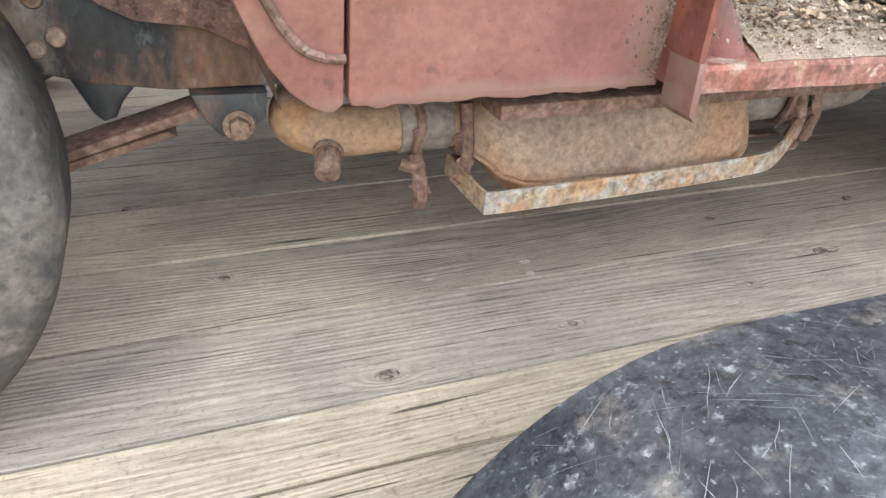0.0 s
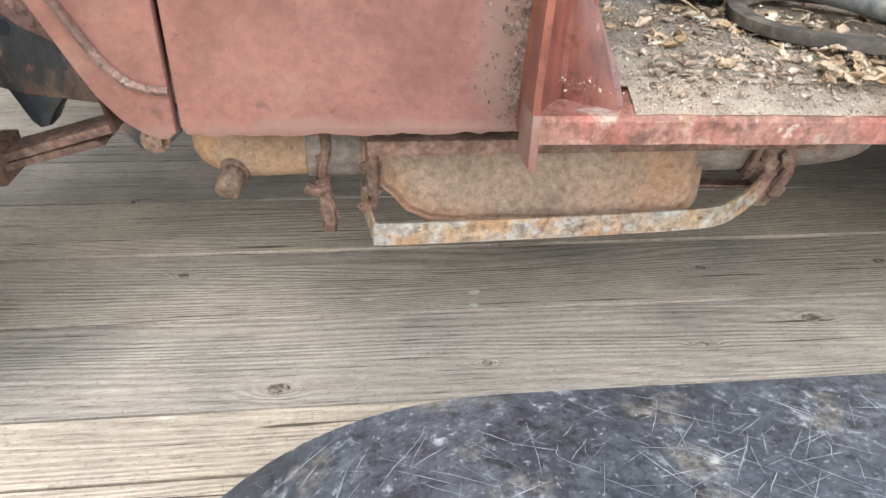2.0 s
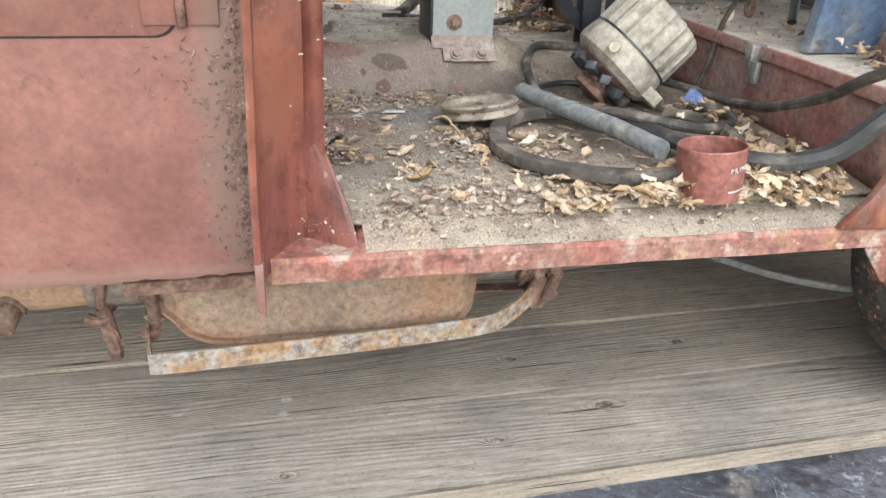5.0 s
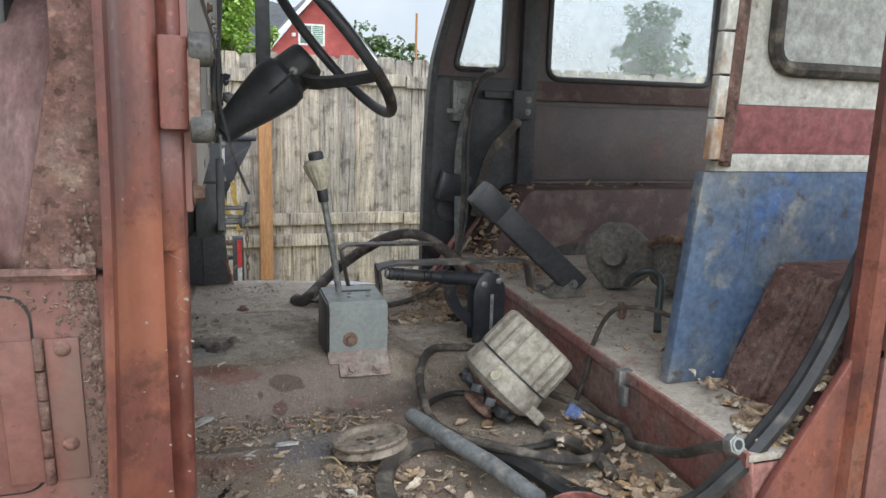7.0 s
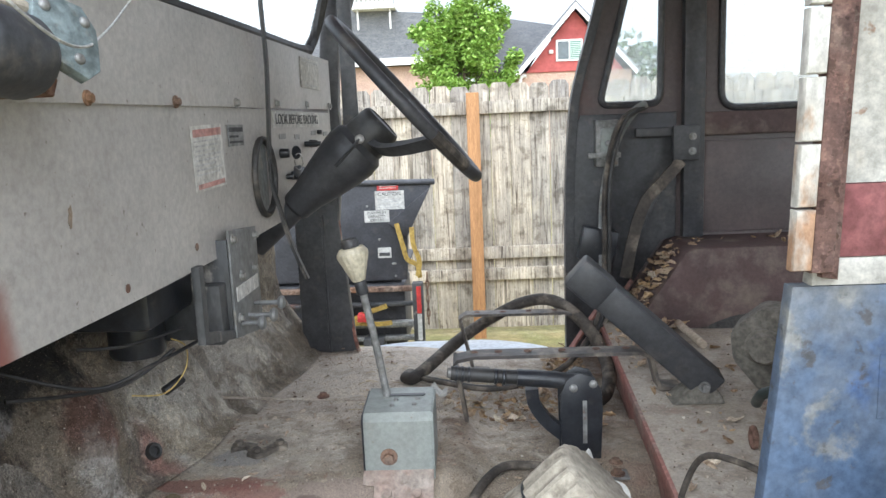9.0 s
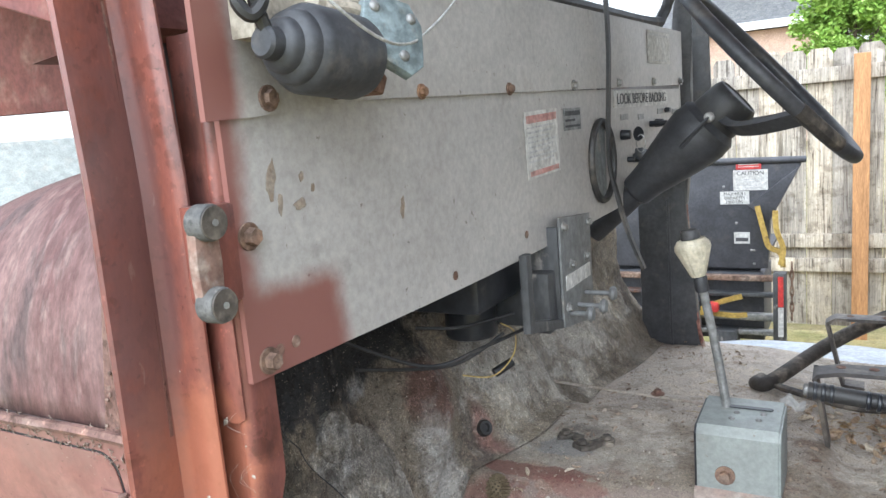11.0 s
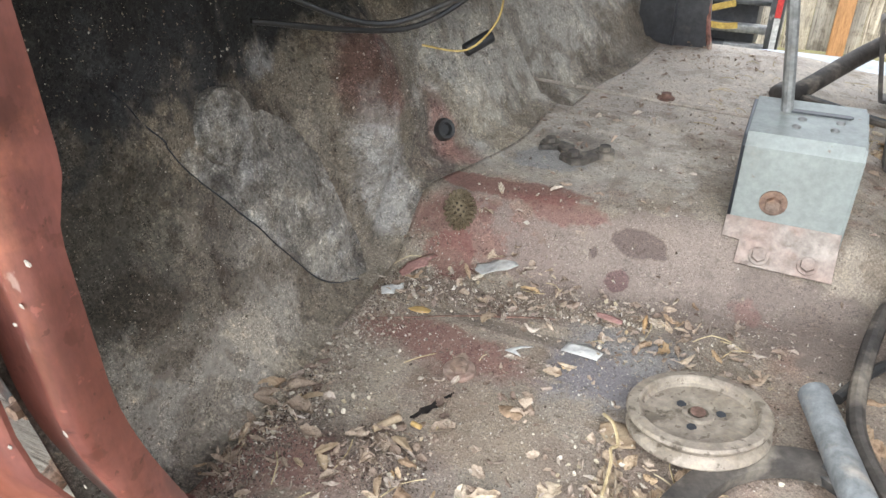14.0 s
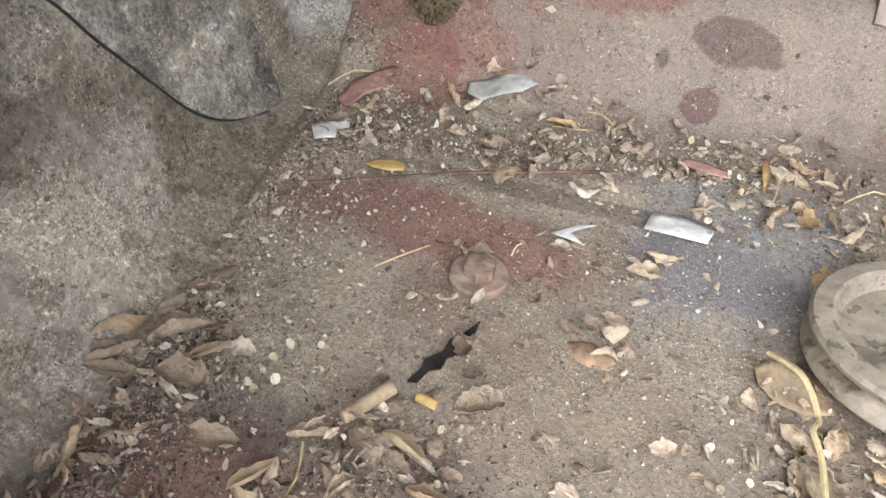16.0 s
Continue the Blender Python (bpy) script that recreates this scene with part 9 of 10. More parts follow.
for i in range(260):
    k = i % 6
    x, y = ((0.485 + 0.09 * rng.random(), 0.89 + 0.10 * rng.random()), (0.58 + 0.08 * rng.random(), 0.86 + 0.10 * rng.random()), (0.77 + 0.08 * rng.random(), 0.93 + 0.10 * rng.random()), (0.50 + 0.1 * rng.random(), 1.08 + 0.15 * rng.random()), (rng.uniform(0.5, 1.25), rng.uniform(0.68, 1.25)), (0.74 + 0.08 * rng.random(), 1.13 + 0.1 * rng.random()))[k]
    r = rng.uniform(0.001, 0.0034)
    m = pose(x, y, floor_z(x, y) + 0.0035 + 0.004 * rng.random(), rng.gauss(0, 25), rng.gauss(0, 25), rng.uniform(0, 360))
    c = bm.verts.new(m @ Vector((0, 0, -0.15 * r)))
    ring = [bm.verts.new(m @ Vector((r * rng.uniform(0.75, 1.15) * math.cos(a), 0.8 * r * rng.uniform(0.8, 1.1) * math.sin(a), 0.25 * r * rng.uniform(-1, 1)))) for a in steps(0, 2 * math.pi, 9)[:-1]]
    for j in range(len(ring)):
        bm.faces.new((c, ring[j], ring[(j + 1) % len(ring)]))
PETAL = islands("papery_petals", [(0, (0.42, 0.34, 0.22)), (0.4, (0.5, 0.43, 0.32)), (0.8, (0.58, 0.52, 0.42)), (1, (0.48, 0.35, 0.2))], 0.8, 300.0)
tagged(part("petals", bm, PETAL, smooth=60), "pale papery petals scattered over the floor", "petals", kind="stuff")
# dark soil caught in the corner
rng = random.Random(6)
bm = bmesh.new()
def soil_spot():
    x, y = (rng.gauss(0.500, 0.022), rng.gauss(0.89, 0.045)) if rng.random() < 0.7 else (rng.gauss(0.615, 0.03), rng.gauss(0.90, 0.022))
    return x, y, floor_z(x, y)
crumbs(bm, 3600, soil_spot, 0.0005, 0.0015)
SOIL = islands("dark_leaf_soil", [(0, (0.08, 0.062, 0.052)), (0.5, (0.17, 0.125, 0.1)), (0.85, (0.28, 0.215, 0.17)), (1, (0.42, 0.36, 0.29))], 0.95)
tagged(part("soil", bm, SOIL, smooth=70), "dark crumbly leaf soil caught in the footwell", "soil", kind="stuff")
# grass stems and straw
rng = random.Random(9)
bm = bmesh.new()
for i in range(170):
    x, y = (rng.uniform(0.5, 1.3), rng.uniform(0.68, 1.25)) if i < 50 else (rng.uniform(0.75, 1.35), rng.uniform(1.65, 2.2))
    a, l = rng.uniform(0, 6.28), rng.uniform(0.01, 0.045)
    z = floor_z(x, y) + rng.uniform(0.001, 0.006)
    tube([(x, y, z), (x + l * 0.5 * math.cos(a), y + l * 0.5 * math.sin(a), z + rng.uniform(0, 0.006)), (x + l * math.cos(a + 0.2), y + l * math.sin(a + 0.2), z)], 0.0007, 4, 2, bm=bm)
STRAW = islands("straw", [(0, (0.4, 0.3, 0.16)), (1, (0.6, 0.5, 0.32))], 0.8)
tagged(part("straw", bm, STRAW), "bits of straw and twig on the floor", "straw", kind="stuff")

# single pieces that stand out
def scrap(name, pts, at, turn, mat, label, cat, bend=0.004, lift=0.003, thick=0.0007):
    bm = bmesh.new()
    c = [sum(p[i] for p in pts) / len(pts) for i in (0, 1)]
    f = bm.faces.new([bm.verts.new((x - c[0], y - c[1], 0)) for x, y in pts])
    bmesh.ops.triangulate(bm, faces=[f])
    bmesh.ops.subdivide_edges(bm, edges=list(bm.edges), cuts=3, use_grid_fill=True)
    rng = random.Random(len(pts) * 7 + int(at[0] * 100))
    s = rng.uniform(0, 9)
    for v in bm.verts:
        v.co.z = lift + bend * math.sin(v.co.x * 90 + s) + bend * 0.8 * math.sin(v.co.y * 110 + s)
    bmesh.ops.transform(bm, matrix=pose(*at, 0, 0, turn), verts=bm.verts)
    ob = part(name, bm, mat, smooth=60)
    thicken(ob, thick, 0)
    return tagged(ob, label, cat)


GREYPAPER = surface("grey_paint_flake", (0.46, 0.45, 0.42), (0.38, 0.37, 0.34), 30, [((0.3, 0.27, 0.23), 45, 0.56, 0.68, 0.5)], 0.95)
YELLOW = surface("yellow_leaf", (0.5, 0.33, 0.12), (0.42, 0.28, 0.13), 60, rough=0.7)
PINK = surface("pink_paint_flake", (0.4, 0.23, 0.2), (0.33, 0.18, 0.15), 40, [((0.3, 0.26, 0.22), 50, 0.54, 0.68, 0.6)], 0.95)
TANLEAF = surface("tan_leaf", (0.42, 0.32, 0.21), (0.3, 0.215, 0.14), 60, [((0.2, 0.13, 0.08), 80, 0.6, 0.7, 0.5)], 0.8)
FADED = surface("faded_grey_brown_leaf", (0.36, 0.275, 0.205), (0.25, 0.185, 0.135), 90, [((0.46, 0.38, 0.29), 140, 0.55, 0.66, 0.6), ((0.1, 0.075, 0.055), 160, 0.58, 0.66, 0.7)], 0.9, bump=0.5, grain=700)
fz = lambda x, y: floor_z(x, y) + 0.002
scrap("paint_flake", [(0.0, 0.010), (0.012, 0.002), (0.024, 0.010), (0.040, 0.016), (0.052, 0.030), (0.046, 0.036), (0.050, 0.052), (0.036, 0.044), (0.024, 0.040), (0.014, 0.028), (0.0, 0.024)], (0.600, 1.241, fz(0.600, 1.241) + 0.002), 8, GREYPAPER, "pale grey curled paint flake on the floor", "paint flake", 0.0014, 0.004)
scrap("leaf", [(0, 0), (0.008, 0.007), (0.018, 0.009), (0.027, 0.004), (0.026, -0.002), (0.016, -0.005), (0.006, -0.004)], (0.547, 1.124, fz(0.547, 1.124)), 12, YELLOW, "single yellow leaf lying flat", "leaf", 0.001)
scrap("leaf", [(0, 0), (0.006, 0.012), (0.02, 0.018), (0.034, 0.012), (0.044, 0.0), (0.034, -0.011), (0.018, -0.013), (0.006, -0.008)], (0.806, 1.028, fz(0.806, 1.028)), -28, TANLEAF, "broad brown leaf beside the pulley", "leaf", 0.002)
scrap("paint_flake", [(0, 0), (0.014, 0.002), (0.032, 0.002), (0.034, -0.006), (0.02, -0.010), (0.004, -0.008)], (0.753, 1.20, fz(0.753, 1.20)), -8, PINK, "small dull red paint flake", "paint flake", 0.001)
scrap("paint_flake", [(0, 0), (0.006, 0.018), (0.02, 0.028), (0.036, 0.040), (0.042, 0.034), (0.034, 0.020), (0.036, 0.012), (0.02, 0.004), (0.010, -0.012)], (0.505, 1.205, fz(0.505, 1.205) + 0.004), 8, PINK, "pinkish peeling paint flake by the firewall", "paint flake", 0.003, 0.005)
scrap("paper_scrap", [(0, 0), (0.004, 0.018), (0.012, 0.03), (0.017, 0.022), (0.013, 0.012), (0.018, 0.002), (0.008, -0.010)], (0.497, 1.150, fz(0.497, 1.150)), -8, PAPER, "white torn paper scrap", "paper", 0.003)
scrap("paper_scrap", [(0, 0), (0.04, 0.002), (0.043, 0.016), (0.026, 0.021), (0.003, 0.018)], (0.742, 1.136, fz(0.742, 1.136)), -3, PAPER, "faded white label scrap stuck on the floor", "paper", 0.0003, 0.001)
scrap("paint_flake", [(0, 0), (0.016, 0.008), (0.030, 0.012), (0.012, 0.001), (0.02, -0.008)], (0.679, 1.103, fz(0.679, 1.103)), 10, PAPER, "small white folded paint flake", "paint flake", 0.002)
scrap("paper_scrap", [(0, 0), (0.006, 0.014), (0.004, 0.026), (0.014, 0.024), (0.018, 0.008), (0.012, -0.004)], (0.813, 0.927, fz(0.813, 0.927)), 15, PAPER, "small white scrap of paper", "paper", 0.002)
for k, (x, y, a, l) in enumerate(((0.470, 0.939, 67, 0.044), (0.483, 0.919, 14, 0.032), (0.497, 0.954, 40, 0.036), (0.517, 0.927, -1, 0.040), (0.517, 0.948, 39, 0.030), (0.479, 0.897, -28, 0.024), (0.501, 0.877, 8, 0.018), (0.547, 0.903, -1, 0.030), (0.570, 0.892, 52, 0.026),
        (0.609, 0.901, -30, 0.036), (0.587, 0.919, 29, 0.026), (0.589, 0.867, 49, 0.020), (0.557, 0.865, -17, 0.017), (0.544, 0.861, -30, 0.016), (0.492, 0.829, -11, 0.024), (0.499, 0.849, 99, 0.022), (0.573, 0.877, 145, 0.022), (0.474, 0.928, 51, 0.033), (0.658, 0.961, 32, 0.032), (0.612, 0.918, -48, 0.028), (0.63, 0.925, -20, 0.03))):
    bm = bmesh.new()
    rng = random.Random(70 + k)
    leaf(bm, pose(x, y, fz(x, y) + 0.005, rng.uniform(-22, 22), rng.uniform(-10, 10), a), l, l * rng.uniform(0.2, 0.32), rng.uniform(-0.9, 0.9), rng.choice((1.2, 1.8, 2.6, -1.5)), rng)
    tagged(part("curled_leaf", bm, FADED if k % 4 else TANLEAF, smooth=60), "brown curled dry leaf in the footwell", "leaf", "curled leaves in the footwell")
ob = part("twig", cyl((0.596, 0.930, 0.464), (0.613, 0.954, 0.466), 0.0034, 0.0042, n=10, bevel=0.001), TANLEAF)
tagged(ob, "short rolled leaf stalk by the crack", "twig")
ob = part("butt", cyl((0.625, 0.954, 0.463), (0.636, 0.952, 0.463), 0.0026, n=12, bevel=0.0008), YELLOW)
tagged(ob, "small yellow filter stub on the floor", "stub")
ob = part("grass_stalk", tube([(0.79, 1.035, 0.47), (0.803, 1.018, 0.478), (0.812, 1.0, 0.472), (0.808, 0.99, 0.474), (0.812, 0.975, 0.472), (0.814, 0.94, 0.468)], 0.0016, 6), STRAW)
tagged(ob, "dry knotted grass stalk", "stalk")
ob = part("paper_wad", sheet(lambda u, v: (0.66 + 0.05 * u, 1.83 + 0.05 * v, 0.492 + 0.012 * noise.noise((u * 4, v * 4, 1)) + 0.008 * math.sin(6 * u)), steps(0, 1, 12), steps(0, 1, 12)), PAPER)
ob.location.x += 0.27
ob.location.z = 0.49
tagged(ob, "crumpled pale paper behind the shifter", "paper")

# ---- beyond the jeep: sheet, dump box, parked car, houses, trees ----
SHEETM = surface("pale_blue_plastic", (0.5, 0.54, 0.58), (0.44, 0.48, 0.53), 5, rough=0.4, bump=0.1)
ob = part("fender_far", sheet(lambda u, v: (0.45 + 1.0 * u, 2.36 + 0.32 * v, 0.425 - 0.04 * v * v - 0.10 * abs(2 * u - 1) ** 3 + 0.004 * noise.noise((u * 5, v * 5, 0))), steps(0, 1, 30), steps(0, 1, 10)), SHEETM, trailer, "pale blue-grey far fender of the trailer")
thicken(ob, 0.004)

cart = thing("dump_box", "black steel dump box with warning labels and yellow straps", "dump trailer", (0.4, 3.7, -0.42))
YB = 3.6
BOXBLACK = surface("matt_black_steel", (0.05, 0.051, 0.058), (0.066, 0.067, 0.074), 4, [(DUST, 12, 0.58, 0.8, 0.2)], 0.55, bump=0.1)
part("box_side", prism([(-0.9, 0.91), (0.865, 0.885), (0.862, 0.86), (0.745, 0.63), (0.735, 0.42), (-0.9, 0.42)], "y", YB, YB + 0.05, 0.004), BOXBLACK, cart, "black slanted side of the box")
part("side_fold", prism([(0.66, 0.70), (0.862, 0.86), (0.745, 0.63)], "y", YB - 0.03, YB + 0.001, 0.003), BOXBLACK, cart)
part("top_tube", cyl((-0.9, YB, 0.912), (0.885, YB, 0.885), 0.014, n=14, bevel=0.003), BOXBLACK, cart, "rounded top rail")
part("box_back", box((-0.9, YB + 0.05, 0.40), (0.70, YB + 0.9, 0.42), 0.004), BOXBLACK, cart)
for z, h in ((0.375, 0.022), (0.305, 0.018), (0.20, 0.03), (0.135, 0.022)):
    part("frame_bar", box((-0.9, YB - 0.06, z), (0.79, YB - 0.02, z + h), 0.003), CHASSIS if h < 0.02 else RUST if z > 0.36 else STEEL, cart, "weathered frame bar")
part("lower_box", box((-0.9, YB - 0.01, 0.10), (0.72, YB + 0.3, 0.40), 0.004), BOXBLACK, cart, "dark lower body")
part("frame_upright", box((0.42, YB - 0.07, 0.02), (0.46, YB - 0.03, 0.40), 0.003), CHASSIS, cart)
part("hitch_box", box((0.52, YB - 0.10, 0.03), (0.62, YB, 0.16), 0.006), CHASSIS, cart)
post2 = part("reflector_post", box((0.762, YB - 0.09, 0.10), (0.812, YB - 0.04, 0.42), 0.003), CHASSIS, cart, "post with reflective strip")
REFL = surface("red_reflector", (0.6, 0.06, 0.05), (0.5, 0.05, 0.05), 30, rough=0.35, bump=0)
part("red_strip", box((0.782, YB - 0.094, 0.275), (0.803, YB - 0.0905, 0.405), 0), REFL, post2, smooth=0)
part("white_strip", box((0.782, YB - 0.094, 0.145), (0.803, YB - 0.0905, 0.272), 0), PAPER, post2, smooth=0)
for k in range(7):
    z = 0.44 - 0.035 * k
    part("chain_link", sweep([(0.832 + 0.006 * math.cos(t) * (k % 2), YB - 0.05 + 0.006 * math.cos(t) * ((k + 1) % 2), z + 0.022 * math.sin(t)) for t in steps(0, 2 * math.pi, 12)[:-1]], ring_section(0.004, 5), True, up=(1, 1, 0)), RUST, cart)
STRAPY = surface("yellow_webbing", (0.42, 0.29, 0.075), (0.36, 0.24, 0.07), 25, [((0.1, 0.08, 0.05), 50, 0.6, 0.7, 0.6)], 0.75)
for k, pts in enumerate(([(0.70, YB - 0.05, 0.70), (0.725, YB - 0.06, 0.60), (0.745, YB - 0.06, 0.53), (0.79, YB - 0.06, 0.50), (0.80, YB - 0.06, 0.44)], [(0.77, YB - 0.05, 0.68), (0.775, YB - 0.06, 0.60), (0.80, YB - 0.06, 0.52), (0.79, YB - 0.07, 0.45)], [(0.40, YB - 0.08, 0.225), (0.50, YB - 0.09, 0.235), (0.60, YB - 0.09, 0.228), (0.66, YB - 0.09, 0.235)], [(0.47, YB - 0.09, 0.25), (0.56, YB - 0.09, 0.29), (0.64, YB - 0.09, 0.315)])):
    part("yellow_strap", sweep(curve_points(pts, 6), [(-0.003, -0.011), (0.003, -0.011), (0.003, 0.011), (-0.003, 0.011)] if k > 1 else [(-0.011, -0.003), (0.011, -0.003), (0.011, 0.003), (-0.011, 0.003)], up=(0, 0, 1) if k > 1 else (0, 1, 0)), STRAPY, cart, "yellow ratchet strap")
part("strap_buckle", box((0.50, YB - 0.12, 0.245), (0.545, YB - 0.07, 0.285), 0.006), REFL, cart, "red strap buckle")
FACE_Y = pose(0, 0, 0, 90, 0, 0)
for name, x0, x1, z0, z1, mat, lab in (("red_label", 0.612, 0.712, 0.852, 0.884, REFL, "red warning label"), ("caution_label", 0.600, 0.738, 0.762, 0.850, PAPER, "white caution label"), ("capacity_label", 0.545, 0.664, 0.703, 0.759, PAPER, "white capacity label"), ("maker_label", 0.60, 0.664, 0.53, 0.58, PAPER, "small pale label")):
    lb = part(name, box((x0, YB - 0.004, z0), (x1, YB - 0.001, z1), 0), mat, cart, lab, smooth=0)
    xc = (x0 + x1) / 2
    if name == "caution_label":
        lettering("CAUTION", 0.024, Matrix.Translation((xc, YB - 0.0045, 0.835)) @ FACE_Y, INK, lb)
        for k, z in enumerate((0.81, 0.80, 0.785, 0.775)):
            part("print_bar", box((x0 + 0.012, YB - 0.0052, z - 0.003), (x1 - 0.02 - 0.01 * (k % 2), YB - 0.0042, z), 0), INK_GREY, lb, smooth=0)
    elif name == "capacity_label":
        for k, tx in enumerate(("MAXIMUM", "CAPACITY", "2000 LBS.")):
            lettering(tx, 0.019, Matrix.Translation((xc, YB - 0.0045, 0.7475 - 0.0175 * k)) @ FACE_Y, INK, lb)
    elif name == "maker_label":
        part("print_bar", box((x0 + 0.006, YB - 0.0052, 0.54), (x1 - 0.006, YB - 0.0042, 0.556), 0), INK, lb, smooth=0)
    else:
        for z in (0.862, 0.872):
            part("print_bar", box((x0 + 0.01, YB - 0.0052, z), (x1 - 0.01, YB - 0.0042, z + 0.003), 0), PAPER, lb, smooth=0)
for x, z in ((0.61, 0.62), (0.67, 0.50), (0.68, 0.44), (0.56, 0.78), (0.68, 0.50)):
    part("box_bolt", dome((x, YB, z), (0, -1, 0), 0.006, 0.003), STEEL, cart)

# parked car past the front of the jeep
carm = pose(-5.6, 4.2, -0.42, 0, 0, -24)
def at(m, bm):
    bmesh.ops.transform(bm, matrix=m, verts=bm.verts)
    return bm

CARPAINT = surface("dull_green_grey_car_paint", (0.240, 0.252, 0.228), (0.210, 0.222, 0.204), 3, [(DUST, 9, 0.55, 0.75, 0.4)], 0.45, bump=0.05)
car = thing("parked_pickup", "old pale green-grey pickup parked on the lawn", "car", (-5.6, 4.2, -0.42))
part("car_body", at(carm, prism([(-2.3, 0.35), (2.3, 0.35), (2.3, 0.95), (2.15, 1.12), (0.75, 1.18), (-2.3, 1.15)], "y", -0.85, 0.85, 0.06)), CARPAINT, car)
part("car_cabin", at(carm, prism([(-1.3, 1.15), (0.8, 1.17), (0.3, 1.72), (-1.1, 1.74)], "y", -0.75, 0.75, 0.05)), CARPAINT, car)
# pale blue base colour stands in for sky reflected in the windows
CARGLASS = surface("sky_bright_car_glass", (0.3, 0.36, 0.4), (0.26, 0.32, 0.36), 2, rough=0.08, bump=0)
part("car_window", at(carm, prism([(-1.15, 1.2), (0.62, 1.22), (0.25, 1.66), (-1.02, 1.68)], "y", -0.765, 0.765, 0.01)), CARGLASS, car, "side windows")
for x in (-1.5, 1.45):
    for y in (-0.8, 0.62):
        part("car_wheel", at(carm, lathe([(0, 0), (0.2, 0.0), (0.33, 0.01), (0.35, 0.05), (0.35, 0.14), (0.33, 0.18), (0, 0.18)], pose(x, y + 0.18, 0.35, 90, 0, 0), 28)), RUBBER, car, "black wheel")

# houses
SIDING = surface("red_siding_paint", (0.42, 0.1, 0.09), (0.37, 0.09, 0.085), 1, rough=0.7)
BRICK = surface("pink_tan_brick", (0.5, 0.35, 0.27), (0.44, 0.3, 0.24), 4, [((0.55, 0.42, 0.35), 20, 0.5, 0.65, 0.5)], 0.85)
SHINGLE = surface("grey_shingles", (0.16, 0.165, 0.18), (0.2, 0.205, 0.215), 3, [((0.1, 0.1, 0.11), 14, 0.5, 0.65, 0.5)], 0.9, bump=0.8, stretch=(1, 1, 3))
WHITEPAINT = surface("white_trim_paint", (0.75, 0.75, 0.73), (0.68, 0.68, 0.66), 3, rough=0.6)
PANE = surface("dark_window_glass", (0.06, 0.08, 0.09), (0.09, 0.11, 0.12), 1, rough=0.08, bump=0)
GREENBLIND = surface("green_blind", (0.1, 0.22, 0.17), (0.13, 0.26, 0.2), 4, rough=0.6)
HY = 28.0
house = thing("gable_house", "red-sided gable house with grey roof and white trim", "house", (5.0, 31.0, -0.42))
part("gable_wall", prism([(3.2, 2.9), (6.75, 2.9), (4.98, 5.05)], "y", HY, HY + 0.3), SIDING, house, "red lap siding", smooth=0)
for k in range(17):
    z = 2.92 + 0.12 * k
    half = (5.0 - z) / 2.1 * 1.75
    if half > 0.1:
        part("siding_board", prism([(4.98 - half, z), (4.98 + half, z), (4.98 + half - 0.09, z + 0.115), (4.98 - half + 0.09, z + 0.115)], "y", HY - 0.02, HY + 0.01), SIDING, house, smooth=0)
part("brick_wall", box((2.9, HY + 0.05, -0.42), (7.05, HY + 9, 2.9), 0.0), BRICK, house, "tan brick lower wall")
for s in (-1, 1):
    part("roof", prism([(4.98, 5.36), (4.98, 5.22), (4.98 + s * 2.25, 2.72), (4.98 + s * 2.3, 2.85)], "y", HY - 0.35, HY + 9.3), SHINGLE, house, "grey shingle roof")
    part("barge_board", prism([(4.98, 5.27), (4.98, 5.06), (4.98 + s * 2.15, 2.68), (4.98 + s * 2.24, 2.80)], "y", HY - 0.42, HY - 0.36), WHITEPAINT, house, "white barge board")
part("roof_side", prism([(2.7, 2.75), (2.7, 2.9), (1.2, 4.9), (1.1, 4.82)], "y", HY + 1.2, HY + 9), SHINGLE, house)
part("wing_roof", prism([(-0.5, 4.2), (0.6, 3.4), (3.3, 2.9), (4.4, 4.75), (2.2, 5.15)], "y", HY + 1.5, HY + 8), SHINGLE, house, "grey shingle roof of the wing")
hw = part("window", box((4.30, HY - 0.07, 3.27), (5.26, HY - 0.025, 4.03), 0.0), WHITEPAINT, house, "white-framed window")
part("pane", box((4.37, HY - 0.085, 3.34), (4.76, HY - 0.072, 3.96), 0), PANE, hw)
part("pane", box((4.81, HY - 0.085, 3.34), (5.19, HY - 0.072, 3.96), 0), GREENBLIND, hw, "pane with a green blind")
for k in range(9):
    part("blind_slat", box((4.82, HY - 0.092, 3.37 + 0.065 * k), (5.18, HY - 0.086, 3.39 + 0.065 * k), 0), WHITEPAINT, hw, smooth=0)
part("wall_lamp", box((4.05, HY - 0.12, 3.55), (4.2, HY - 0.02, 3.68), 0.02), WHITEPAINT, house)
part("downpipe", tube([(3.2, HY - 0.1, 2.8), (2.98, HY - 0.1, 2.6), (2.95, HY - 0.1, 1.0)], 0.06, 8), WHITEPAINT, house)
part("roof_vent", box((3.3, HY + 2, 4.05), (3.7, HY + 2.4, 4.3), 0.03), PANE, house)

house2 = thing("brick_house", "low brick house with a grey hipped roof and a rooftop cooler", "house", (-2.5, 30.0, -0.42))
part("house_wall", box((-7.0, HY, -0.42), (0.6, HY + 8, 3.35), 0), BRICK, house2, "pinkish brick wall")
part("house_roof", prism([(-7.5, 3.55), (0.95, 3.5), (2.4, 5.0), (0.2, 5.1), (-6.0, 5.6)], "y", HY - 0.4, HY + 8.4), SHINGLE, house2, "grey shingle roof")
part("fascia", box((-7.4, HY - 0.46, 3.36), (0.95, HY - 0.41, 3.62), 0), WHITEPAINT, house2, "white eaves board")
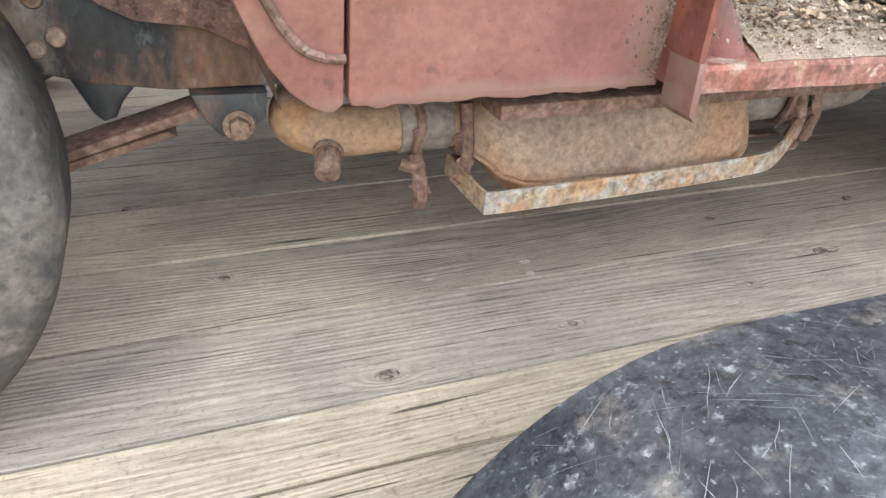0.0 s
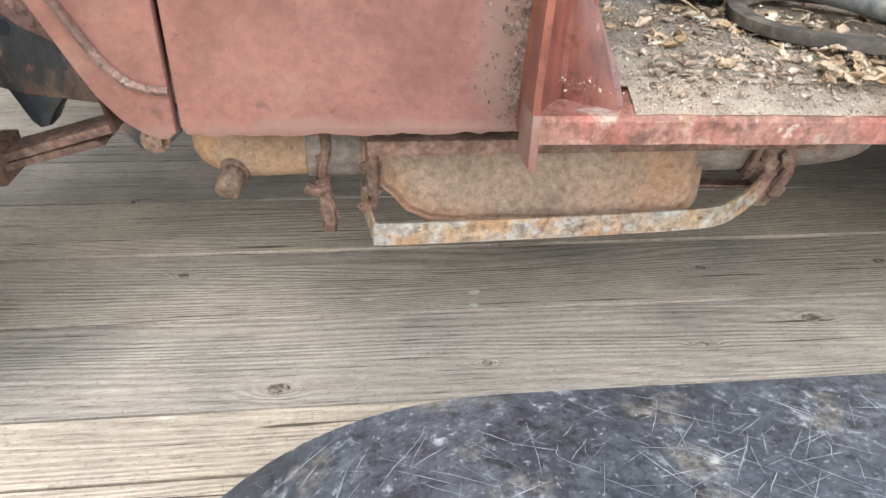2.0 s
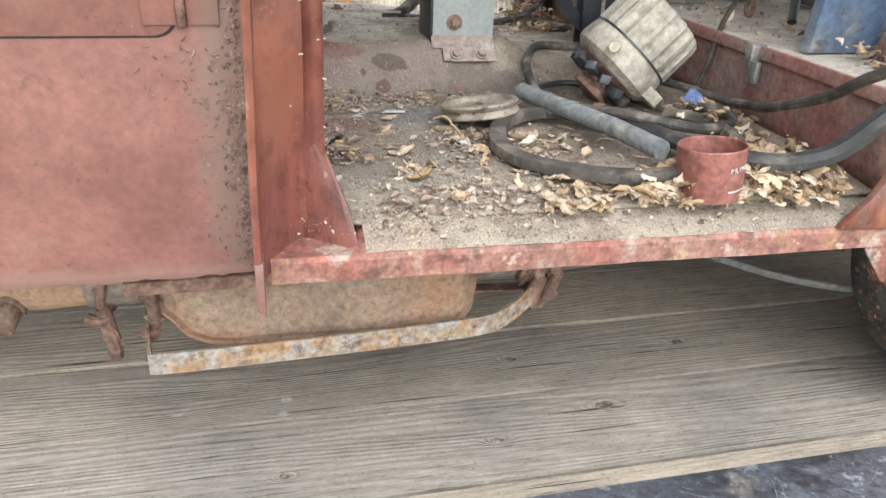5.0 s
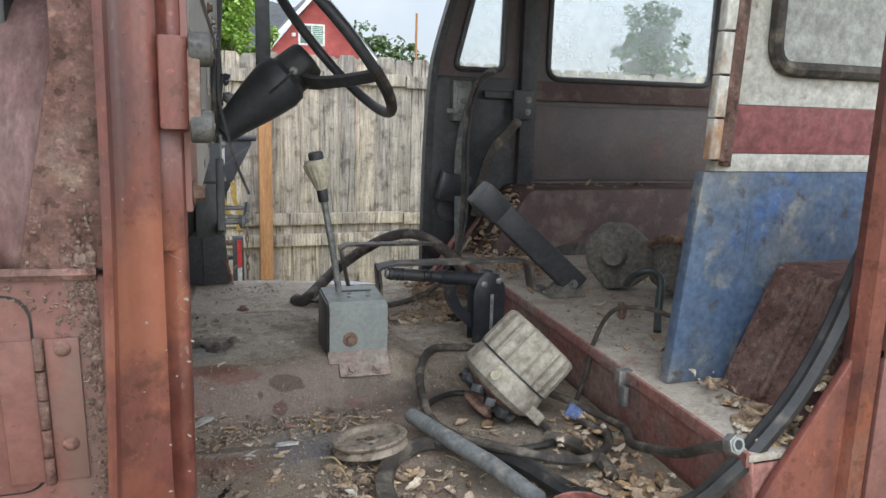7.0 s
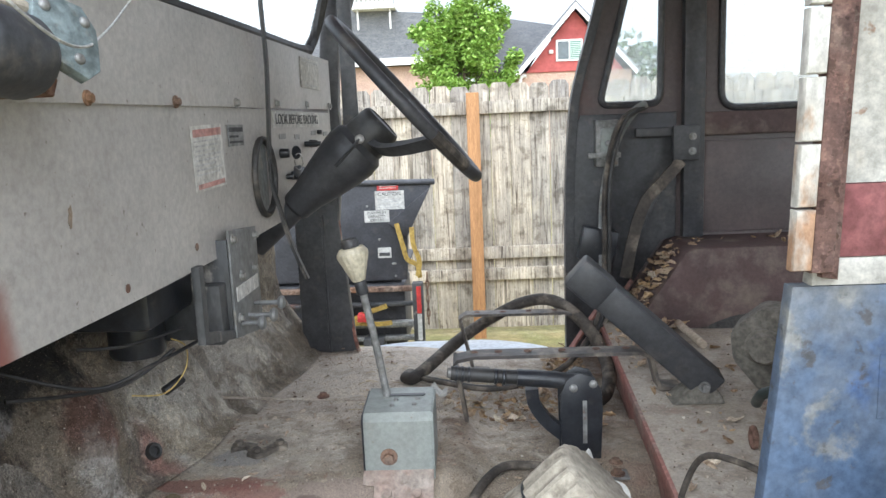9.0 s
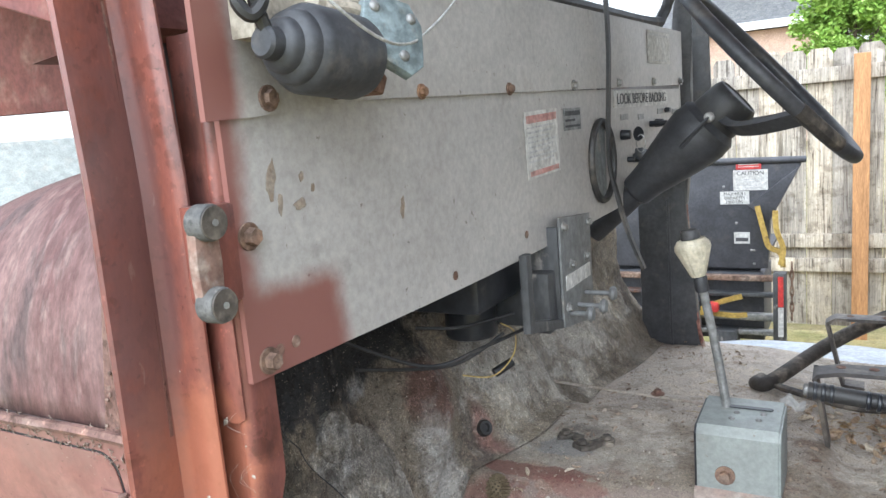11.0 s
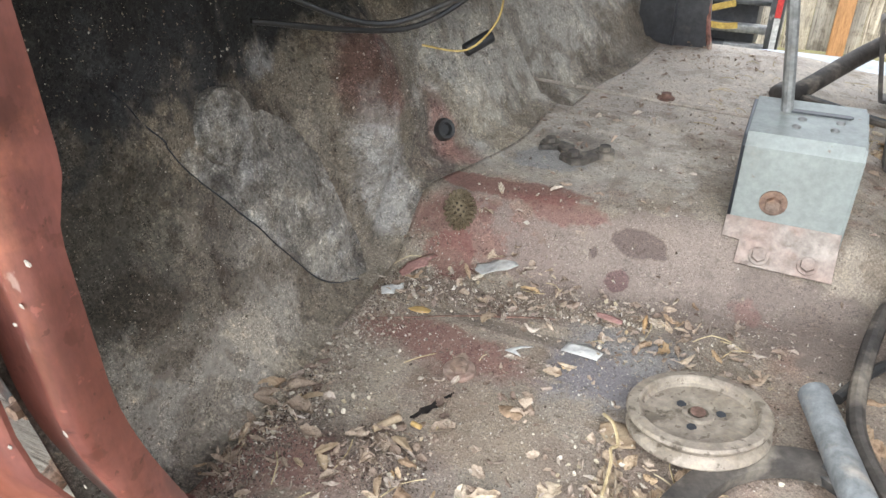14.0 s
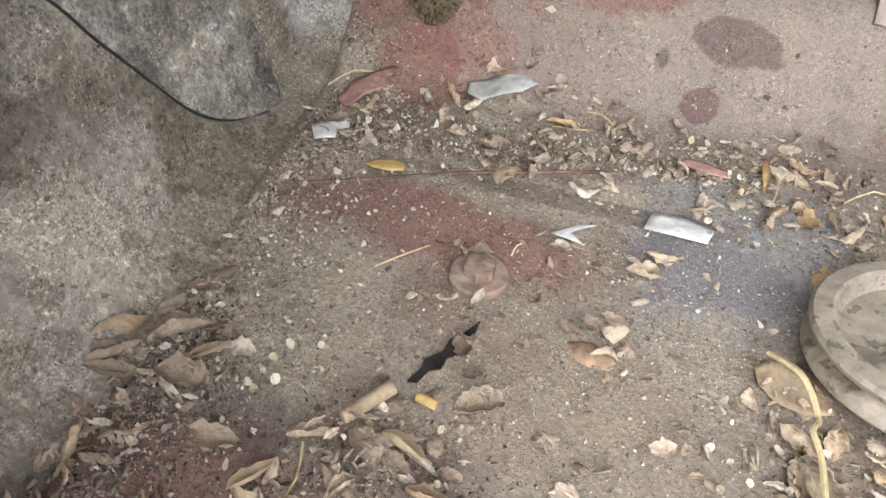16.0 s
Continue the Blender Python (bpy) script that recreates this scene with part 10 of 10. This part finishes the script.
wn2 = part("window", box((0.0, HY - 0.06, 1.9), (0.75, HY - 0.01, 3.1), 0), WHITEPAINT, house2, "shuttered window")
for k in range(11):
    part("slat", box((0.06, HY - 0.09, 1.97 + 0.1 * k), (0.69, HY - 0.06, 2.04 + 0.1 * k), 0), SHINGLE, wn2, smooth=0)
cooler = part("roof_cooler", box((-2.85, HY - 0.9, 5.35), (-1.5, HY + 0.2, 6.5), 0.02), WHITEPAINT, house2, "white rooftop evaporative cooler")
for k in range(8):
    part("cooler_slat", box((-2.78 + 0.16 * k, HY - 0.95, 5.55), (-2.70 + 0.16 * k, HY - 0.9, 6.4), 0), GALV, cooler, smooth=0)
for x in (-2.75, -1.6):
    part("cooler_leg", box((x - 0.03, HY - 0.8, 4.6), (x + 0.03, HY - 0.74, 5.4), 0), WHITEPAINT, cooler)
part("cooler_tray", box((-2.95, HY - 1.0, 5.28), (-1.4, HY + 0.3, 5.38), 0.01), WHITEPAINT, cooler)
part("chimney_pipe", cyl((-0.4, HY - 0.3, 4.7), (-0.4, HY - 0.3, 5.15), 0.12, n=12), PANE, house2)

# trees
def tree(name, at, height, spread, base, mat, label, seed, leaves, size):
    rng = random.Random(seed)
    t = thing(name, label, "tree", at)
    x, y, z = at
    bark = surface("bark_%s_%d" % (name, seed), (0.16, 0.12, 0.09), (0.11, 0.085, 0.065), 12, rough=0.95, bump=0.8, stretch=(2, 2, 0.4))
    bm = sweep([(x, y, z), (x + 0.02, y, z + base * 0.6), (x - 0.03, y, z + base), (x + 0.02, y, z + height * 0.8)], ring_section(spread * 0.05, 9))
    for v in bm.verts:
        q = 1 - 0.75 * (v.co.z - z) / height
        v.co.x, v.co.y = x + (v.co.x - x) * q, y + (v.co.y - y) * q
    limbs = []
    for k in range(14):
        a = k * 2.4 + rng.uniform(-0.3, 0.3)
        z0 = z + base * 0.7 + (height * 0.55) * k / 14
        r = spread * (0.55 + 0.4 * rng.random()) * (1 - 0.55 * k / 14)
        e = Vector((x + r * math.cos(a), y + r * math.sin(a), z0 + spread * (0.35 + 0.4 * rng.random())))
        s = Vector((x, y, z0))
        mid = (s + e) / 2 + Vector((0, 0, -0.06 * spread))
        sweep([s, mid, e], ring_section(spread * 0.014, 5), bm=bm)
        limbs += [e, mid.lerp(e, 0.5), mid]
    part("trunk", bm, bark, t, "brown trunk and limbs")
    bm = bmesh.new()
    centres = []
    for e in limbs:
        for k in range(3):
            centres.append((e + Vector((rng.gauss(0, 1), rng.gauss(0, 1), rng.gauss(0, 0.8))) * spread * 0.16, spread * rng.uniform(0.12, 0.24)))
    centres.append((Vector((x, y, z + height)), spread * 0.2))
    for i in range(leaves):
        c, r = rng.choice(centres)
        d = Vector((rng.gauss(0, 1), rng.gauss(0, 1), rng.gauss(0, 0.8)))
        p = c + d.normalized() * r * rng.random() ** 0.4
        l = size * rng.uniform(0.6, 1.3)
        m = Matrix.Translation(p) @ pose(0, 0, 0, rng.uniform(-50, 50), rng.uniform(-50, 50), rng.uniform(0, 360))
        v = [bm.verts.new(m @ Vector(q)) for q in ((-l, 0, 0), (-0.3 * l, 0.45 * l, 0.12 * l), (0.35 * l, 0.38 * l, 0.1 * l), (l, 0, -0.1 * l), (0.35 * l, -0.38 * l, 0.1 * l), (-0.3 * l, -0.45 * l, 0.12 * l))]
        bm.faces.new((v[0], v[1], v[2], v[3])), bm.faces.new((v[0], v[3], v[4], v[5]))
    tagged(part("crown", bm, mat, t, "loose crown of small leaves", smooth=0), kind="stuff")
    return t


LEAFY = islands("bright_green_leaves", [(0, (0.16, 0.29, 0.05)), (0.4, (0.24, 0.40, 0.07)), (0.75, (0.33, 0.5, 0.11)), (1, (0.43, 0.58, 0.19))], 0.55)
DARKLEAF = islands("dull_green_leaves", [(0, (0.06, 0.11, 0.04)), (0.5, (0.1, 0.17, 0.06)), (1, (0.17, 0.25, 0.1))], 0.6)
tree("maple_tree", (1.0, 14.0, -0.42), 3.55, 1.15, 1.9, LEAFY, "young maple tree with bright lime-green leaves behind the fence", 3, 26000, 0.046)
tree("distant_tree", (14.0, 60.0, -0.42), 8.0, 2.1, 3.0, DARKLEAF, "thin distant tree behind the fence", 4, 1500, 0.22)
tree("distant_tree", (17.2, 62.0, -0.42), 7.2, 2.6, 2.5, DARKLEAF, "rounded dark distant tree behind the fence", 5, 2200, 0.22)
tree("distant_tree", (40.0, 60.0, -0.42), 11.0, 4.2, 3.0, DARKLEAF, "broad distant tree seen through the far pane", 6, 2600, 0.34)
tree("distant_tree", (-16.0, 34.0, -0.42), 8.5, 3.0, 3.0, DARKLEAF, "distant tree seen through the windscreen", 7, 2000, 0.25)
pole = part("utility_pole", cyl((18.05, 60, -0.42), (18.05, 60, 8.8), 0.12, 0.09, n=10), FENCE_POST)
tagged(pole, "distant brown wooden utility pole", "pole")
